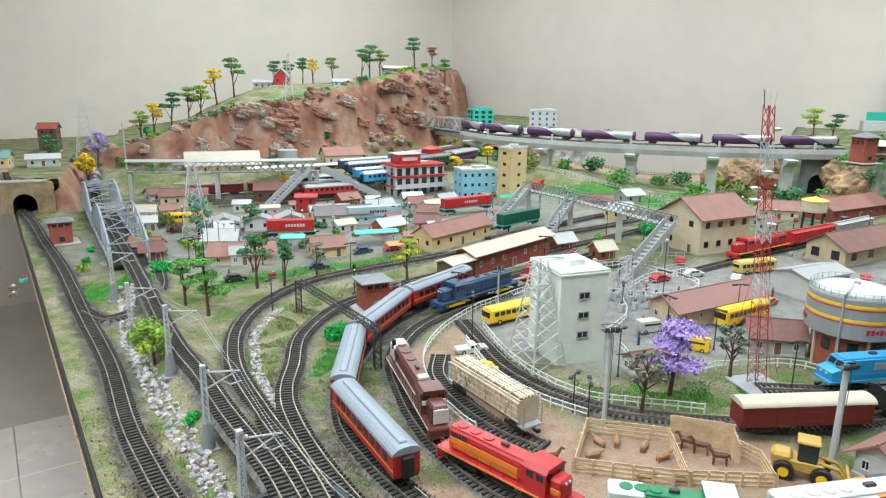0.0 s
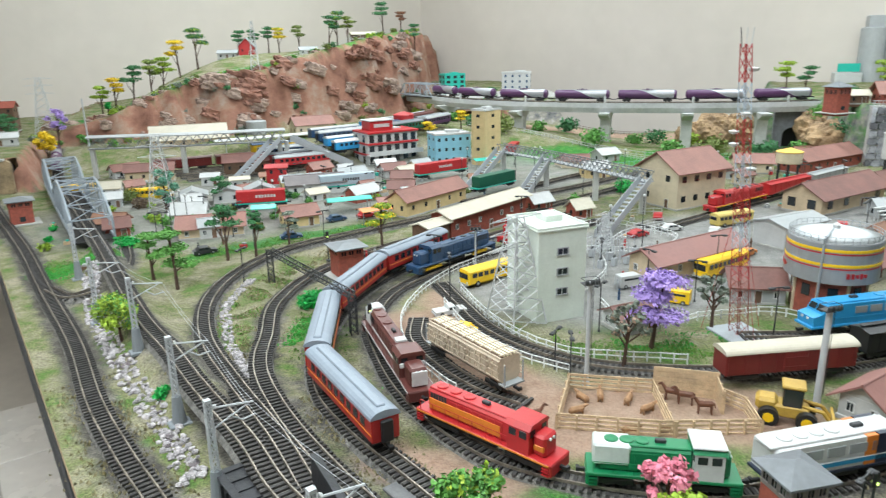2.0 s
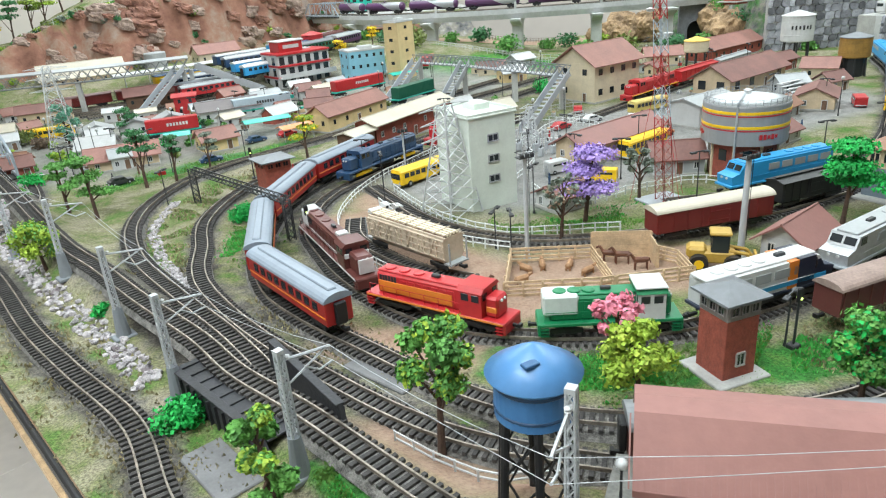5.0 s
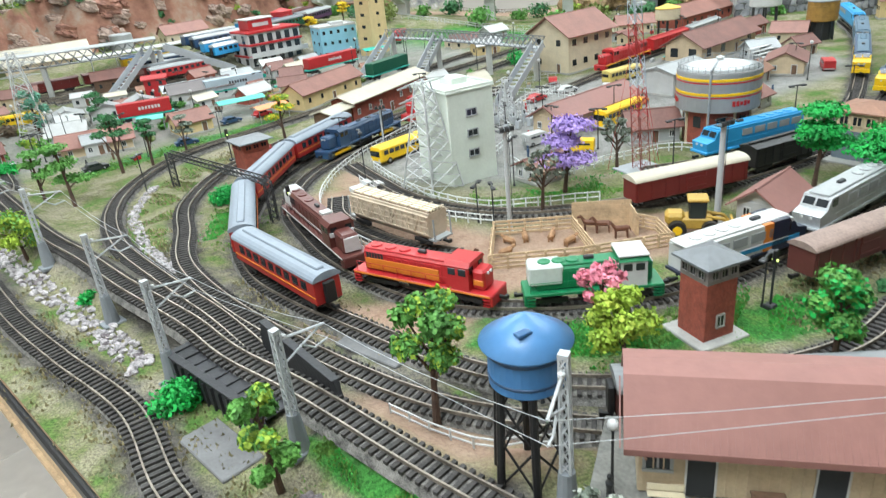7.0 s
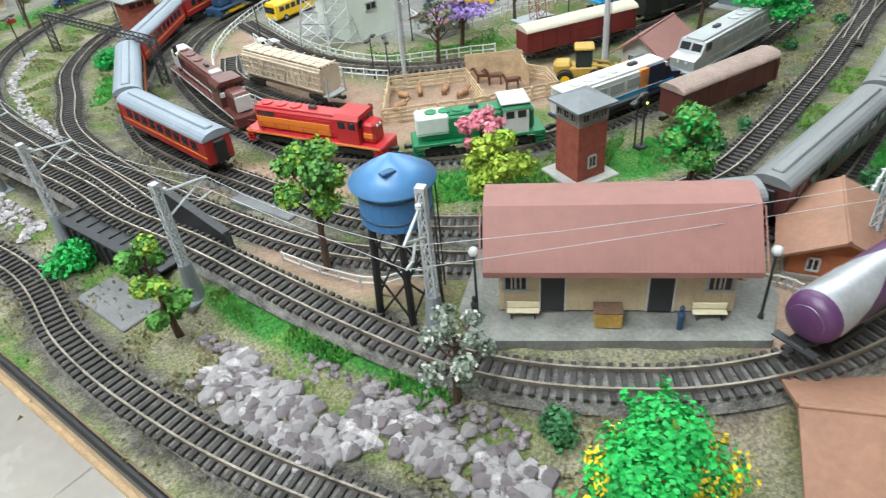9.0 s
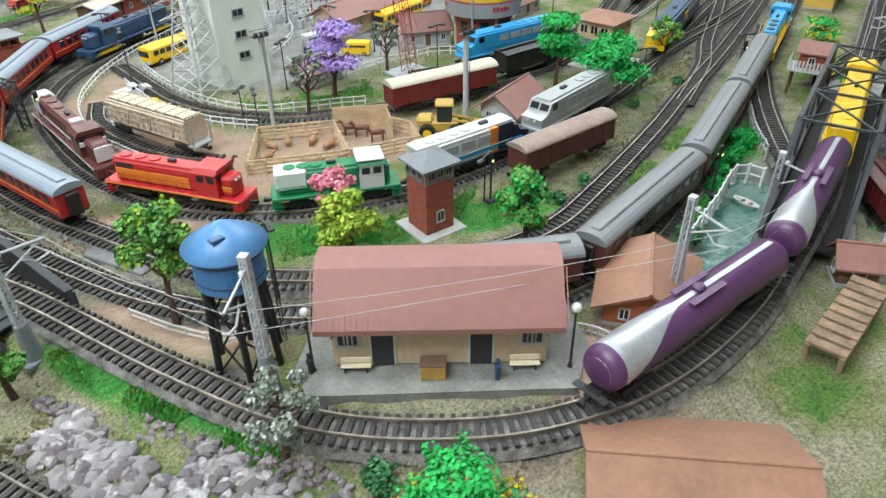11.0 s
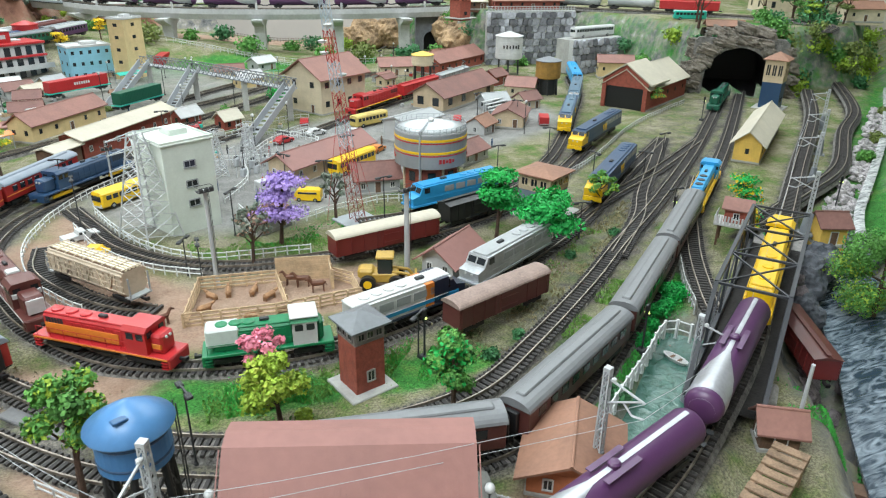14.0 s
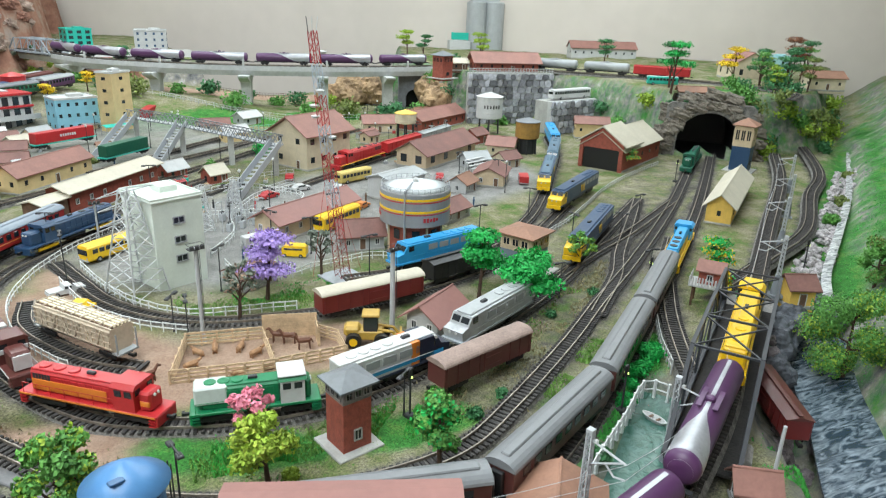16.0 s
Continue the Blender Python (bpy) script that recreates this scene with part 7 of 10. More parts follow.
# trees round the middle
tree(0.487, 0.987, 0.118, LEAFV, "violet blossoming model tree with dark trunk", style="layered", spread=0.42, n=1500, bare=0.42)
tree(0.433, 0.927, 0.095, LEAFG, "sparse model tree with pale pinkish blossom", style="spray", accent=leafmat("dusky", (0.42, 0.30, 0.22), (0.25, 0.16, 0.12)), spread=0.34, n=260)
tree(0.592, 1.043, 0.085, LEAFG, "thin grey-green model tree", style="spray", spread=0.36, n=300)
tree(0.794, 0.866, 0.120, LEAFB, "vivid green layered model tree", style="layered", spread=0.40, n=1500, size=0.004)
tree(0.832, 0.790, 0.095, LEAFB, "vivid green spreading model tree", style="layered", spread=0.62, n=1900, size=0.004, bare=0.5)
tree(1.02, 0.90, 0.075, LEAF, "small green and yellow model tree", accent=LEAFL, style="spray", n=400)
tree(0.383, 0.556, 0.085, LEAFL, "lime green model tree with yellow tips", accent=leafmat("lime_tip", (0.36, 0.42, 0.05), (0.22, 0.32, 0.04)), spread=0.36, n=1100, bare=0.35)
tree(0.378, 0.588, 0.088, LEAFP, "pink blossoming model tree", style="spray", spread=0.3, n=420, bare=0.55)
bush(0.402, 0.560, 0.010, LEAFL, "small yellow-green bush under the trees")
tree(0.536, 0.500, 0.095, LEAF, "dense green model tree beside the loop", accent=LEAFB, spread=0.27, n=1200, bare=0.3)
tree(0.214, 0.536, 0.120, LEAF, "green model tree with yellow tips and tall trunk", accent=LEAFL, spread=0.25, n=1300, bare=0.50)
bush(-0.006, 1.171, 0.026, LEAFB, "bright green round bush between the loops", n=800)
bush(0.002, 0.622, 0.024, LEAFB, "bright green bush beside the girder", n=800)
tree(0.092, 0.498, 0.104, LEAF, "full green tree by the table edge", accent=LEAFL, spread=0.18, n=2800, bare=0.05, size=0.0034)
tree(0.335, 0.235, 0.088, LEAFB, "green tree covered in yellow blossom", accent=LEAFY, spread=0.5, n=3400, bare=0.42, size=0.0027, style="layered")
tree(0.268, 0.345, 0.075, LEAFG, "dark spiky grey-green tree", style="spray", accent=mat("leaf_frost", (0.45, 0.47, 0.42), 0.8, 0, 0.2, 60), spread=0.4, n=700, bare=0.3, size=0.0022)
bush(0.318, 0.302, 0.014, LEAFD, "dark grey-green bush by the main line")
# left side
tree(-0.263, 1.268, 0.120, LEAF, "tall green model tree with loose crown", style="layered", spread=0.30, n=1100, bare=0.3)
tree(-0.226, 1.444, 0.120, LEAFD, "dark green flat-topped model tree", style="layered", spread=0.28, n=700, bare=0.6)
tree(-0.176, 1.47, 0.10, LEAFD, "thin dark green model tree", style="layered", spread=0.22, n=400, bare=0.6)
tree(-0.12, 1.53, 0.085, LEAFG, "thin grey-green model tree", style="layered", spread=0.25, n=300, bare=0.5)
tree(0.080, 1.503, 0.105, LEAFL, "lime and yellow model tree", accent=LEAFY, style="layered", spread=0.28, n=600, bare=0.45)
tree(-0.258, 1.035, 0.070, LEAFL, "low yellow-green model tree", accent=LEAF, spread=0.5, n=800, bare=0.3)
tree(-0.33, 1.33, 0.10, LEAF, "green model tree beside the main line", style="layered", spread=0.32, n=700)
tree(-0.52, 1.90, 0.12, leafmat("mint", (0.14, 0.36, 0.25), (0.05, 0.16, 0.11)), "blue-green model tree inside the pylon", spread=0.28, n=900, bare=0.15)
tree(-0.40, 1.98, 0.085, LEAFD, "dark model tree among the sheds", style="layered", spread=0.4, n=500)
bush(-0.66, 2.02, 0.034, LEAFO, "brown-green thicket beside the arch bridge", n=500)
bush(-0.60, 1.95, 0.03, leafmat("drab", (0.17, 0.12, 0.08), (0.07, 0.05, 0.035)), "brown dry thicket by the arch bridge", n=500)
tree(-0.56, 1.99, 0.05, LEAFY, "small yellow tree beside the sheds", n=300, spread=0.5)
bush(-0.135, 0.865, 0.012, LEAFB, "small green tuft in the rocks", n=150)
bush(-0.47, 1.55, 0.03, LEAFB, "green bush under the arch bridge", n=400)
tree(0.30, 2.95, 0.09, LEAFY, "bright yellow flat-topped model tree", z=0.07, style="layered", spread=0.35, n=450, bare=0.55)
tree(0.17, 2.82, 0.07, LEAFY, "bright yellow spreading model tree", z=0.06, style="layered", spread=0.5, n=450, bare=0.5)
bush(0.72, 2.02, 0.035, LEAFB, "bright green bush near the footbridge", n=500)
bush(0.56, 1.88, 0.022, LEAF, "green bush under the footbridge", n=250)
for k, (x, y) in enumerate(((0.75, 3.02), (0.80, 2.75), (1.20, 2.60), (1.34, 2.55), (1.02, 2.55), (0.45, 2.85), (1.65, 2.58))):
    bush(x, y, 0.05 + 0.01 * (k % 3), (LEAFD, LEAF, LEAFO)[k % 3], "green scrub below the viaduct", n=380, size=0.006)
# trees on the hill: thin flat-topped
rnd = random.Random(8)
for k, (x, y, h, lf) in enumerate((
        (-1.18, 3.02, 0.13, LEAFL), (-1.12, 3.02, 0.15, LEAFY), (-1.06, 3.05, 0.17, LEAFD), (-1.00, 3.10, 0.16, LEAFO), (-0.93, 3.05, 0.15, LEAFL), (-0.95, 3.32, 0.17, LEAFY),
        (-0.88, 3.36, 0.19, LEAFD), (-0.73, 3.80, 0.13, LEAFD), (-0.66, 3.82, 0.14, LEAFD), (-0.60, 3.80, 0.13, LEAFY), (-0.49, 3.78, 0.14, LEAFO), (-0.34, 3.78, 0.17, LEAFD), (-0.30, 3.80, 0.18, LEAFD),
        (-0.07, 3.92, 0.17, LEAFD), (0.02, 3.98, 0.11, LEAFR), (0.09, 3.97, 0.16, LEAFD), (-1.14, 2.98, 0.06, LEAFB), (-0.80, 3.78, 0.14, LEAFD), (-0.25, 3.84, 0.14, LEAFO))):
    tree(x, y, h, lf, "tall thin model tree on the hill", style="layered", spread=0.30, n=420, bare=0.58, size=0.0055, group="hill trees", accent=LEAFL if k % 3 == 0 else None)
for x, y in ((-1.34, 2.62), (-1.46, 2.80)):
    tree(x, y, 0.10, LEAFD, "dark green model tree on the terrace", style="layered", spread=0.4, n=300, size=0.005)
tree(-1.20, 2.60, 0.13, LEAFY, "bright yellow blossoming tree beside the main line", style="round", spread=0.30, n=800, size=0.005)
tree(-1.24, 2.75, 0.16, LEAFV, "violet blossoming tree behind the main line", style="round", spread=0.25, n=400, size=0.005)
# trees of the town and the river bank
for k, (x, y, h, lf, st) in enumerate((
        (0.46, 3.42, 0.15, LEAFD, "layered"), (2.00, 1.70, 0.17, LEAFB, "layered"), (2.07, 1.78, 0.16, LEAFD, "layered"), (2.38, 1.78, 0.15, LEAFY, "layered"), (2.50, 1.66, 0.15, LEAFD, "layered"),
        (2.78, 1.86, 0.18, LEAFR, "layered"), (2.95, 1.92, 0.17, LEAFD, "layered"), (1.86, 2.7, 0.15, LEAFL, "layered"), (1.62, 2.95, 0.14, LEAFL, "layered"), (1.72, 3.0, 0.12, LEAFD, "layered"), (2.34, 2.45, 0.14, LEAFD, "layered"))):
    tree(x, y, h, lf, "model tree on the town terrace", style=st, spread=0.36, n=700, bare=0.5, size=0.0042, group="town trees")
tree(1.66, 1.50, 0.085, LEAF, "green and orange model tree before the engine shed", accent=leafmat("orange", (0.55, 0.33, 0.03), (0.35, 0.18, 0.02)), style="layered", n=500, spread=0.4)
tree(1.19, 0.755, 0.085, LEAFB, "yellow blossoming tree beside the halt hut", accent=LEAFY, style="layered", spread=0.42, n=700)
tree(1.155, 0.715, 0.055, LEAFY, "low yellow blossoming tree", accent=LEAFB, style="layered", spread=0.5, n=500)
tree(1.205, 0.512, 0.165, LEAF, "large light green tree on the river bank", accent=LEAFL, spread=0.40, n=5200, bare=0.12, size=0.0026)
tree(1.43, 0.62, 0.09, LEAF, "green tree on the river bank", accent=LEAFO, spread=0.42, n=2600, bare=0.15, size=0.0028)
tree(0.90, 0.255, 0.085, LEAFL, "lime green tree near the lower table edge", accent=LEAFY, spread=0.48, n=1500, bare=0.2)
bush(0.802, 0.532, 0.014, LEAFB, "bright green bush beside the pond", n=500)
bush(0.905, 0.598, 0.020, LEAFB, "dark green shrub at the pond", n=600)
for x, y, r in ((0.835, 0.560, 0.012), (0.858, 0.574, 0.014), (0.880, 0.583, 0.013), (0.925, 0.615, 0.012)):
    bush(x, y, r, LEAFB, "bright green grass clump beside the pond", n=420)
bush(0.700, 0.458, 0.014, LEAFD, "dark green shrub at the pond", n=400)
bush(1.17, 0.67, 0.022, LEAFB, "bright green bush below the hut", n=400, z=0.0)
for x, y in ((0.62, 0.575), (0.67, 0.60), (0.86, 0.76), (0.97, 0.80), (1.10, 0.96), (0.49, 0.47)):
    bush(x, y, 0.011, LEAFD, "low dark lineside bush", n=160)


# ---------------------------------------------------------------- turf tufts, rocks
def tufts(name, spots, n, leaf, size, label, seed):
    """Scattered grass fibres over stretches of ground (centre line, half width)."""
    r = random.Random(seed)
    mb = MB()
    for pts, hw, share in spots:
        segs = list(zip(pts, pts[1:]))
        ls = [math.hypot(b[0] - a[0], b[1] - a[1]) for a, b in segs]
        for _ in range(int(n * share)):
            (a, b), = r.choices(segs, ls)
            t_ = r.random()
            q = r.gauss(0, 0.5) * hw
            dx, dy = b[0] - a[0], b[1] - a[1]
            L = math.hypot(dx, dy)
            x, y = a[0] + dx * t_ - dy / L * q, a[1] + dy * t_ + dx / L * q
            if noise.noise((x * 22, y * 22, 1)) < -0.12:
                continue
            z = height(x, y)
            s = size * r.uniform(0.5, 1.4)
            an = r.uniform(0, 6.28)
            c, d = math.cos(an) * s * 0.55, math.sin(an) * s * 0.55
            k = len(mb.v)
            mb.v += [(x - c, y - d, z - 0.0005), (x + c, y + d, z - 0.0005), (x + r.uniform(-1, 1) * s * 0.5, y + r.uniform(-1, 1) * s * 0.5, z + s)]
            mb.f.append((k, k + 1, k + 2))
    ob = new(name, raw_mesh(name, mb, leaf))
    tagged(ob, label, "grass", kind="stuff")


tufts("grass", [([(0.03, 0.98), (0.0, 1.15), (0.0, 1.25)], 0.03, 1), ([(-0.11, 1.0), (-0.12, 1.2), (-0.06, 1.4)], 0.035, 1), ([(0.12, 0.80), (0.09, 0.90)], 0.02, 0.6), ([(0.32, 0.60), (0.45, 0.60), (0.56, 0.62)], 0.035, 1.6),
                ([(0.12, 0.52), (0.20, 0.41), (0.26, 0.34)], 0.018, 1), ([(0.35, 1.02), (0.46, 0.97), (0.60, 0.98)], 0.035, 1), ([(-0.30, 1.48), (-0.12, 1.60), (0.05, 1.68)], 0.05, 1), ([(0.72, 0.575), (0.88, 0.665)], 0.018, 0.7), ([(-0.56, 1.40), (-0.48, 1.5)], 0.05, 0.6),
                ([(0.70, 0.70), (0.95, 0.84)], 0.03, 0.6)], 2600, leafmat("turf", (0.15, 0.30, 0.06), (0.08, 0.17, 0.03)), 0.0027, "short green static grass between the tracks", 3)
tufts("scatter", [([(-0.25, 0.93), (-0.05, 0.63), (0.12, 0.40), (0.30, 0.22)], 0.05, 2), ([(0.05, 0.88), (0.14, 0.72), (0.24, 0.62)], 0.03, 1), ([(-0.08, 0.98), (-0.12, 1.25), (0.0, 1.48)], 0.05, 1.5), ([(0.55, 0.58), (0.8, 0.70), (1.1, 0.9)], 0.05, 1.5), ([(0.1, 0.47), (0.25, 0.30), (0.4, 0.25)], 0.04, 1.2)],
       2400, leafmat("straw", (0.30, 0.26, 0.14), (0.13, 0.12, 0.07)), 0.0032, "dry straw-coloured ground scatter", 4)


tufts("green_grass", [([(0.13, 0.505), (0.175, 0.445), (0.225, 0.385), (0.26, 0.345)], 0.012, 1.2), ([(0.085, 0.915), (0.105, 0.86), (0.125, 0.81)], 0.014, 1), ([(0.34, 0.61), (0.42, 0.60)], 0.035, 1.5), ([(0.52, 0.60), (0.575, 0.62)], 0.03, 1.2), ([(-0.01, 1.02), (-0.005, 1.12)], 0.02, 0.6), ([(-0.56, 1.36), (-0.47, 1.45)], 0.05, 1),
                      ([(0.69, 0.452), (0.762, 0.503), (0.882, 0.590), (0.945, 0.640)], 0.020, 1.8), ([(0.64, 1.0), (0.52, 1.0), (0.44, 1.0)], 0.03, 0.7), ([(1.2, 0.46), (1.5, 0.62), (1.9, 0.86), (2.2, 1.04), (2.6, 1.3)], 0.10, 3.5), ([(0.86, 0.33), (0.95, 0.36)], 0.05, 1)], 2600, leafmat("vivid_turf", (0.07, 0.40, 0.07), (0.03, 0.22, 0.035)), 0.0024, "bright green static grass patches", 9)


def rock_mesh(seed, s=1.0):
    r = random.Random(seed)
    bm = bmesh.new()
    bmesh.ops.create_icosphere(bm, subdivisions=1, radius=1)
    off = Vector((r.uniform(0, 50), 0, 0))
    for v in bm.verts:
        v.co *= 1 + 0.45 * noise.noise(v.co * 1.3 + off)
        v.co.z *= 0.62
    me = bpy.data.meshes.new("rock")
    bm.to_mesh(me)
    bm.free()
    return me


ROCKS = [rock_mesh(k) for k in range(8)]
PALEROCK = mat("rock_pale", (0.40, 0.375, 0.38), 0.8, 0, 0.45, 120, 0.6, 260, col2=(0.07, 0.062, 0.068))
MIDROCK = mat("rock_mid", (0.22, 0.19, 0.20), 0.9, 0, 0.4, 90, 0.6, 260, col2=(0.06, 0.05, 0.055))
for k, me in enumerate(ROCKS):
    me.materials.append(PALEROCK if k < 5 else MIDROCK)


def rubble(label, spots, n, s0, s1, seed, meshes, keep=60):
    """Loose rocks lying along a strip of ground."""
    r = random.Random(seed)
    t = thing("rubble_bank", 0, 0, 0, 0, label, "rocks")
    rest, count = MB(), 0
    for pts, hw in spots:
        segs = list(zip(pts, pts[1:]))
        ls = [math.hypot(b[0] - a[0], b[1] - a[1]) for a, b in segs]
        tot = sum(ls)
        for _ in range(n):
            (a, b), = r.choices(segs, ls)
            f, q = r.random(), r.uniform(-1, 1) * hw
            dx, dy = b[0] - a[0], b[1] - a[1]
            L = math.hypot(dx, dy)
            x, y = a[0] + dx * f - dy / L * q, a[1] + dy * f + dx / L * q
            if not in_layout(x, y):
                continue
            s = r.uniform(s0, s1)
            count += 1
            if count > keep:
                mt = pose(x, y, height(x, y) + s * 0.25, r.uniform(-25, 25), r.uniform(-25, 25), r.uniform(0, 360)) @ Matrix.Diagonal((s, s * r.uniform(0.6, 1), s, 1))
                me = r.choice(meshes)
                rest.add([v.co for v in me.vertices], [tuple(p.vertices) for p in me.polygons], mt)
                continue
            o = new("rock", r.choice(meshes))
            o.parent = t
            o.matrix_basis = pose(x, y, height(x, y) + s * 0.25, r.uniform(-25, 25), r.uniform(-25, 25), r.uniform(0, 360)) @ Matrix.Diagonal((s, s * r.uniform(0.6, 1), s, 1))
    if rest.v:
        o = new("loose_stone", raw_mesh("loose_stone", rest, meshes[0].materials[0]))
        o.parent = t
        tagged(o, kind="stuff")


rubble("pale broken stone bank beside the main line", [([(-0.47, 1.38), (-0.36, 1.16), (-0.20, 0.925), (-0.10, 0.79), (-0.045, 0.705)], 0.014)], 560, 0.0025, 0.0062, 11, ROCKS, 150)
rubble("pale rubble slope near the table edge", [([(0.118, 0.452), (0.145, 0.405), (0.168, 0.370), (0.182, 0.335)], 0.022)], 250, 0.0042, 0.0092, 12, ROCKS, 200)
rubble("grey and pale stones running down to the table edge", [([(0.205, 0.378), (0.246, 0.328), (0.294, 0.272)], 0.018)], 200, 0.004, 0.0085, 17, ROCKS[2:], 160)
rubble("dark stones edging the rubble slope", [([(0.105, 0.488), (0.172, 0.432), (0.215, 0.385), (0.30, 0.305)], 0.006)], 220, 0.0022, 0.0045, 13, ROCKS[5:])
rubble("white stones lining the inside of the loop", [([(-0.145, 1.32), (-0.155, 1.18), (-0.105, 1.03), (-0.035, 0.91)], 0.007)], 300, 0.0022, 0.0045, 14, ROCKS[:5])
rubble("pale boulders along the upper river bank", [([(1.40, 0.72), (1.66, 0.865), (2.05, 1.09), (2.3, 1.24)], 0.026)], 520, 0.004, 0.012, 15, ROCKS[:5], 120)
rubble("dark boulders in the ravine", [([(0.99, 0.41), (1.06, 0.49), (1.14, 0.565), (1.26, 0.65)], 0.028)], 150, 0.007, 0.015, 16, ROCKS[5:])


def crag(x, y, z, r, material, label, seed, flat=0.9):
    """A craggy rock outcrop with ledges."""
    bm = bmesh.new()
    bmesh.ops.create_icosphere(bm, subdivisions=4, radius=1)
    off = Vector((seed * 7.3, seed * 1.7, 0))
    for v in bm.verts:
        p = v.co.copy()
        k = 1 + 0.35 * noise.noise(p * 1.2 + off) + 0.22 * abs(noise.noise(p * 3.1 + off)) + 0.10 * noise.noise(p * 8 + off)
        v.co = Vector((p.x * k * r, p.y * k * r, p.z * k * r * flat))
    me = bpy.data.meshes.new("rock_outcrop")
    bm.to_mesh(me)
    bm.free()
    me.materials.append(material)
    ob = tagged(new("rock_outcrop", me), label, "rock", "rock outcrops")
    ob.matrix_basis = pose(x, y, z, 0, 0, seed * 40)


for k, (x, y, z, r) in enumerate(((1.105, 0.560, -0.040, 0.030), (1.150, 0.590, -0.030, 0.030), (1.190, 0.612, -0.025, 0.032), (1.235, 0.630, -0.020, 0.030), (1.29, 0.668, -0.02, 0.030), (1.345, 0.685, -0.02, 0.026), (1.06, 0.53, -0.055, 0.028), (1.345, 0.635, -0.03, 0.03))):
    crag(x, y, z, r, ROCKDARK, "dark wet rock cliff above the river", k + 1)
ROCKTAN = mat("rock_tan", (0.34, 0.23, 0.13), 0.9, 0, 0.5, 20, 0.7, 90, col2=(0.11, 0.07, 0.04))
for k, (x, y, z, r) in enumerate(((1.36, 2.98, 0.05, 0.075), (1.45, 2.93, 0.06, 0.07), (1.27, 3.02, 0.03, 0.06), (1.645, 2.68, 0.07, 0.09), (1.60, 2.56, 0.06, 0.08))):
    crag(x, y, z, r, ROCKTAN, "tan rock outcrop beside the viaduct", k + 20)
ROCKRUST = mat("rock_rust", (0.25, 0.125, 0.09), 0.95, 0, 0.5, 30, 1.0, 110, col2=(0.10, 0.05, 0.038))
ROCKDUST = mat("rock_dust", (0.31, 0.235, 0.195), 0.95, 0, 0.5, 30, 1.0, 110, col2=(0.13, 0.085, 0.068))


def ledge(x, y, z, r, rz, material, seed, label="broken rusty and dusty rock ledge of the cliff", group="cliff ledges"):
    """A broken ledge of the cliff: a block cracked and worn by noise, longer than high."""
    bm = bmesh.new()
    bmesh.ops.create_cube(bm, size=2.0)
    bmesh.ops.subdivide_edges(bm, edges=bm.edges[:], cuts=6, use_grid_fill=True)
    off = Vector((seed * 3.7, seed * 1.3, seed * 0.7))
    for v in bm.verts:
        q = v.co.copy()
        q = q.lerp(q.normalized() * 1.2, 0.45)
        k = 1 + 0.42 * noise.noise(q * 0.9 + off) + 0.30 * noise.noise(q * 2.3 + off) + 0.16 * noise.noise(q * 5.5 + off)
        v.co = Vector((q.x * k * r * 1.5, q.y * k * r * 0.8, q.z * k * r * 0.75))
    me = bpy.data.meshes.new("rock_ledge")
    bm.to_mesh(me)
    bm.free()
    me.materials.append(material)
    ob = tagged(new("rock_ledge", me), label, "rock", group)
    ob.matrix_basis = pose(x, y, z, 0, 12, rz)


rc = random.Random(77)
for k in range(120):
    i = min(len(FOOT) - 4, int(rc.random() * 7.4))
    q, off = rc.random(), rc.uniform(0.02, 0.15)
    a, b = FOOT[i], FOOT[i + 1]
    x, y = a[0] + (b[0] - a[0]) * q - 0.60 * off, a[1] + (b[1] - a[1]) * q + 0.80 * off
    if math.hypot(x + 0.12, y - 3.80) < 0.13 or min((p.x - x) ** 2 + (p.y - y) ** 2 for p in TRK["main"]) < 0.01:
        continue
    r = rc.uniform(0.012, 0.036) * (0.6 if x < -0.75 else 1.0)
    ledge(x, y, height(x, y) - r * 0.30, r, math.degrees(math.atan2(b[1] - a[1], b[0] - a[0])) + rc.uniform(-25, 25), (ROCKRUST, ROCKDUST)[k % 2], k + 1)


# rough rock round the wide tunnel mouth
ROCKMOUTH = mat("rock_mouth", (0.17, 0.15, 0.125), 0.95, 0, 0.5, 30, 1.0, 110, col2=(0.06, 0.055, 0.045))
mouth = pose(2.03, 1.545, 0, 0, 0, -41)
for k in range(34):
    turn_ = math.pi * (-0.06 + 1.12 * (k % 17) / 16) + rc.uniform(-0.06, 0.06)
    ring_ = (0.121 if k < 17 else 0.150) + rc.uniform(-0.004, 0.010)
    p = mouth @ Vector((ring_ * math.cos(turn_), (0.004 if k < 17 else 0.018) + rc.uniform(-0.006, 0.006), 0.047 + ring_ * 0.96 * math.sin(turn_)))
    ledge(p.x, p.y, p.z, rc.uniform(0.014, 0.020), -41 + rc.uniform(-30, 30), ROCKMOUTH, 200 + k, "dark rough rock block round the tunnel mouth", "tunnel mouth rocks")
for k in range(9):
    p = mouth @ Vector((rc.uniform(-0.15, 0.15), rc.uniform(0.012, 0.035), 0))
    bush(p.x, p.y, 0.011, (LEAFD, LEAF)[k % 2], "small green shrub above the tunnel mouth", n=260, z=0.168 - 0.25 * max(0.0, abs((mouth.inverted() @ p).x) - 0.09))


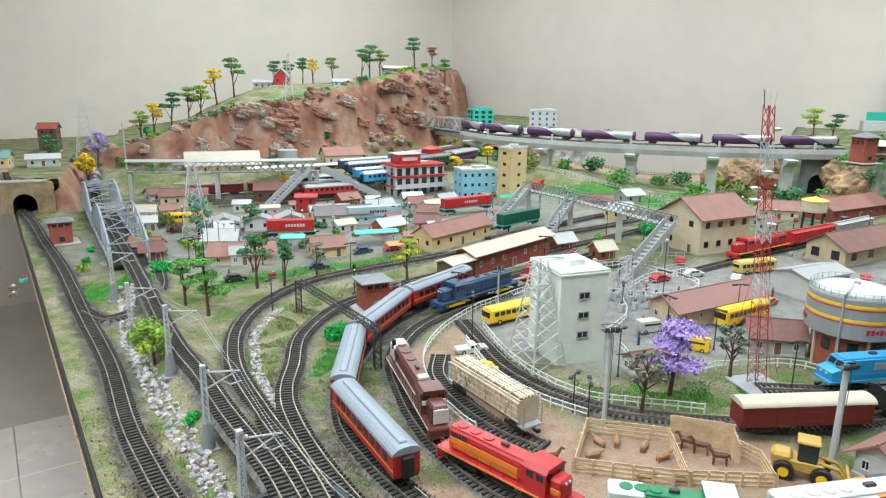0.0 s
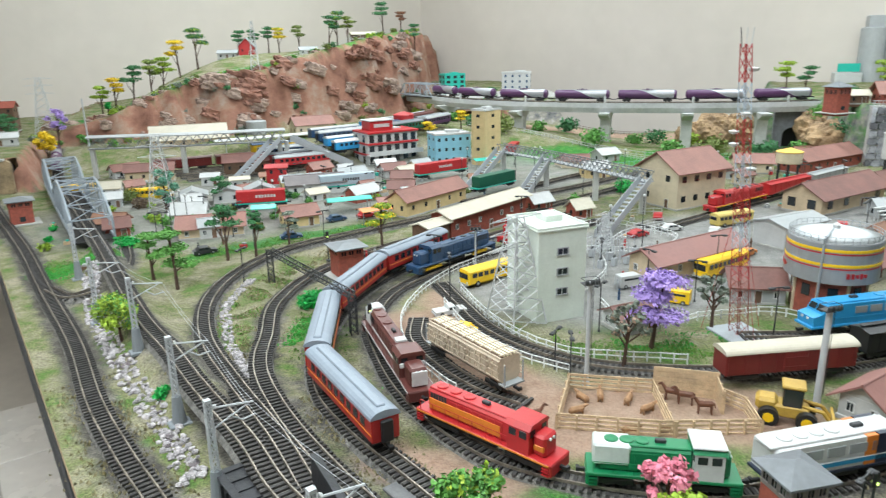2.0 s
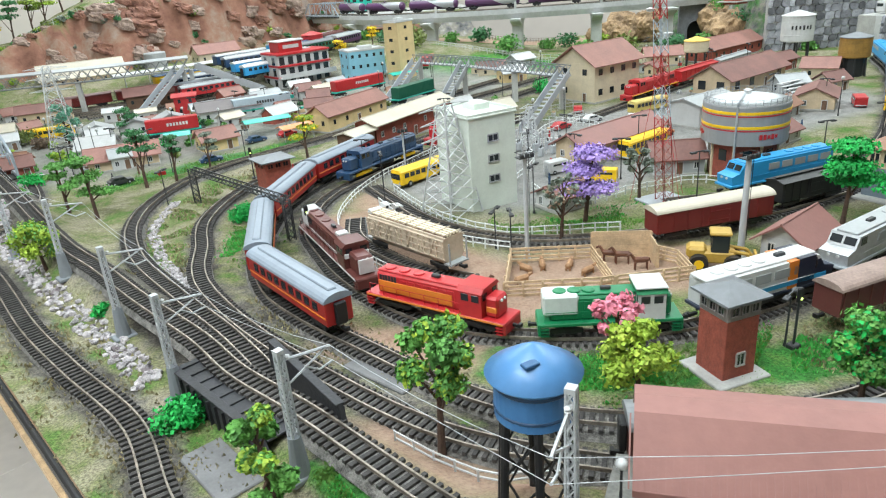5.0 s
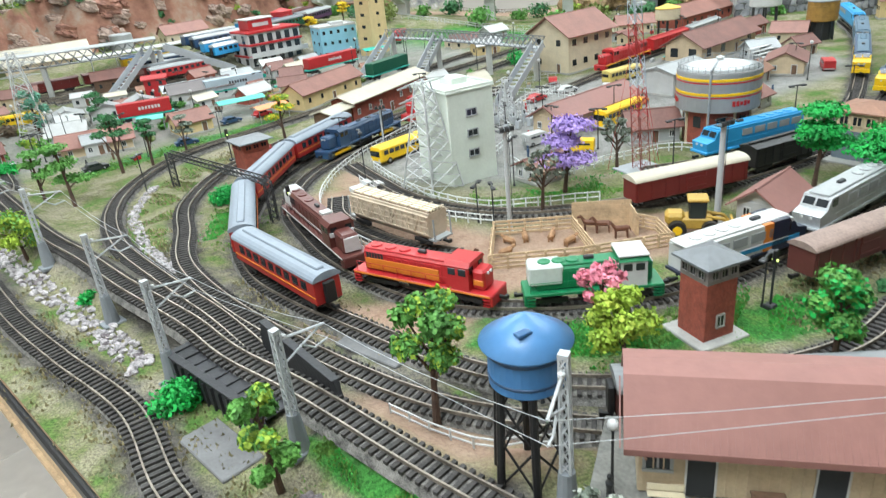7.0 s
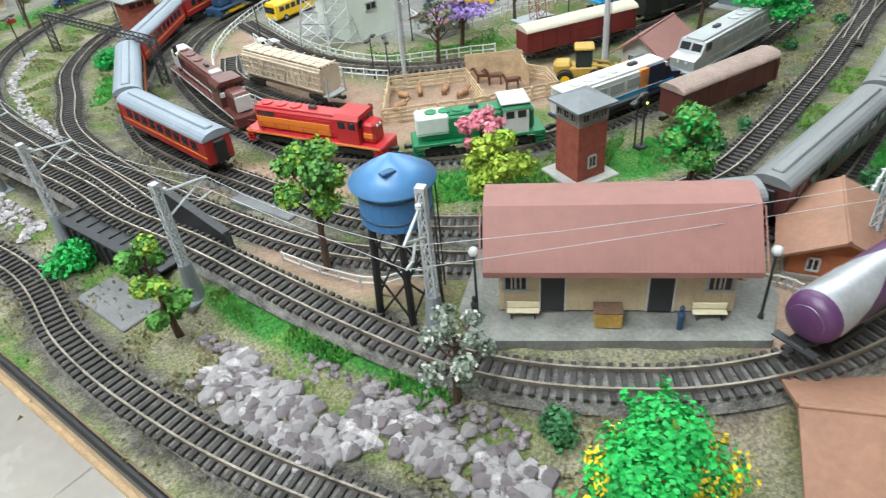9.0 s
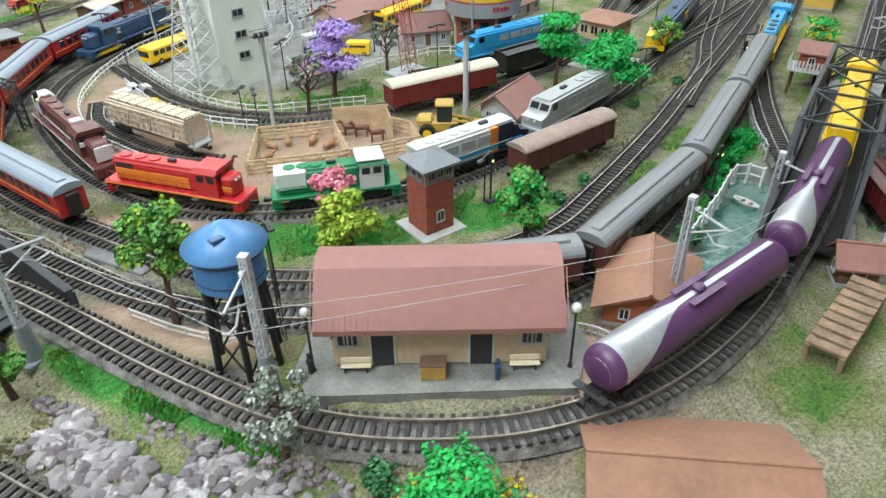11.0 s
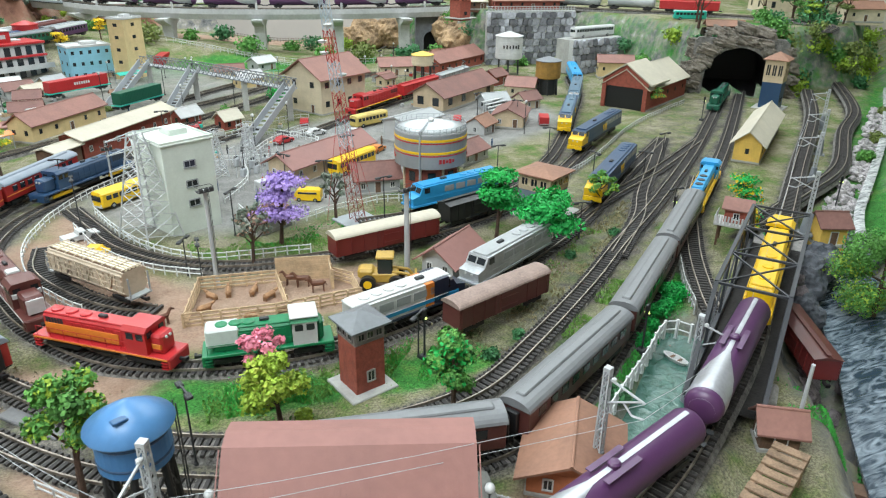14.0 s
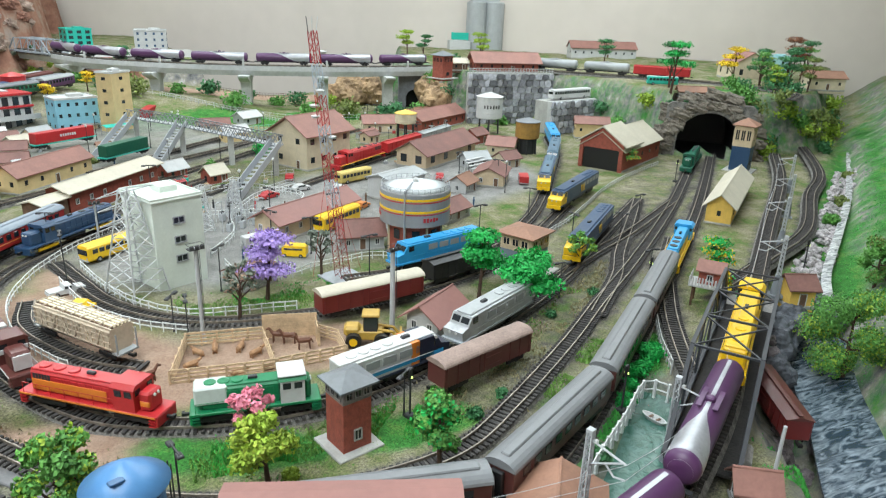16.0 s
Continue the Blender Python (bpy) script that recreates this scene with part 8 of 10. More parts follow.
def water(name, pts, w, z, label, white):
    m = bpy.data.materials.new(name)
    m.use_nodes = True
    n, l = m.node_tree.nodes, m.node_tree.links
    b = n["Principled BSDF"]
    b.inputs["Roughness"].default_value = 0.12
    tc, tx, rp = n.new("ShaderNodeTexCoord"), n.new("ShaderNodeTexNoise"), n.new("ShaderNodeValToRGB")
    mp = n.new("ShaderNodeMapping")
    mp.inputs["Rotation"].default_value[2] = math.radians(-38)
    mp.inputs["Scale"].default_value = (14, 14, 14) if white is False else (5, 20, 12)
    l.new(tc.outputs["Object"], mp.inputs[0])
    l.new(mp.outputs[0], tx.inputs["Vector"])
    tx.inputs["Detail"].default_value = 8
    tx.inputs["Distortion"].default_value = 1.6
    l.new(tx.outputs["Fac"], rp.inputs[0])
    e = rp.color_ramp.elements
    e[0].position, e[1].position = (0.42, 0.70) if white else (0.3, 0.62)
    e[0].color = (0.030, 0.050, 0.072, 1) if white else (0.022, 0.085, 0.06, 1)
    e[1].color = (0.30, 0.36, 0.42, 1) if white else (0.06, 0.15, 0.12, 1)
    if white is None:
        e[0].color, e[1].color = (0.10, 0.11, 0.12, 1), (0.62, 0.64, 0.65, 1)
    l.new(rp.outputs[0], b.inputs["Base Color"])
    bp = n.new("ShaderNodeBump")
    bp.inputs["Strength"].default_value, bp.inputs["Distance"].default_value = 0.6, 0.004
    l.new(tx.outputs["Fac"], bp.inputs["Height"])
    l.new(bp.outputs[0], b.inputs["Normal"])
    path = [p + Vector((0, 0, z)) for p in spline(pts, 0.015)]
    single(name, sweep(MB(), path, [(-w, 0.0), (-w * 0.5, 0.001), (0, 0.0015), (w * 0.5, 0.001), (w, 0.0), (w, -0.004), (-w, -0.004)]), m, label, "water", kind="structure")


water("river_water", [(0.74, 0.10)] + RIVER, 0.044, -0.054, "rippled blue-grey resin river", True)
water("creek_water", CREEK, 0.008, 0.004, "white foaming resin creek", None)
water("pond_water", [(0.63, 0.362)] + POND + [(0.878, 0.545)], 0.036, -0.0165, "still green pond water", False)
# scrub on the town slope, along the cliff foot and among the sheds
rs = random.Random(31)
for x, y, r, lf in [(1.62, 2.66, .05, LEAF), (1.66, 2.60, .045, LEAFL), (1.60, 2.50, .05, LEAFD), (1.58, 2.62, .04, LEAFD), (1.72, 2.27, .03, LEAF), (1.86, 2.22, .035, LEAFL), (1.97, 2.14, .04, LEAF), (2.0, 2.02, .04, LEAFD), (1.98, 1.90, .045, LEAF), (2.0, 1.80, .04, LEAFL), (1.94, 1.72, .04, LEAFD), (2.16, 1.56, .04, LEAF), (2.24, 1.62, .05, LEAFD), (2.30, 1.70, .045, LEAF),
                    (2.42, 1.62, .06, LEAFD), (2.5, 1.70, .06, LEAF), (2.6, 1.78, .06, LEAFO), (2.45, 1.5, .04, LEAFL), (2.25, 1.2, .02, LEAFO), (1.95, 1.02, .025, LEAFO), (1.75, 0.92, .022, LEAF),
                    (1.10, 2.95, .05, LEAFD), (1.0, 2.9, .04, LEAF), (1.22, 2.88, .05, LEAFL), (0.92, 3.05, .035, LEAFD), (0.62, 2.95, .04, LEAF), (1.42, 2.62, .05, LEAFD), (1.50, 2.56, .05, LEAF), (0.35, 3.05, .04, LEAFD), (0.28, 3.25, .04, LEAF)]:
    bush(x, y, r, lf, "loose green scrub on the slope", n=420, size=0.0045)
for k in range(46):
    f = rs.random()
    i = int(f * 7)
    a, b = FOOT[i], FOOT[i + 1]
    q = rs.random()
    x, y = a[0] + (b[0] - a[0]) * q + rs.uniform(-0.04, 0.06), a[1] + (b[1] - a[1]) * q + rs.uniform(-0.10, 0.14)
    bush(x, y, rs.uniform(0.014, 0.030), rs.choice((LEAF, LEAFD, LEAFO, LEAFL, LEAFG)), "low scrub along the cliff", n=160, size=0.004)
for k in range(60):
    x = rs.uniform(-0.75, 0.35)
    y = 2.05 + 0.42 * x + rs.uniform(-0.32, 0.42)
    if min((Vector((x, y, 0)) - Vector((p.x, p.y, 0))).length for kk in TRK for p in TRK[kk][::3]) < 0.035:
        continue
    bush(x, y, rs.uniform(0.010, 0.022), rs.choice((LEAF, LEAFD, LEAFO, LEAFL, LEAFB)), "small shrub among the sheds", n=120, size=0.0035)


# ---------------------------------------------------------------- poles, masts, wires
def lattice_mast(mb, w0, w1, h, bays, r=0.0006, base=0.0):
    """Four corner rails with crossed bracing, tapering upwards."""
    def corner(k, f):
        w = (w0 + (w1 - w0) * f) / 2
        return Vector(((-w, -w), (w, -w), (w, w), (-w, w))[k] + (base + h * f,))
    for k in range(4):
        mb.cyl(corner(k, 0), corner(k, 1), r, n=4)
        for j in range(bays):
            a, b = j / bays, (j + 1) / bays
            mb.cyl(corner(k, a), corner((k + 1) % 4, b), r * 0.6, n=3)
            mb.cyl(corner((k + 1) % 4, a), corner(k, b), r * 0.6, n=3)
    return mb


POLEGREY = paint("pole_grey", (0.42, 0.44, 0.46), 0.5)
BASEGREY = paint("pedestal_grey", (0.20, 0.22, 0.24), 0.6)
WIRE_ENDS = []


def catenary_pole(x, y, rz, h=0.105, z=None, arm=0.042, foot=0.035):
    """A line-side mast: conical foot, lattice post, bracket arm over the track (local +x)."""
    z = height(x, y) if z is None else z
    t = thing("catenary_pole", x, y, z, rz, "grey lattice catenary pole on conical foot", "catenary pole", "catenary poles")
    part("foot", MB().cyl((0, 0, -0.004), (0, 0, foot), 0.0085, 0.0050, n=12).cbox((0, 0, 0.0), (0.024, 0.018, 0.005), 0.001), BASEGREY, t)
    part("post", lattice_mast(MB(), 0.0058, 0.0046, h - foot, 9, 0.0009, foot).box((0, 0, h), (0.006, 0.006, 0.003)), POLEGREY, t)
    ar = part("bracket_arm", MB().tube([(0, 0, h * 0.93), (arm, 0, h * 0.86)], 0.0011, 5).tube([(0, 0, h * 0.72), (arm * 0.9, 0, h * 0.86)], 0.0009, 5).tube([(arm * 0.45, 0, h * 0.80), (arm * 0.72, 0, h * 0.72), (arm * 1.02, 0, h * 0.735)], 0.0009, 5), POLEGREY, t)
    part("insulator", MB().lathe([(0.0008, 0), (0.0022, 0.001), (0.0008, 0.002), (0.0022, 0.003), (0.0008, 0.004)], 8, (0.006, 0, h * 0.915)), WALLWHITE, ar)
    m = pose(x, y, z, 0, 0, rz)
    WIRE_ENDS.append((m @ Vector((arm, 0, h * 0.86)), m @ Vector((arm * 1.02, 0, h * 0.735))))
    return t


for x, y, rz in ((-0.475, 1.345, 35), (-0.335, 1.125, 35), (-0.213, 0.985, 35), (-0.098, 0.815, 35), (-0.010, 0.672, 38), (0.108, 0.528, 38)):
    catenary_pole(x, y, rz)
catenary_pole(0.271, 0.394, 235, 0.125, arm=0.034, foot=0.045)
catenary_pole(0.606, 0.372, 290, 0.115, arm=0.034)
catenary_pole(0.779, 0.440, 300, 0.120, arm=0.036)
catenary_pole(1.235, 0.665, 130, 0.10, arm=0.036, z=0.01)
catenary_pole(1.455, 0.825, 130, 0.10, arm=0.036, z=0.01)
catenary_pole(1.69, 0.985, 130, 0.10, arm=0.036)
catenary_pole(1.90, 1.14, 130, 0.10, arm=0.036)
t = thing("overhead_wire", 0, 0, 0, 0, "thin grey overhead contact wires", "wire", kind="structure")
for k in range(len(WIRE_ENDS) - 1):
    for j in (0, 1):
        a, b = WIRE_ENDS[k][j], WIRE_ENDS[k + 1][j]
        mid = [a + (b - a) * f - Vector((0, 0, (0.006 if j == 0 else 0.001) * 4 * f * (1 - f))) for f in (0, 0.25, 0.5, 0.75, 1)]
        part("wire", MB().tube(mid, 0.00022, 4), POLEGREY, t)


def flood_pole(x, y, h, label="grey pole with floodlights", r=0.0030, top=True, z=None):
    z = height(x, y) if z is None else z
    t = thing("floodlight_pole", x, y, z, random.uniform(-20, 20), label, "pole", "floodlight poles")
    part("post", MB().cyl((0, 0, -0.003), (0, 0, h), r, r * 0.8, n=10).cyl((0, 0, 0), (0, 0, 0.006), r * 1.7, r * 1.2, n=10), POLEGREY, t)
    if top:
        part("platform", MB().box((0, 0, h - 0.002), (0.020, 0.012, 0.001)).tube([(-0.010, -0.006, h + 0.004), (0.010, -0.006, h + 0.004), (0.010, 0.006, h + 0.004), (-0.010, 0.006, h + 0.004), (-0.010, -0.006, h + 0.004)], 0.0004, 4), DARK, t)
        for sx in (-1, 0, 1):
            part("lamp_head", MB().cbox((sx * 0.007, -0.006, h + 0.001), (0.005, 0.004, 0.005), 0.0008), DARK, t)
        part("ladder", MB().tube([(r + 0.001, 0.002, 0.02), (r + 0.001, 0.002, h)], 0.0004, 4).tube([(r + 0.001, -0.002, 0.02), (r + 0.001, -0.002, h)], 0.0004, 4), DARK, t)
    return t


flood_pole(0.377, 0.890, 0.135, "tall grey floodlight pole beside the cattle pen")
flood_pole(0.622, 0.815, 0.125, "thick grey pole with white lantern", r=0.0042)
flood_pole(0.268, 1.375, 0.075, "short grey floodlight pole", r=0.002)
flood_pole(0.805, 0.335, 0.085, "plain grey pole near the table edge", r=0.0022, top=False)
flood_pole(-1.14, 2.78, 0.18, "tall white post beside the main line", top=False)
for x, y, h in ((-0.155, 1.30, 0.065), (-0.42, 1.62, 0.06), (-0.20, 1.55, 0.075), (-0.06, 1.62, 0.06), (0.19, 1.33, 0.075), (0.215, 1.165, 0.085), (0.43, 1.05, 0.075), (0.36, 0.905, 0.06), (0.345, 0.93, 0.055), (0.385, 1.62, 0.08), (0.505, 1.36, 0.05),
                (0.56, 1.25, 0.06), (0.61, 1.16, 0.07), (0.60, 1.42, 0.06), (0.70, 1.30, 0.07), (0.66, 0.998, 0.08), (0.53, 1.50, 0.055), (0.303, 0.540, 0.080), (0.91, 0.81, 0.06), (0.55, 0.615, 0.055), (1.05, 0.965, 0.085), (1.22, 1.02, 0.05), (1.10, 1.18, 0.075), (1.22, 1.50, 0.06), (1.12, 0.83, 0.05), (1.36, 1.12, 0.05), (0.93, 1.10, 0.075), (1.30, 1.95, 0.09), (1.17, 1.62, 0.06)):
    lamp_post(x, y, height(x, y), h, "black double-armed street lamp", globe=False)
for x, y in ((0.44, 2.22), (0.50, 2.16), (0.60, 1.98), (0.46, 1.93), (0.56, 1.52), (0.54, 2.35), (0.80, 2.30), (0.30, 2.40), (-0.44, 1.75), (-0.40, 1.72), (0.66, 1.62), (1.18, 1.40)):
    lamp_post(x, y, height(x, y), 0.075, "grey street lamp with white globe")


def signal(x, y, h=0.055, z=None):
    t = thing("railway_signal", x, y, height(x, y) if z is None else z, 200, "black colour-light railway signal", "signal", "railway signals")
    part("post", MB().cyl((0, 0, -0.002), (0, 0, h), 0.0012, n=8).cbox((0, 0, 0.002), (0.010, 0.010, 0.006), 0.001), DARK, t)
    hd = part("head", MB().cbox((0, 0, h), (0.006, 0.004, 0.015), 0.0012), BLACK, t)
    lens = bpy.data.materials.get("signal_lens")
    if not lens:
        lens = bpy.data.materials.new("signal_lens")
        lens.use_nodes = True
        b = lens.node_tree.nodes["Principled BSDF"]
        b.inputs["Base Color"].default_value = (0.6, 0.9, 0.2, 1)
        b.inputs["Emission Color"].default_value = (0.75, 1.0, 0.25, 1)
        b.inputs["Emission Strength"].default_value = 2.0
    for dy in (-1, 1):
        part("lens", MB().cyl((0, dy * 0.0018, h - 0.003), (0, dy * 0.0026, h - 0.003), 0.0014, n=10), lens, hd, "lit yellow-green lens")


for x, y in ((0.786, 0.520), (1.405, 0.735), (1.065, 0.775), (1.69, 1.335), (0.10, 1.02), (-0.02, 1.42), (0.555, 0.61)):
    signal(x, y)


def pylon(x, y, w, h, label, material, arms=True, rz=20, z=None):
    t = thing("lattice_pylon", x, y, height(x, y) if z is None else z, rz, label, "pylon", "lattice pylons")
    part("tower", lattice_mast(MB(), w, w * 0.22, h, 9, 0.0013), material, t)
    if arms:
        for k, f in enumerate((0.72, 0.86, 0.98)):
            part("cross_arm", MB().tube([(-w * 0.75, 0, h * f), (0, 0, h * f + 0.006), (w * 0.75, 0, h * f), (-w * 0.75, 0, h * f)], 0.0009, 4), material, t)
    return t


SILV = mat("pylon_silver", (0.55, 0.57, 0.58), 0.5, 0.3, 0.1, 40)
pylon(0.312, 1.088, 0.066, 0.165, "silver lattice power pylon before the block", SILV, rz=35)
pylon(-0.53, 1.91, 0.065, 0.20, "pale lattice pylon among the sheds", SILV, rz=10)
pylon(-1.36, 2.90, 0.07, 0.22, "grey lattice power pylon on the terrace", SILV, z=0.10)
pylon(-0.56, 3.12, 0.035, 0.20, "slim lattice mast on the cliff", SILV, arms=False)
pylon(0.455, 1.36, 0.03, 0.09, "small silver substation tower", SILV)
pylon(0.53, 1.44, 0.03, 0.08, "small silver substation tower", SILV)


def radio_mast():
    t = thing("radio_mast", 0.622, 1.022, 0.0, 15, "red and white lattice radio mast with dishes", "radio mast")
    part("base_plate", MB().cbox((0, 0, 0.002), (0.062, 0.062, 0.006), 0.001), STEEL, t)
    top = Vector((-0.085, -0.062, 0.395))
    H = 9
    for k in range(H):
        f0, f1 = k / H, (k + 1) / H
        mb = lattice_mast(MB(), 0.018 - 0.009 * f0, 0.018 - 0.009 * f1, 0.395 / H, 3, 0.0006)
        sh = Matrix.Identity(4)
        off = top * f0
        slope = top / 0.395
        mb.v = [(v[0] + off.x + slope.x * v[2], v[1] + off.y + slope.y * v[2], v[2] + 0.395 * f0 + 0.004) for v in mb.v]
        part("lattice_section", mb, (RED, paint("mast_blue_white", (0.45, 0.52, 0.60)))[k % 2] if k > 1 else paint("mast_rust", (0.28, 0.05, 0.035)), t)
    for k, f in enumerate((0.62, 0.70, 0.80, 0.93, 0.74)):
        c = top * f
        a = k * 2.1
        part("dish", MB().lathe([(0.001, 0), (0.005, 0.001), (0.0065, 0.004), (0.001, 0.0055)], 14, (c.x + 0.012 * math.cos(a), c.y + 0.012 * math.sin(a), 0.395 * f)), WHITE, t)
    for k in range(3):
        part("whip_aerial", MB().cyl(top + Vector((0.006 * (k - 1), 0, 0)), top + Vector((0.009 * (k - 1), 0, 0.022)), 0.0006, n=5), (DARK, WHITE, WHITE)[k], t)
    for k in range(3):
        a = k * 2.09 + 0.3
        part("guy_wire", MB().tube([(0.05 * math.cos(a), 0.05 * math.sin(a), 0.0), tuple(top * 0.55)], 0.0003, 3), RED, t)


radio_mast()


# ---------------------------------------------------------------- fences and pens
def fence(pts, h, label, material, gap=0.014, rails=2, name="fence", post=0.0016, z=None, group="fences"):
    t = thing(name, 0, 0, 0, 0, label, "fence", group)
    path = spline(pts, gap) if len(pts) > 2 else [Vector((*pts[0], 0)) + (Vector((*pts[1], 0)) - Vector((*pts[0], 0))) * k / max(1, int(math.hypot(pts[1][0] - pts[0][0], pts[1][1] - pts[0][1]) / gap)) for k in range(int(math.hypot(pts[1][0] - pts[0][0], pts[1][1] - pts[0][1]) / gap) + 1)]
    g = [Vector((p.x, p.y, (height(p.x, p.y) if z is None else z))) for p in path]
    shared = MB().box((0, 0, h / 2 - 0.001), (post, post, h + 0.003)).mesh("post", material)
    for p in g:
        o = new("post", shared)
        o.parent = t
        o.matrix_basis = Matrix.Translation(p)
    for k in range(rails):
        zz = h * (0.45 + 0.5 * k / max(1, rails - 1))
        part("rail", sweep(MB(), [p + Vector((0, 0, zz)) for p in g], [(-0.0006, -0.0006), (-0.0006, 0.0006), (0.0006, 0.0006), (0.0006, -0.0006)]), material, t)
    return t


FW = paint("fence_white", (0.66, 0.68, 0.68), 0.6)
fence([(0.345, 1.470), (0.25, 1.365), (0.175, 1.240), (0.140, 1.115), (0.150, 1.000), (0.185, 0.915), (0.222, 0.862)], 0.014, "white wire fence along the depot curve", FW, 0.017)
fence([(0.235, 1.235), (0.262, 1.135), (0.30, 1.045), (0.36, 0.975), (0.43, 0.950), (0.52, 0.935)], 0.014, "pale wire fence inside the curved siding", FW, 0.017)
fence([(0.205, 1.165), (0.240, 1.050), (0.300, 0.955), (0.365, 0.915)], 0.014, "pale wire fence outside the curved siding", FW, 0.017)
fence([(0.455, 1.150), (0.47, 1.075), (0.53, 1.055), (0.60, 1.080), (0.70, 1.090), (0.74, 1.065)], 0.014, "grey pipe fence along the street", FW, 0.02)
fence([(0.44, 1.20), (0.50, 1.30), (0.52, 1.42), (0.60, 1.55), (0.72, 1.62)], 0.016, "grey pipe fence round the substation", FW, 0.02)
fence([(0.48, 1.45), (0.62, 1.42), (0.70, 1.52), (0.60, 1.65), (0.50, 1.62)], 0.016, "grey mesh fence of the substation yard", FW, 0.018)
fence([(0.853, 0.514), (0.842, 0.533), (0.822, 0.530), (0.768, 0.494), (0.716, 0.463), (0.652, 0.423), (0.612, 0.398)], 0.022, "white wooden fence along the pond", FW, 0.017, post=0.003, z=-0.003)
fence([(0.180, 0.558), (0.220, 0.515), (0.255, 0.487), (0.30, 0.465)], 0.012, "pale lineside fence beside the water tower", WALLWHITE, 0.02)
fence([(1.08, 1.08), (1.25, 1.19), (1.45, 1.335), (1.62, 1.43), (1.80, 1.51)], 0.012, "white picket fence along the yard", WALLWHITE, 0.016)
fence([(0.33, 3.02), (0.62, 2.80), (0.95, 2.62), (1.25, 2.52)], 0.02, "white post and rail fence below the viaduct", WALLWHITE, 0.03)
fence([(-0.60, 3.28), (-0.48, 3.37), (-0.35, 3.51), (-0.22, 3.70), (-0.12, 3.90), (-0.05, 4.05)], 0.022, "white post and rail fence on the cliff edge", WALLWHITE, 0.03, group="hill fences")
fence([(-1.0, 2.98), (-0.85, 3.00), (-0.70, 3.05), (-0.58, 3.10)], 0.022, "white post and rail fence on the slope", WALLWHITE, 0.03, group="hill fences")
fence([(0.505, 0.405), (0.520, 0.372), (0.530, 0.345)], 0.012, "broken white picket fence beside the halt", WALLWHITE, 0.006)
t = fence([(0.70, 2.32), (0.95, 2.42)], 0.028, "green lattice fence near the mill", paint("fence_green", (0.20, 0.45, 0.36), 0.6), 0.02)
# cattle pen of pale boards
PEN = [(0.322, 0.785), (0.353, 0.881), (0.451, 0.860), (0.519, 0.840), (0.541, 0.812), (0.536, 0.763), (0.428, 0.765)]


def pen_side(a, b, h, solid=False):
    x, y, rz, L = facing(a, b)
    t = thing("pen_fence", x, y, 0, rz, "pale wooden board fence of the cattle pen", "fence", "cattle pen fences")
    n = max(2, int(L / 0.018))
    for k in range(n + 1):
        part("post", MB().box((L * k / n, 0, h / 2 - 0.002), (0.0024, 0.0024, h + 0.005)), WOOD, t)
    m = 6 if solid else 4
    for k in range(m):
        zz = h * (0.10 + 0.88 * k / (m - 1))
        part("board", MB().box((L / 2, -0.0016, zz), (L, 0.0012, h / m * (0.97 if solid else 0.62))), WOOD, t)


for k, (a, b) in enumerate(zip(PEN, PEN[1:] + PEN[:1])):
    pen_side(a, b, 0.034 if k == 2 else 0.018, k == 2)
pen_side((0.451, 0.860), (0.444, 0.765), 0.018)
pen_side((0.519, 0.840), (0.512, 0.805), 0.030, True)


def figurine(x, y, kind, rz, material, z=None):
    """Tiny unpainted-looking figures: a horse shape or an upright peg."""
    z = height(x, y) if z is None else z
    mb = MB()
    if kind == "horse":
        mb.cbox((0, 0, 0.0125), (0.018, 0.0055, 0.007), 0.002).cyl((0.008, 0, 0.014), (0.0125, 0, 0.0205), 0.0022, 0.0015, n=7).cyl((0.0118, 0, 0.0205), (0.0165, 0, 0.0180), 0.0017, 0.0011, n=7)
        mb.cyl((-0.009, 0, 0.0145), (-0.0115, 0, 0.0075), 0.0009, 0.0005, n=5)
        for sx in (-0.0068, 0.0068):
            for sy in (-0.0018, 0.0018):
                mb.cyl((sx, sy, 0.010), (sx * 1.05, sy, -0.0005), 0.0011, 0.0008, n=6)
        o = single("toy_horse", mb, material, "small brown plastic toy horse", "toy animal", "toy animals")
    elif kind == "cow":
        mb.cbox((0, 0, 0.006), (0.020, 0.007, 0.008), 0.0026).cyl((0.009, 0, 0.008), (0.0145, 0, 0.0095), 0.0024, 0.0018, n=7)
        for sx in (-0.0072, 0.0072):
            for sy in (-0.0022, 0.0022):
                mb.cyl((sx, sy, 0.004), (sx, sy, -0.0005), 0.0011, n=6)
        o = single("toy_cow", mb, material, "small brown plastic toy cow", "toy animal", "toy animals")
    else:
        mb.lathe([(0.0022, 0), (0.0020, 0.008), (0.0028, 0.013), (0.0012, 0.0155), (0.0016, 0.0168), (0.0017, 0.0185), (0.0006, 0.0200)], 10)
        o = single("toy_figure", mb, material, "tiny painted plastic peg figure", "toy figure", "toy figures")
    o.matrix_basis = pose(x, y, z, 0, 0, rz)


HORSE = mat("toy_brown", (0.14, 0.055, 0.03), 0.6, 0, 0.2, 80)
TAN2 = mat("toy_tan", (0.36, 0.20, 0.10), 0.6, 0, 0.2, 80)
for x, y, k, rz in ((0.478, 0.828, "horse", 160), (0.492, 0.806, "horse", 170), (0.466, 0.838, "horse", 150), (0.430, 0.815, "cow", 30), (0.415, 0.838, "cow", 60), (0.385, 0.850, "cow", 80), (0.364, 0.848, "cow", 120), (0.350, 0.815, "cow", 20), (0.400, 0.775, "cow", 5), (0.437, 0.772, "cow", 10), (0.300, 0.800, "horse", 20)):
    figurine(x, y, k, rz, HORSE if k == "horse" else TAN2)
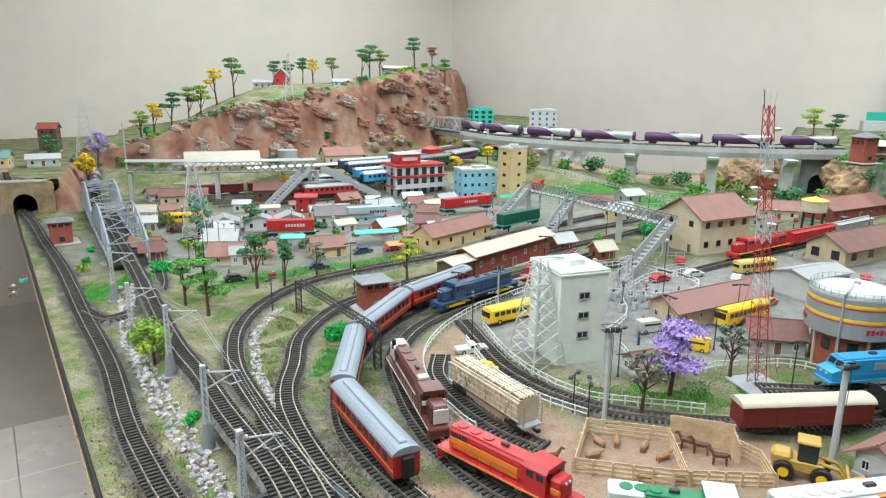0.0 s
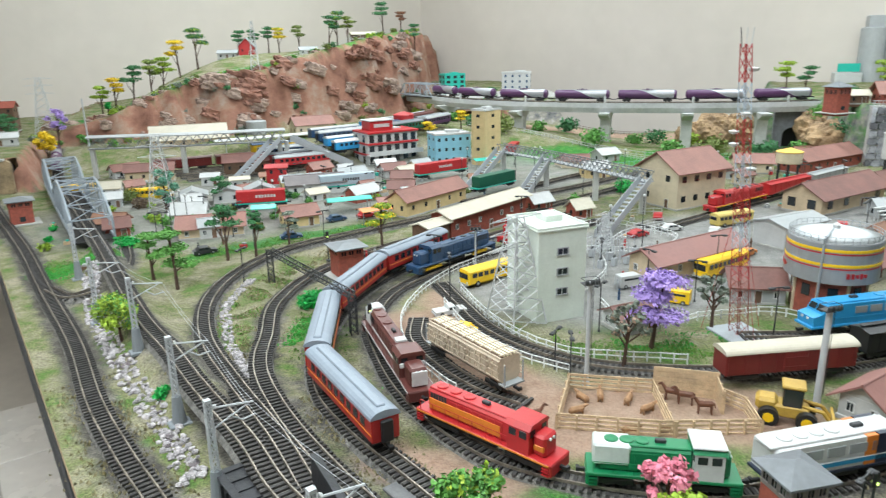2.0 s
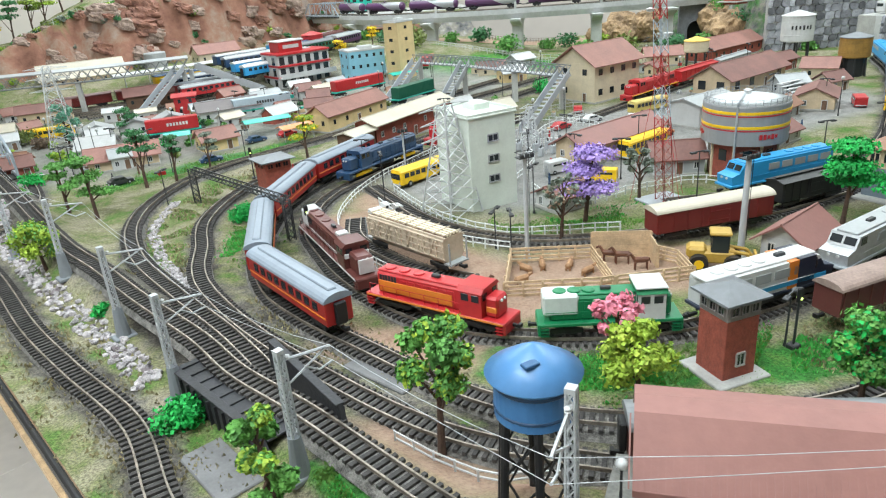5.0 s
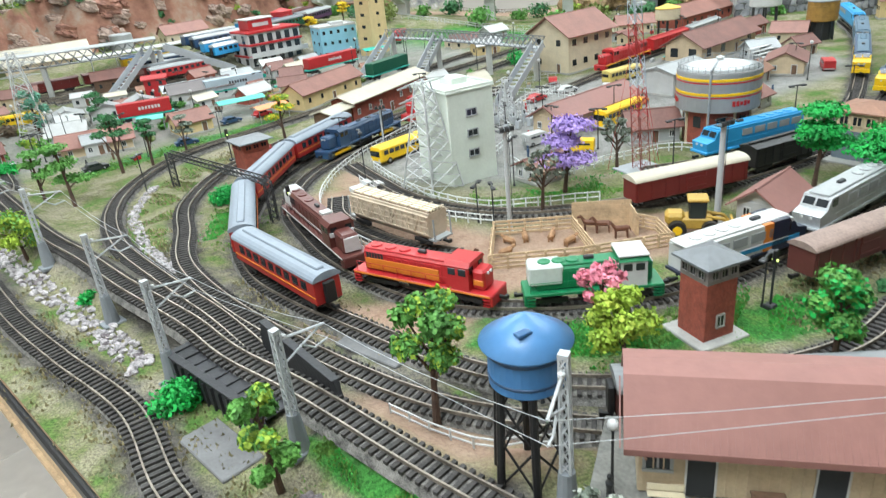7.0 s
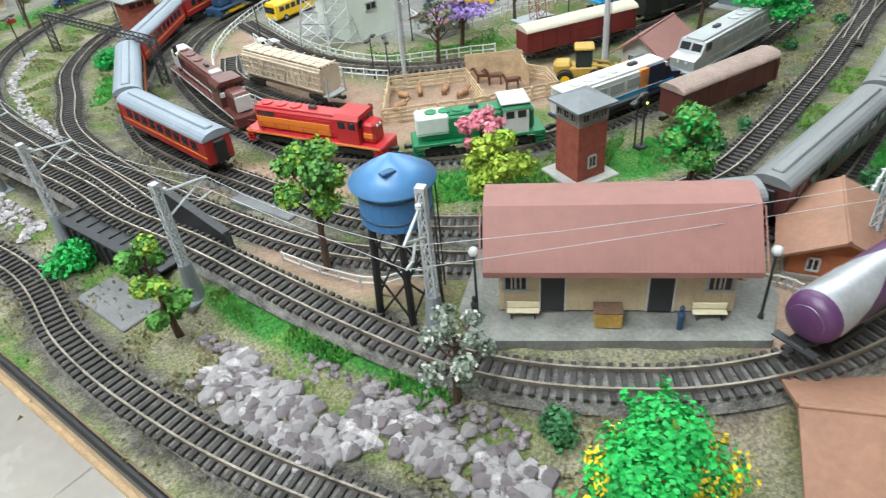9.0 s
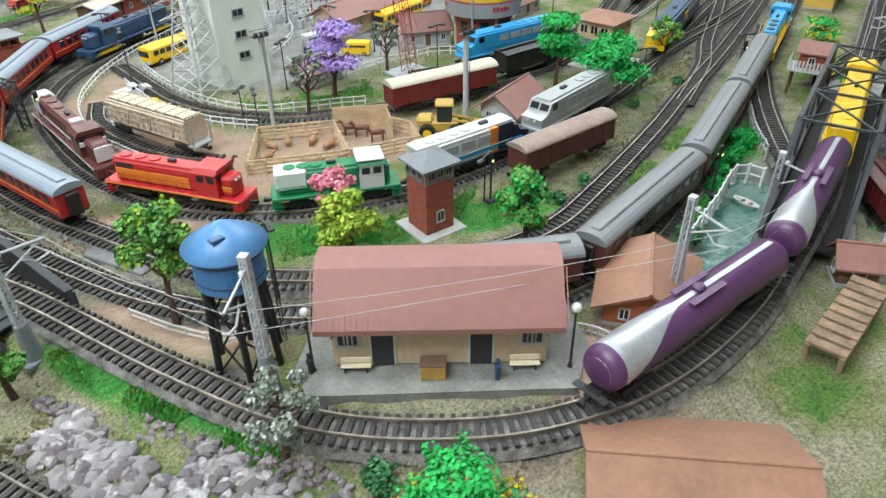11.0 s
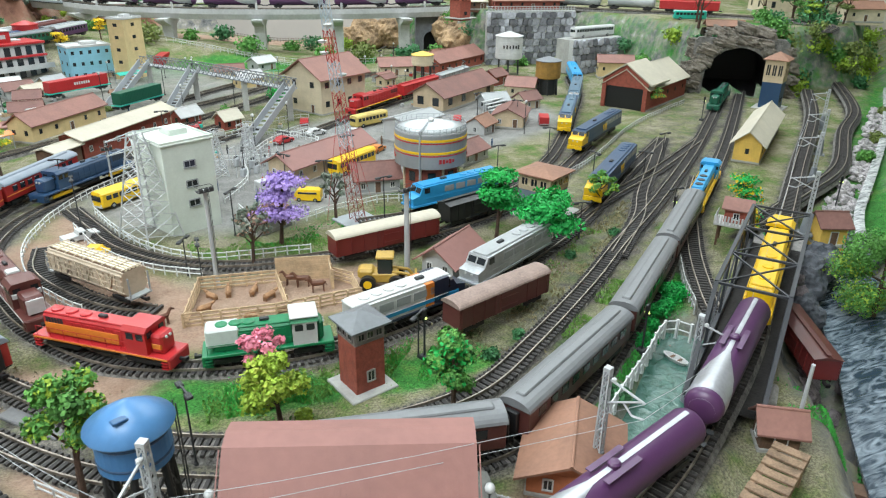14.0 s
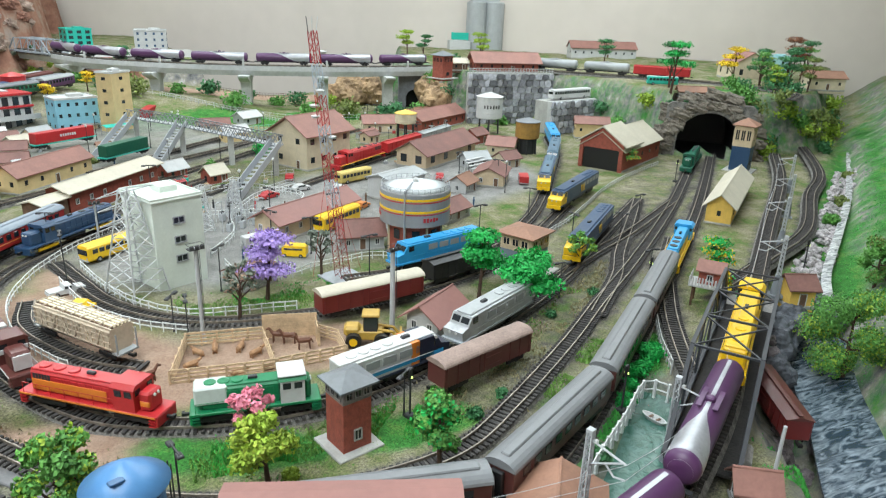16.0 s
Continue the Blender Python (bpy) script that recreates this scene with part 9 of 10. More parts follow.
PEG = [DARK, BLUE, LGREY, RED, WOODD]
for k, (x, y) in enumerate(((0.301, 0.402), (0.422, 0.340), (0.50, 1.22), (0.52, 1.26), (0.545, 1.20), (0.56, 1.31), (0.49, 1.17), (0.61, 1.36), (0.58, 1.47), (0.64, 1.45), (0.50, 1.52), (0.44, 1.28), (0.07, 1.44), (0.055, 1.42), (-0.27, 1.56), (-0.31, 1.52), (0.33, 2.02), (0.40, 2.02), (0.84, 0.53), (0.79, 0.50), (0.95, 1.30), (1.05, 1.33), (0.02, 1.40), (0.76, 1.40), (0.83, 1.45))):
    figurine(x, y, "peg", 0, PEG[k % 5], 0.0265 if k < 2 else None)


# ---------------------------------------------------------------- road vehicles
def wheels(t, L, w, r, xs):
    for x in xs:
        for sy in (-1, 1):
            wl = part("wheel", MB().cyl((x, sy * (w / 2 - 0.0022), r), (x, sy * (w / 2 + 0.0002), r), r, n=14), BLACK, t)
            part("hub", MB().cyl((x, sy * (w / 2), r), (x, sy * (w / 2 + 0.0005), r), r * 0.5, n=10), LGREY, wl)


def bus(x1, y1, x2, y2, label, body, roof=None, z=None, w=0.028, h=0.030):
    x, y, rz, L = along(x1, y1, x2, y2)
    t = thing("bus", x, y, height(x, y) if z is None else z, rz, label, "bus", "model road vehicles")
    b = part("body", MB().cbox((0, 0, 0.004 + h * 0.45), (L, w, h * 0.9), 0.003), body, t)
    part("roof", MB().prism([(w / 2 - 0.001, h * 0.93), (w * 0.34, h * 1.04), (-w * 0.34, h * 1.04), (-w / 2 + 0.001, h * 0.93)], L * 0.985), roof or body, t)
    n = max(4, int(L / 0.013))
    sp = [((-L / 2 + 0.006 + (L - 0.014) * (k + 0.5) / n, sd * w / 2, h * 0.70), ((L - 0.014) / n * 0.78, 0.0010, h * 0.26)) for k in range(n) for sd in (-1, 1)]
    sp += [((L / 2, 0, h * 0.68), (0.0010, w * 0.82, h * 0.32)), ((-L / 2, 0, h * 0.70), (0.0010, w * 0.7, h * 0.24))]
    panes(b, sp)
    wheels(t, L, w, 0.0052, (-L * 0.30, L * 0.32))
    part("bumper", MB().cbox((L / 2 + 0.0006, 0, 0.006), (0.002, w * 0.96, 0.003), 0.0005), LGREY, t)
    for sy in (-1, 1):
        part("headlight", MB().cyl((L / 2, sy * w * 0.36, 0.010), (L / 2 + 0.0008, sy * w * 0.36, 0.010), 0.0018, n=10), WHITE, t)


def car(x, y, rz, label, body, L=0.047, w=0.020, h=0.0155, z=None, van=False, pickup=False):
    t = thing("car" if not (van or pickup) else ("van" if van else "pickup_truck"), x, y, height(x, y) if z is None else z, rz, label, "car", "model road vehicles")
    if van:
        prof = [(-L / 2, 0.003), (L / 2, 0.003), (L / 2, 0.011), (L * 0.38, 0.020), (L * 0.30, 0.0225), (-L * 0.48, 0.0225), (-L / 2, 0.021)]
        win_z, win = 0.0165, [(-0.12, 0.5), (0.22, 0.22)]
    else:
        prof = [(-L / 2, 0.003), (L / 2, 0.003), (L / 2, 0.0085), (L * 0.26, 0.0100), (L * 0.12, h), (-L * (0.06 if pickup else 0.26), h), (-L * (0.10 if pickup else 0.38), 0.0102), (-L / 2, 0.0095)]
        win_z, win = 0.0125, [(0.02, 0.18)] if pickup else [(-0.17, 0.2), (0.05, 0.18)]
    b = part("body", MB().prism(prof, w, Matrix.Rotation(math.pi / 2, 4, "Z") @ Matrix.Diagonal((1, -1, 1, 1))), body, t)
    sp = [((L * cx, sd * w / 2, win_z), (L * cl, 0.0009, 0.0036)) for cx, cl in win for sd in (-1, 1)]
    panes(b, sp)
    part("windscreen", MB().cbox((0, 0, 0), (0.0008, w * 0.82, 0.006), 0.0002, Matrix.Translation((L * (0.345 if van else 0.195), 0, 0.0157 if van else 0.0128)) @ Matrix.Rotation(math.radians(-35 if van else -50), 4, "Y")), GLASS, b)
    wheels(t, L, w, 0.0038, (-L * 0.30, L * 0.31))
    part("bumper", MB().cbox((L / 2 + 0.0004, 0, 0.005), (0.0016, w * 0.95, 0.0022), 0.0004).cbox((-L / 2 - 0.0004, 0, 0.005), (0.0016, w * 0.95, 0.0022), 0.0004), LGREY, t)
    for sy in (-1, 1):
        part("headlight", MB().cyl((L / 2, sy * w * 0.36, 0.0070), (L / 2 + 0.0006, sy * w * 0.36, 0.0070), 0.0014, n=8), WHITE, t)


bus(0.335, 1.318, 0.240, 1.250, "yellow articulated bus with grey lower half", YELLOW)
bus(0.760, 1.330, 0.655, 1.262, "yellow school bus beside the warehouse", YELLOW, h=0.034)
bus(1.80, 2.085, 2.0, 2.12, "white coach below the terrace", WHITE, z=0.119, w=0.03, h=0.036)
bus(2.08, 1.90, 2.17, 1.84, "teal and white bus on the terrace", TEAL, WHITE, z=TOWN_Z)
bus(0.82, 1.62, 0.92, 1.66, "yellow long-nosed trolley bus", mat("dull_yellow", (0.55, 0.42, 0.12), 0.6, 0, 0.15, 40))
car(0.578, 1.160, 150, "small yellow delivery van", YELLOW, van=True, L=0.048)
car(1.285, 1.475, 60, "small red van beside the yard track", RED, van=True, L=0.06, w=0.024, h=0.022)
car(0.213, 1.128, 20, "white pickup truck beside the siding", WHITE, pickup=True, L=0.052)
car(0.228, 1.052, 150, "yellow saloon car beside the hopper", YELLOW)
car(0.525, 1.235, 20, "white van in the town street", WHITE, van=True)
for k, (x, y, rz, m, nm) in enumerate(((0.80, 1.40, 40, ORANGE, "orange"), (0.80, 1.56, 60, WHITE, "white"), (0.63, 1.55, 30, RED, "red"), (0.72, 1.60, 15, WHITE, "white"), (-0.13, 1.60, 20, BLUE, "blue"), (-0.05, 1.75, 30, BLUE, "dark blue"), (0.02, 1.78, 40, RED, "red"), (0.72, 1.70, 70, RED, "red"), (1.09, 1.58, 60, RED, "red"), (-0.29, 1.50, 30, DARK, "black"), (1.95, 1.90, 10, ORANGE, "orange and white"), (0.22, 2.02, 50, DARK, "black"))):
    car(x, y, rz, nm + " model car parked on the street", m)
bus(-0.68, 2.05, -0.57, 2.09, "yellow bus near the arch bridge", YELLOW)
bus(-0.94, 2.14, -0.83, 2.16, "yellow bus by the timber buildings", YELLOW)


def loader(x, y, rz):
    t = thing("wheel_loader", x, y, height(x, y), rz, "yellow wheel loader beside the pen", "wheel loader", "model road vehicles")
    part("chassis", MB().cbox((-0.004, 0, 0.013), (0.040, 0.018, 0.012), 0.002).cbox((-0.018, 0, 0.017), (0.018, 0.018, 0.012), 0.003), mat("loader_yellow", (0.46, 0.29, 0.05), 0.5, 0, 0.15, 50), t)
    cb = part("cab", MB().cbox((0.002, 0, 0.026), (0.016, 0.016, 0.018), 0.001), GLASS, t)
    part("cab_roof", MB().cbox((0.002, 0, 0.0362), (0.019, 0.019, 0.003), 0.001), MATS["loader_yellow"], cb)
    part("lift_arm", MB().tube([(0.008, 0.006, 0.020), (0.026, 0.006, 0.017), (0.034, 0.006, 0.007)], 0.0018, 6).tube([(0.008, -0.006, 0.020), (0.026, -0.006, 0.017), (0.034, -0.006, 0.007)], 0.0018, 6), MATS["loader_yellow"], t)
    part("bucket", MB().prism([(0.034, 0.002), (0.046, 0.001), (0.046, 0.0025), (0.036, 0.005), (0.035, 0.014), (0.033, 0.014)], 0.028, Matrix.Rotation(math.pi / 2, 4, "Z") @ Matrix.Diagonal((1, -1, 1, 1))), MATS["loader_yellow"], t)
    t.matrix_basis = t.matrix_basis @ Matrix.Scale(1.25, 4)
    for sx in (-0.016, 0.014):
        for sy in (-1, 1):
            w = part("wheel", MB().cyl((sx, sy * 0.009, 0.0085), (sx, sy * 0.0155, 0.0085), 0.0085, n=16), BLACK, t)
            part("rim", MB().cyl((sx, sy * 0.0153, 0.0085), (sx, sy * 0.0160, 0.0085), 0.0045, n=12), YELLOW, w)


loader(0.578, 0.792, -25)


def row_boat(x, y, rz, material):
    t = thing("rowing_boat", x, y, -0.016, rz, "small rowing boat on the pond", "boat", "rowing boats")
    n = 12
    out = [(0.017 * math.cos(2 * math.pi * k / n), 0.0065 * math.sin(2 * math.pi * k / n)) for k in range(n)]
    vs = [(a, b, 0.006) for a, b in out] + [(a * 0.75, b * 0.6, 0.0) for a, b in out] + [(a * 0.88, b * 0.82, 0.006) for a, b in out] + [(a * 0.7, b * 0.5, 0.0015) for a, b in out]
    fs = []
    for k in range(n):
        j = (k + 1) % n
        fs += [(k, j, n + j, n + k), (2 * n + k, 3 * n + k, 3 * n + j, 2 * n + j), (k, 2 * n + k, 2 * n + j, j)]
    fs += [tuple(range(n, 2 * n)), tuple(range(3 * n, 4 * n))]
    part("hull", MB().add(vs, fs), material, t)
    for sx in (-0.005, 0.005):
        part("seat", MB().box((sx, 0, 0.0045), (0.003, 0.010, 0.0008)), WOODD, t)


row_boat(0.822, 0.502, 100, WHITE)
row_boat(0.668, 0.388, 110, WOOD)

# ---------------------------------------------------------------- hut on stilts, lineside boxes, river house
def stilt_hut(x, y, rz):
    t = thing("stilt_hut", x, y, 0, rz, "small brick-red hut on stilts with white balcony", "hut")
    for sx in (-1, 1):
        for sy in (-1, 1):
            part("stilt", MB().cyl((sx * 0.018, sy * 0.014, -0.004), (sx * 0.018, sy * 0.014, 0.034), 0.0018, n=8), WOODD, t)
    part("deck", MB().cbox((0, 0, 0.035), (0.050, 0.042, 0.003), 0.0005), WALLWHITE, t)
    part("wall", MB().cbox((0.004, 0.004, 0.047), (0.034, 0.028, 0.021), 0.0006), BRICK, t)
    part("roof", MB().prism([(-0.016, 0.058), (0.004, 0.071), (0.024, 0.058), (0.024, 0.060), (0.004, 0.0735), (-0.016, 0.060)], 0.044, Matrix.Translation((0.004, 0, 0))), ROOFTILE, t)
    for k in range(11):
        part("paling", MB().box((-0.024 + 0.0048 * k, -0.0205, 0.043), (0.0026, 0.001, 0.013)), WALLWHITE, t)
    for k in range(8):
        part("paling", MB().box((-0.0245, -0.018 + 0.0048 * k, 0.043), (0.001, 0.0026, 0.013)), WALLWHITE, t)
    window(t, 0.004, -0.010, 0.048, 0.008, 0.010, 0)


stilt_hut(1.115, 0.702, -55)
gable_house((1.232, 0.635), (1.268, 0.617), 0.042, 0.034, 0.014, WALLYELLOW, ROOFBROWN, "small yellow trackside hut with brown roof", cols=1, side_cols=0, z=0.0)
gable_house((0.766, 0.340), (0.793, 0.320), 0.027, 0.026, 0.012, WOODD, ROOFTILE, "small timber hut with red roof", cols=1, side_cols=1, z=0.0)
boxcar(1.035, 0.53, 0.965, 0.415, "old red wagon body standing in the ravine", WINE, BROWN, z=-0.050, arched=False)
gable_house((2.00, 1.66), (2.09, 1.60), 0.05, 0.02, 0.012, WOODD, ROOFRUST, "rust-roofed shelter over the tunnel", z=TOWN_Z - 0.012, cols=2)

# ---------------------------------------------------------------- goods yard at the back
for off in range(4):
    dx, dy = 0.035 * off, -0.042 * off
    TRK["yard%d" % off] = track([(-0.72 + dx, 2.46 + dy), (-0.40 + dx, 2.60 + dy), (-0.12 + dx, 2.80 + dy), (0.06 + dx, 3.02 + dy), (0.20 + dx, 3.30 + dy)], 0.0)
yc = [(WINE, ROOFGREY), (BLUE, LGREY), (RED, GREY), (PURPLE, LGREY), (SKYBLUE, WHITE), (DKGREEN, ROOFGREY), (YELLOW, BLUE), (BROWN, BROWN)]
cn = ["dark red", "blue", "red", "purple", "light blue", "dark green", "yellow", "brown"]
rnd = random.Random(4)
for off in range(4):
    zz = 0.004
    for k, a in enumerate(train_on(TRK["yard%d" % off], 0.14 + 0.035 * off, 3.18 - 0.042 * off, [0.20, 0.19, 0.20, 0.19], 0.012)):
        c = rnd.randrange(8)
        zg = max(height(a[0], a[1]), height(a[2], a[3])) + 0.002
        (coach if off % 2 else boxcar)(a[0], a[1], a[2], a[3], cn[c] + " vehicle standing in the back yard", yc[c][0], yc[c][1], z=zg)


def container_wagon(x1, y1, x2, y2, label, box, z=0.0, flat=None, sign=None):
    x, y, rz, L = along(x1, y1, x2, y2)
    t = thing("container_wagon", x, y, z + RAIL, rz, label, "wagon", "container wagons")
    bogies(t, L, 0.13, 2)
    couplers(t, L)
    part("flat_deck", MB().cbox((0, 0, 0.0125), (L, 0.030, 0.003), 0.0005), flat or TEAL, t)
    b = part("container", MB().cbox((0, 0, 0.0300), (L * 0.93, 0.029, 0.030), 0.0006), box, t)
    n = int(L / 0.006)
    for sd in (-1, 1):
        mb = MB()
        for k in range(n):
            mb.box((-L * 0.45 + L * 0.9 * k / (n - 1), sd * 0.0147, 0.030), (0.0026, 0.0007, 0.026))
        part("corrugation", mb, box, b, kind="stuff")
        if sign:
            mb = MB()
            for k in range(7):
                mb.box((-L * 0.08 + 0.0075 * k, sd * 0.0152, 0.031), (0.0050, 0.0006, 0.0075))
            part("company_sign", mb, sign, b, "company sign drawn as bars")


container_wagon(-0.148, 2.075, 0.015, 2.135, "pale blue-grey freight container on a flat wagon", mat("container_grey", (0.38, 0.46, 0.52), 0.5, 0, 0.08, 20), sign=DARK)
container_wagon(0.130, 2.235, 0.292, 2.355, "red freight container on a flat wagon", RED, sign=WHITE)
container_wagon(-0.33, 1.875, -0.20, 1.905, "red freight container among the sheds", RED, sign=WHITE)
container_wagon(0.30, 2.00, 0.42, 2.12, "dark green flat wagon with container", DKGREEN)
container_wagon(0.46, 2.62, 0.50, 2.74, "red tank container on a green flat wagon", RED, flat=GREEN)
TRK["mill"] = track([(0.70, 1.60), (0.85, 1.715), (1.03, 1.845), (1.21, 1.965), (1.40, 2.10), (1.60, 2.2)], 0.0)
hood_loco(1.03, 1.845, 0.845, 1.712, "red and yellow diesel locomotive before the mill", RED, trim_mat=RED, stripe=YELLOW, hw=0.025)
boxcar(1.04, 1.852, 1.205, 1.962, "red box wagon behind the mill", RED, RED, arched=False)
boxcar(1.215, 1.968, 1.375, 2.082, "grey covered wagon behind the mill", GREY, LGREY, arched=False)
boxcar(2.185, 2.087, 2.315, 1.92, "red box wagon on the terrace line", RED, RED, z=TOWN_Z, arched=False)
for k in range(2):
    tank_wagon(1.925 + 0.130 * k, 2.39 - 0.155 * k, 2.045 + 0.130 * k, 2.245 - 0.155 * k, "grey tank wagon on the terrace line", GREY, LGREY, z=TOWN_Z)
track([(1.72, 2.66), (1.94, 2.37), (2.08, 2.20), (2.20, 2.07), (2.335, 1.89), (2.42, 1.66), (2.36, 1.50), (2.2, 1.40)], TOWN_Z + 0.002)
hood_loco(1.955, 1.512, 1.765, 1.373, "dark green diesel locomotive leaving the tunnel", DKGREEN, trim_mat=DKGREEN, cab=DKGREEN, axles=2)


# ---------------------------------------------------------------- more of the busy town
def timber_trestle(x1, y1, x2, y2):
    x, y, rz, L = facing((x1, y1), (x2, y2))
    t = thing("timber_trestle", x, y, 0, rz, "pale wooden stepped coal chute", "trestle")
    WOODM = mat("weathered_wood", (0.27, 0.18, 0.115), 0.8, 0, 0.3, 60, 0.3, 300)
    for sy in (-1, 1):
        part("side_beam", MB().box((L / 2, sy * 0.013, 0.016), (L, 0.004, 0.006)), WOODM, t)
    for k in range(9):
        part("board", MB().box((L * (k + 0.5) / 9, 0, 0.020), (L / 13, 0.030, 0.002)), WOODM, t)
    for k in range(4):
        for sy in (-1, 1):
            part("post", MB().box((L * (k + 0.3) / 4, sy * 0.013, 0.005), (0.004, 0.004, 0.026)), WOODM, t)


timber_trestle(0.665, 0.268, 0.775, 0.315)
# long white canopies of the back station
for p1, p2, z, lb in (((-0.62, 2.66), (-0.05, 3.00), 0.085, "long white platform canopy on thin posts"), ((-0.35, 2.56), (0.10, 2.92), 0.06, "long pale platform canopy")):
    x, y, rz, L = facing(p1, p2)
    t = thing("platform_canopy", x, y, 0, rz, lb, "canopy", "platform canopies")
    part("roof", MB().prism([(-0.022, z), (0, z + 0.006), (0.022, z), (0.022, z + 0.002), (0, z + 0.008), (-0.022, z + 0.002)], L, Matrix.Translation((L / 2, 0, 0))), WALLWHITE, t)
    for k in range(8):
        part("post", MB().cyl((L * (k + 0.5) / 8, 0, -0.01), (L * (k + 0.5) / 8, 0, z + 0.004), 0.0018, n=6), LGREY, t)
    part("platform", MB().cbox((L / 2, 0, 0.012), (L, 0.05, 0.016), 0.001), CONC, t)
rnd = random.Random(21)
wallset = [WALLWHITE, WALLCREAM, WALLOCHRE, BRICK, WALLTAN, LGREY]
roofset = [ROOFTILE, ROOFBROWN, LGREY, ROOFRUST, WALLWHITE, ROOFCREAM]
for k, (x, y, w, d, h) in enumerate(((-0.62, 1.70, .07, .05, .025), (-0.55, 1.62, .05, .05, .03), (-0.02, 1.93, .08, .05, .03), (0.06, 2.02, .07, .05, .028), (-0.10, 2.24, .09, .05, .032), (-0.20, 2.32, .07, .05, .035), (0.06, 2.17, .06, .05, .03),
                                     (0.53, 1.72, .05, .04, .03), (0.44, 1.80, .06, .04, .025), (0.66, 2.22, .08, .05, .035), (0.95, 2.25, .10, .06, .035), (1.05, 2.40, .09, .06, .03), (0.87, 1.33, .05, .04, .025), (1.08, 1.42, .06, .05, .028),
                                     (1.22, 1.66, .07, .05, .028), (1.32, 1.62, .06, .05, .03), (1.42, 1.96, .07, .05, .035), (0.62, 2.42, .09, .06, .03), (0.78, 2.52, .08, .06, .03), (-0.88, 2.40, .09, .05, .03))):
    a = rnd.uniform(-10, 45)
    c, s = math.cos(math.radians(a)), math.sin(math.radians(a))
    i, j = rnd.randrange(6), rnd.randrange(6)
    gable_house((x, y), (x + w * c, y + w * s), d, h, 0.016, wallset[i], roofset[j], ("white", "cream", "ochre", "brick", "tan", "grey")[i] + " model cottage with " + ("tiled", "brown", "grey", "rust-red", "white", "pale")[j] + " roof", cols=2, side_cols=1, group="town cottages", z=height(x + w * c / 2, y + d / 2) - 0.003)
# red bridge-like green truss and awnings in the town
for p1, p2, m, lb in (((0.33, 2.42), (0.42, 2.46), TEAL, "teal market awning"), ((-0.08, 1.82), (0.03, 1.86), TEAL, "teal scrap yard canopy"), ((0.02, 1.70), (0.09, 1.74), ORANGE, "orange market awning"), ((-0.26, 1.76), (-0.20, 1.77), TEAL, "green sign canopy")):
    x, y, rz, L = facing(p1, p2)
    t = thing("awning", x, y, 0, rz, lb + " on four thin posts", "awning", "awnings")
    part("cloth", MB().prism([(0, 0.030), (0.022, 0.036), (0.044, 0.030), (0.044, 0.0312), (0.022, 0.0374), (0, 0.0312)], L, Matrix.Translation((L / 2, 0, 0))), m, t)
    for sx in (0.04, 0.96):
        for yy in (0.003, 0.041):
            part("post", MB().cyl((L * sx, yy, -0.003), (L * sx, yy, 0.031), 0.0010, n=6), GREY, t)
# substation clutter: transformers and bus bars
for k in range(9):
    x, y = 0.50 + 0.028 * (k % 5), 1.34 + 0.05 * (k // 5) + 0.012 * (k % 3)
    t = thing("transformer", x, y, 0, rnd.uniform(0, 90), "grey substation transformer with insulators", "transformer", "substation gear")
    part("body", MB().cbox((0, 0, 0.008), (0.012, 0.009, 0.016), 0.001), POLEGREY, t)
    for sx in (-0.003, 0.003):
        part("insulator", MB().lathe([(0.001, 0), (0.0018, 0.001), (0.0008, 0.002), (0.0018, 0.003), (0.0008, 0.005)], 8, (sx, 0, 0.016)), DARK, t)
    part("gantry", MB().tube([(-0.012, 0.008, 0), (-0.012, 0.008, 0.038), (0.012, 0.008, 0.038), (0.012, 0.008, 0)], 0.0008, 4), POLEGREY, t)
# dark signal gantry over the loops
t = thing("signal_gantry", 0, 0, 0, 0, "dark lattice signal gantry across the loops", "gantry")
part("post", lattice_mast(MB(), 0.010, 0.010, 0.062, 6, 0.0010), DARK, t).matrix_basis = pose(0.071, 1.058, 0, 0, 0, 20)
part("post", lattice_mast(MB(), 0.010, 0.010, 0.062, 6, 0.0010), DARK, t).matrix_basis = pose(-0.105, 1.30, 0, 0, 0, 20)
part("beam", lattice_girder(MB(), (0.071, 1.058, 0.056), (-0.105, 1.30, 0.056), 0.008, 0.0010, 0.012).v and lattice_girder(lattice_girder(MB(), (0.071, 1.053, 0.056), (-0.105, 1.295, 0.056), 0.008, 0.0010, 0.012), (0.076, 1.063, 0.056), (-0.100, 1.305, 0.056), 0.008, 0.0010, 0.012), DARK, t)
# grey road crossings between the loops
for a, b, w in (((0.146, 0.690), (0.198, 0.628), 0.016), ((0.022, 0.590), (0.064, 0.528), 0.036)):
    x, y, rz, L = facing(a, b)
    ob = single("level_crossing", MB().cbox((L / 2, 0, 0.0012), (L, w, 0.004), 0.001), mat("road_grey", (0.15, 0.15, 0.152), 0.85, 0, 0.15, 40, 0.2, 250), "grey concrete slab at the level crossing", "crossing", kind="structure")
    ob.matrix_basis = pose(x, y, 0, 0, 0, rz)
# white railings round the square before the mill
fence([(0.645, 1.730), (0.700, 1.745), (0.755, 1.742)], 0.016, "low white railing at the square", WALLWHITE, 0.02)
fence([(0.645, 1.620), (0.690, 1.648), (0.718, 1.652)], 0.014, "low white railing round the tree bed", WALLWHITE, 0.02)
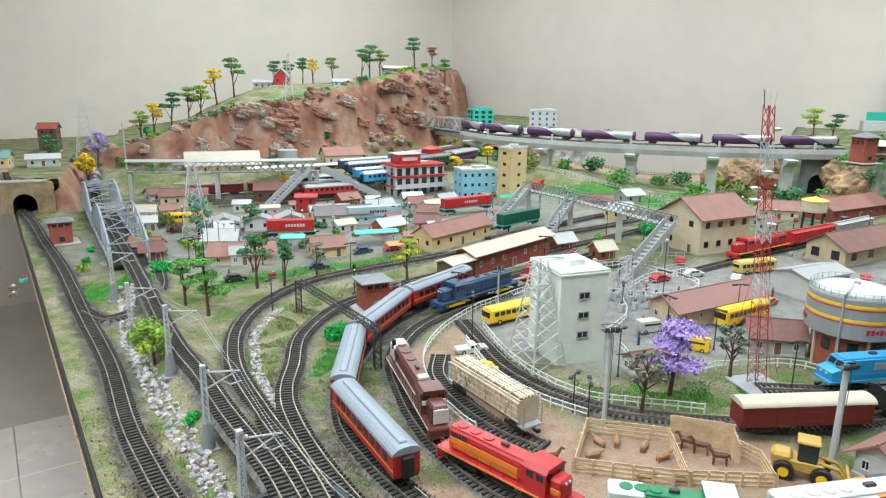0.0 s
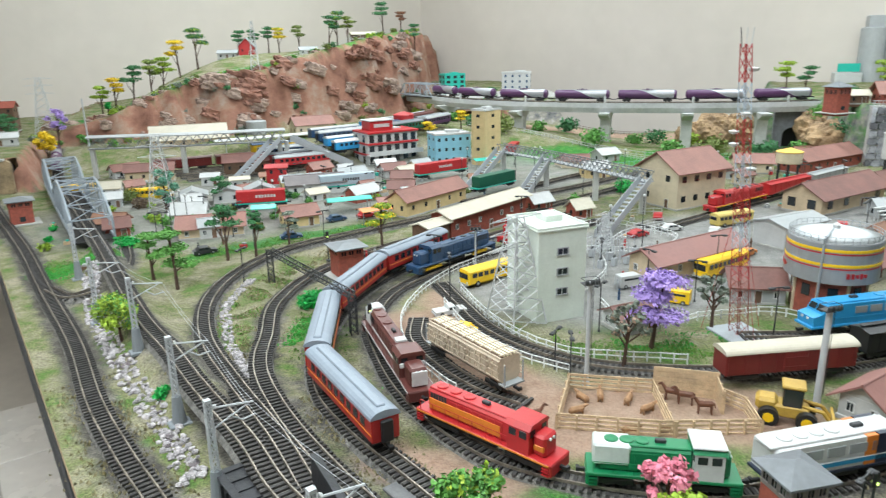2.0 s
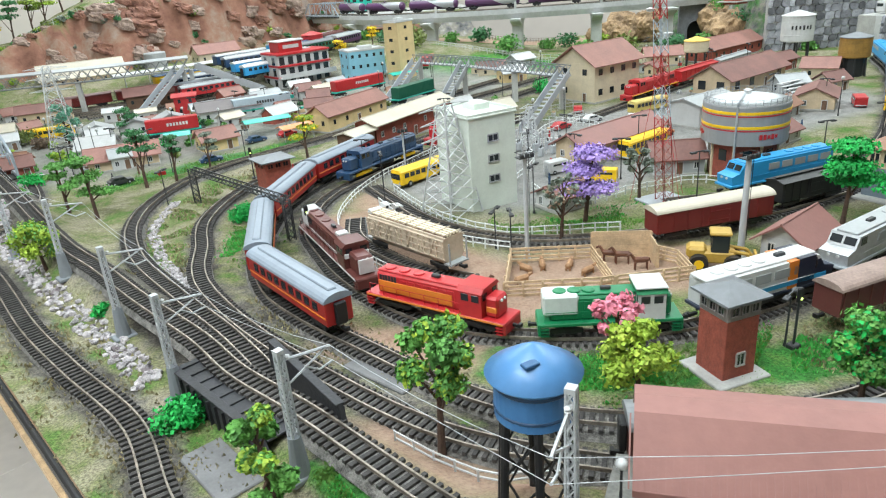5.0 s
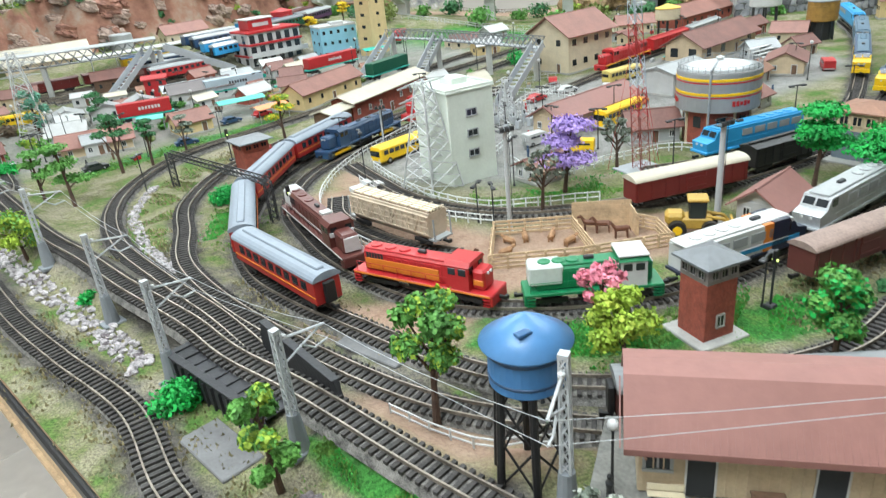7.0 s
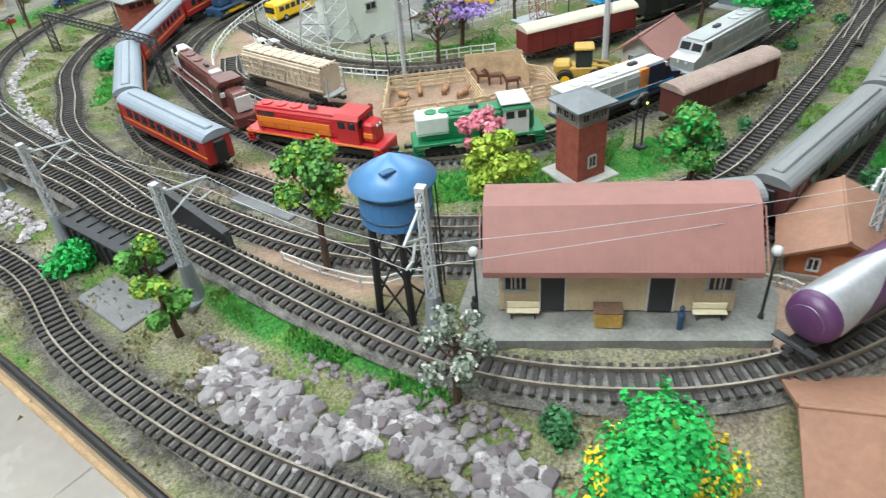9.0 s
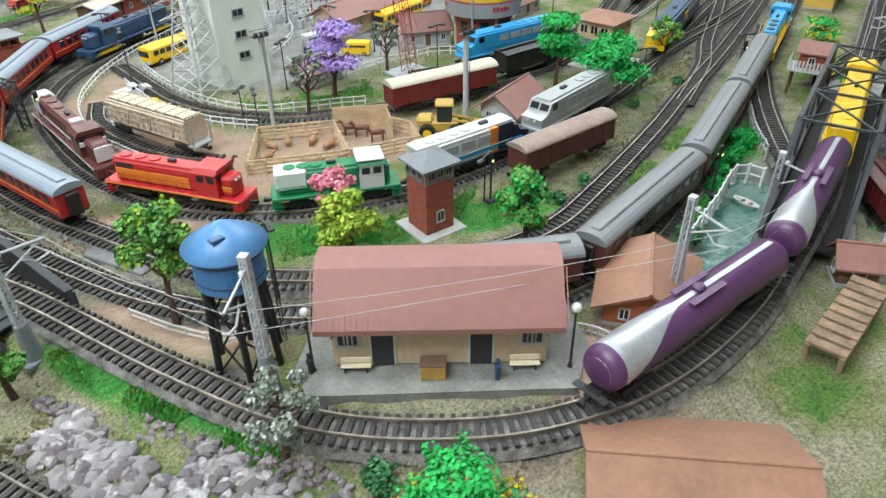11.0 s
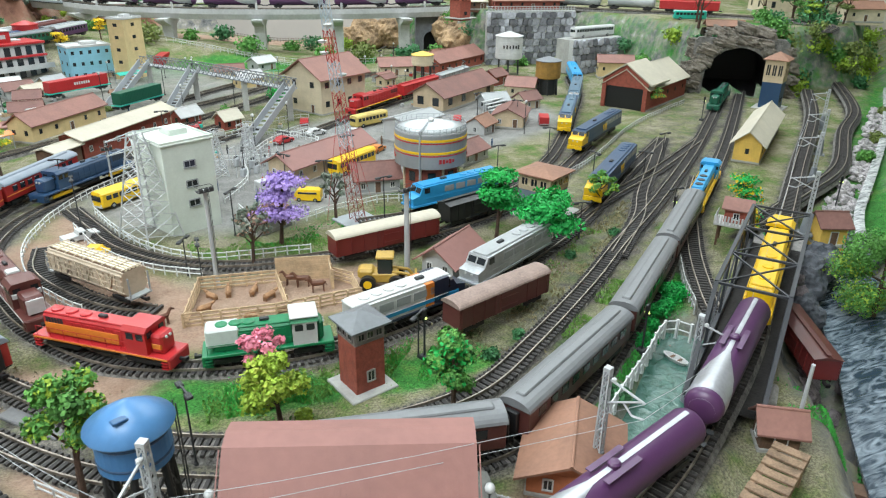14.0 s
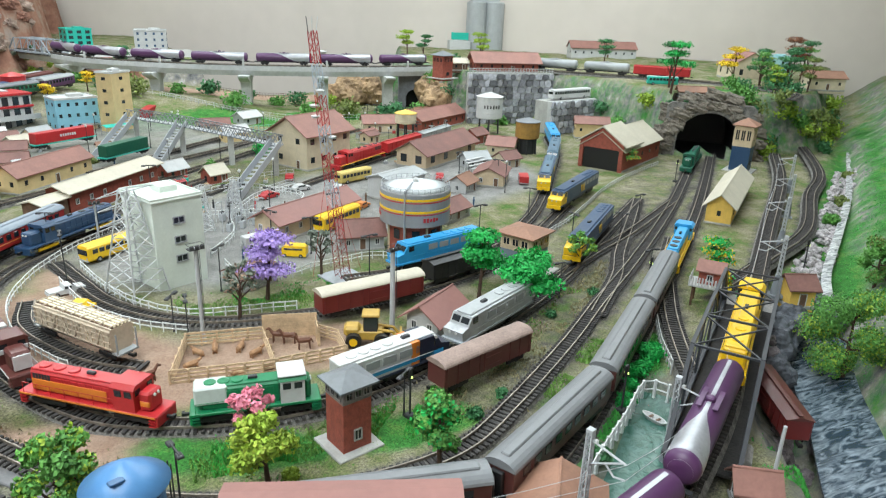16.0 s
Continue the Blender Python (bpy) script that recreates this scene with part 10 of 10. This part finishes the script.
# white timber stand and a parked pink truck near the round tank
t = thing("spectator_stand", 1.208, 1.60, 0, 20, "white stepped timber stand", "stand")
for k in range(5):
    part("bench_step", MB().box((0.045, 0.010 * k, 0.006 + 0.006 * k), (0.09, 0.008, 0.002)), WALLWHITE, t)
    for sx in (0.004, 0.045, 0.086):
        part("post", MB().box((sx, 0.010 * k, 0.003 + 0.003 * k), (0.002, 0.002, 0.006 + 0.006 * k)), WALLWHITE, t)
# bright railing and lawn fence by the pond curve
fence([(0.985, 0.672), (0.938, 0.612), (0.896, 0.548)], 0.018, "white railing beside the pond curve", WALLWHITE)
fence([(0.55, 2.86), (0.75, 2.74), (0.95, 2.52), (1.0, 2.35)], 0.014, "white roadside fence below the viaduct", WALLWHITE)
fence([(0.80, 3.22), (1.00, 3.17), (1.20, 3.25)], 0.018, "brown stake fence at the back road", WOODD)
# more sheds, lamps and stacked goods crowding the streets
rs = random.Random(77)
taken = [o.matrix_basis.translation.copy() for o in bpy.data.objects if o.parent is None and o.name.split(".")[0] not in ("bush", "track", "rubble_bank")]
rails = [p for k in TRK for p in TRK[k][::3]]


def clear_of(x, y, gap, rail):
    return all((q.x - x) ** 2 + (q.y - y) ** 2 > gap * gap for q in taken) and all((q.x - x) ** 2 + (q.y - y) ** 2 > rail * rail for q in rails)


made = 0
for k in range(900):
    if made >= 34:
        break
    if k % 3 < 2:
        x = rs.uniform(-0.85, 0.35)
        y = 2.10 + 0.42 * x + rs.uniform(-0.42, 0.40)
    else:
        x, y = rs.uniform(0.55, 1.5), rs.uniform(1.95, 2.5)
    w, d, h = rs.uniform(0.04, 0.075), rs.uniform(0.035, 0.05), rs.uniform(0.018, 0.032)
    if not clear_of(x + w / 2, y + d / 2, 0.068, 0.062):
        continue
    a = math.radians(rs.uniform(10, 45))
    i, j = rs.randrange(6), rs.randrange(6)
    gable_house((x, y), (x + w * math.cos(a), y + w * math.sin(a)), d, h, rs.uniform(0.006, 0.016), wallset[i], roofset[j], ("white", "cream", "ochre", "brick", "tan", "grey")[i] + " lean shed with " + ("tiled", "brown", "grey", "rust-red", "white", "pale")[j] + " roof", cols=2, side_cols=1, group="town sheds", z=height(x, y) - 0.002, name="shed", category="shed", over=0.004)
    taken.append(Vector((x + w / 2, y + d / 2, 0)))
    made += 1
for k in range(60):
    x = rs.uniform(-0.75, 1.3)
    y = 2.05 + (0.42 * x if x < 0.4 else 0.15) + rs.uniform(-0.35, 0.35)
    if clear_of(x, y, 0.03, 0.03):
        lamp_post(x, y, height(x, y), rs.uniform(0.05, 0.075), "slender street lamp of the town", globe=k % 2 == 0)
cratem = [WOOD, WOODD, TEAL, LGREY, RED, WALLWHITE, GREY]
made = 0
for k in range(500):
    if made >= 50:
        break
    x = rs.uniform(-0.75, 1.35)
    y = (2.05 + 0.42 * x if x < 0.4 else 1.85) + rs.uniform(-0.45, 0.42)
    if not clear_of(x, y, 0.022, 0.032):
        continue
    i = rs.randrange(7)
    s = rs.uniform(0.007, 0.014)
    t = thing("crate_stack", x, y, height(x, y), rs.uniform(0, 90), ("pale wooden", "dark wooden", "teal", "light grey", "red", "white", "grey")[i] + " goods stacked beside the sheds", "goods", "stacked goods")
    part("lower_crate", MB().cbox((0, 0, s * 0.35), (s * 1.5, s, s * 0.8), 0.0006), cratem[i], t)
    part("upper_crate", MB().cbox((s * 0.2, 0, s * 0.95), (s * 0.7, s * 0.8, s * 0.4), 0.0006), cratem[(i + 2) % 7], t)
    taken.append(Vector((x, y, 0)))
    made += 1
# green fringe along the top of the cliff, and the wooded end of the terrace
for k in range(44):
    i = 1 + k % 6
    a, b = FOOT[i], FOOT[i + 1]
    q = rs.random()
    off = rs.uniform(0.13, 0.26)
    bush(a[0] + (b[0] - a[0]) * q - 0.62 * off, a[1] + (b[1] - a[1]) * q + 0.78 * off, rs.uniform(0.010, 0.024), rs.choice((LEAF, LEAFD, LEAFO, LEAFL)), "low green scrub on the cliff top", n=140, size=0.004)
for x, y, h, lf in ((2.45, 1.72, .14, LEAF), (2.55, 1.80, .15, LEAFD), (2.65, 1.75, .16, LEAFD), (2.72, 1.92, .13, LEAFL), (2.55, 1.60, .13, LEAFO), (2.84, 1.82, .15, LEAF), (2.40, 1.62, .10, LEAFL)):
    tree(x, y, h, lf, "bushy model tree at the wooded end", style="layered", spread=0.34, n=520, bare=0.38, size=0.0042, group="end trees")
for k in range(22):
    q = k / 21
    x, y = (2.16 + 0.36 * q * 2, 1.52 + 0.0 * q) if q < 0.5 else (2.5 + 0.6 * (q - 0.5) * 2, 1.50 + 0.36 * (q - 0.5) * 2)
    bush(x + rs.uniform(-0.03, 0.03), y + rs.uniform(-0.05, 0.03), rs.uniform(0.035, 0.06), rs.choice((LEAF, LEAFD, LEAFO, LEAFL)), "dense green scrub on the terrace slope", n=420, size=0.0048)
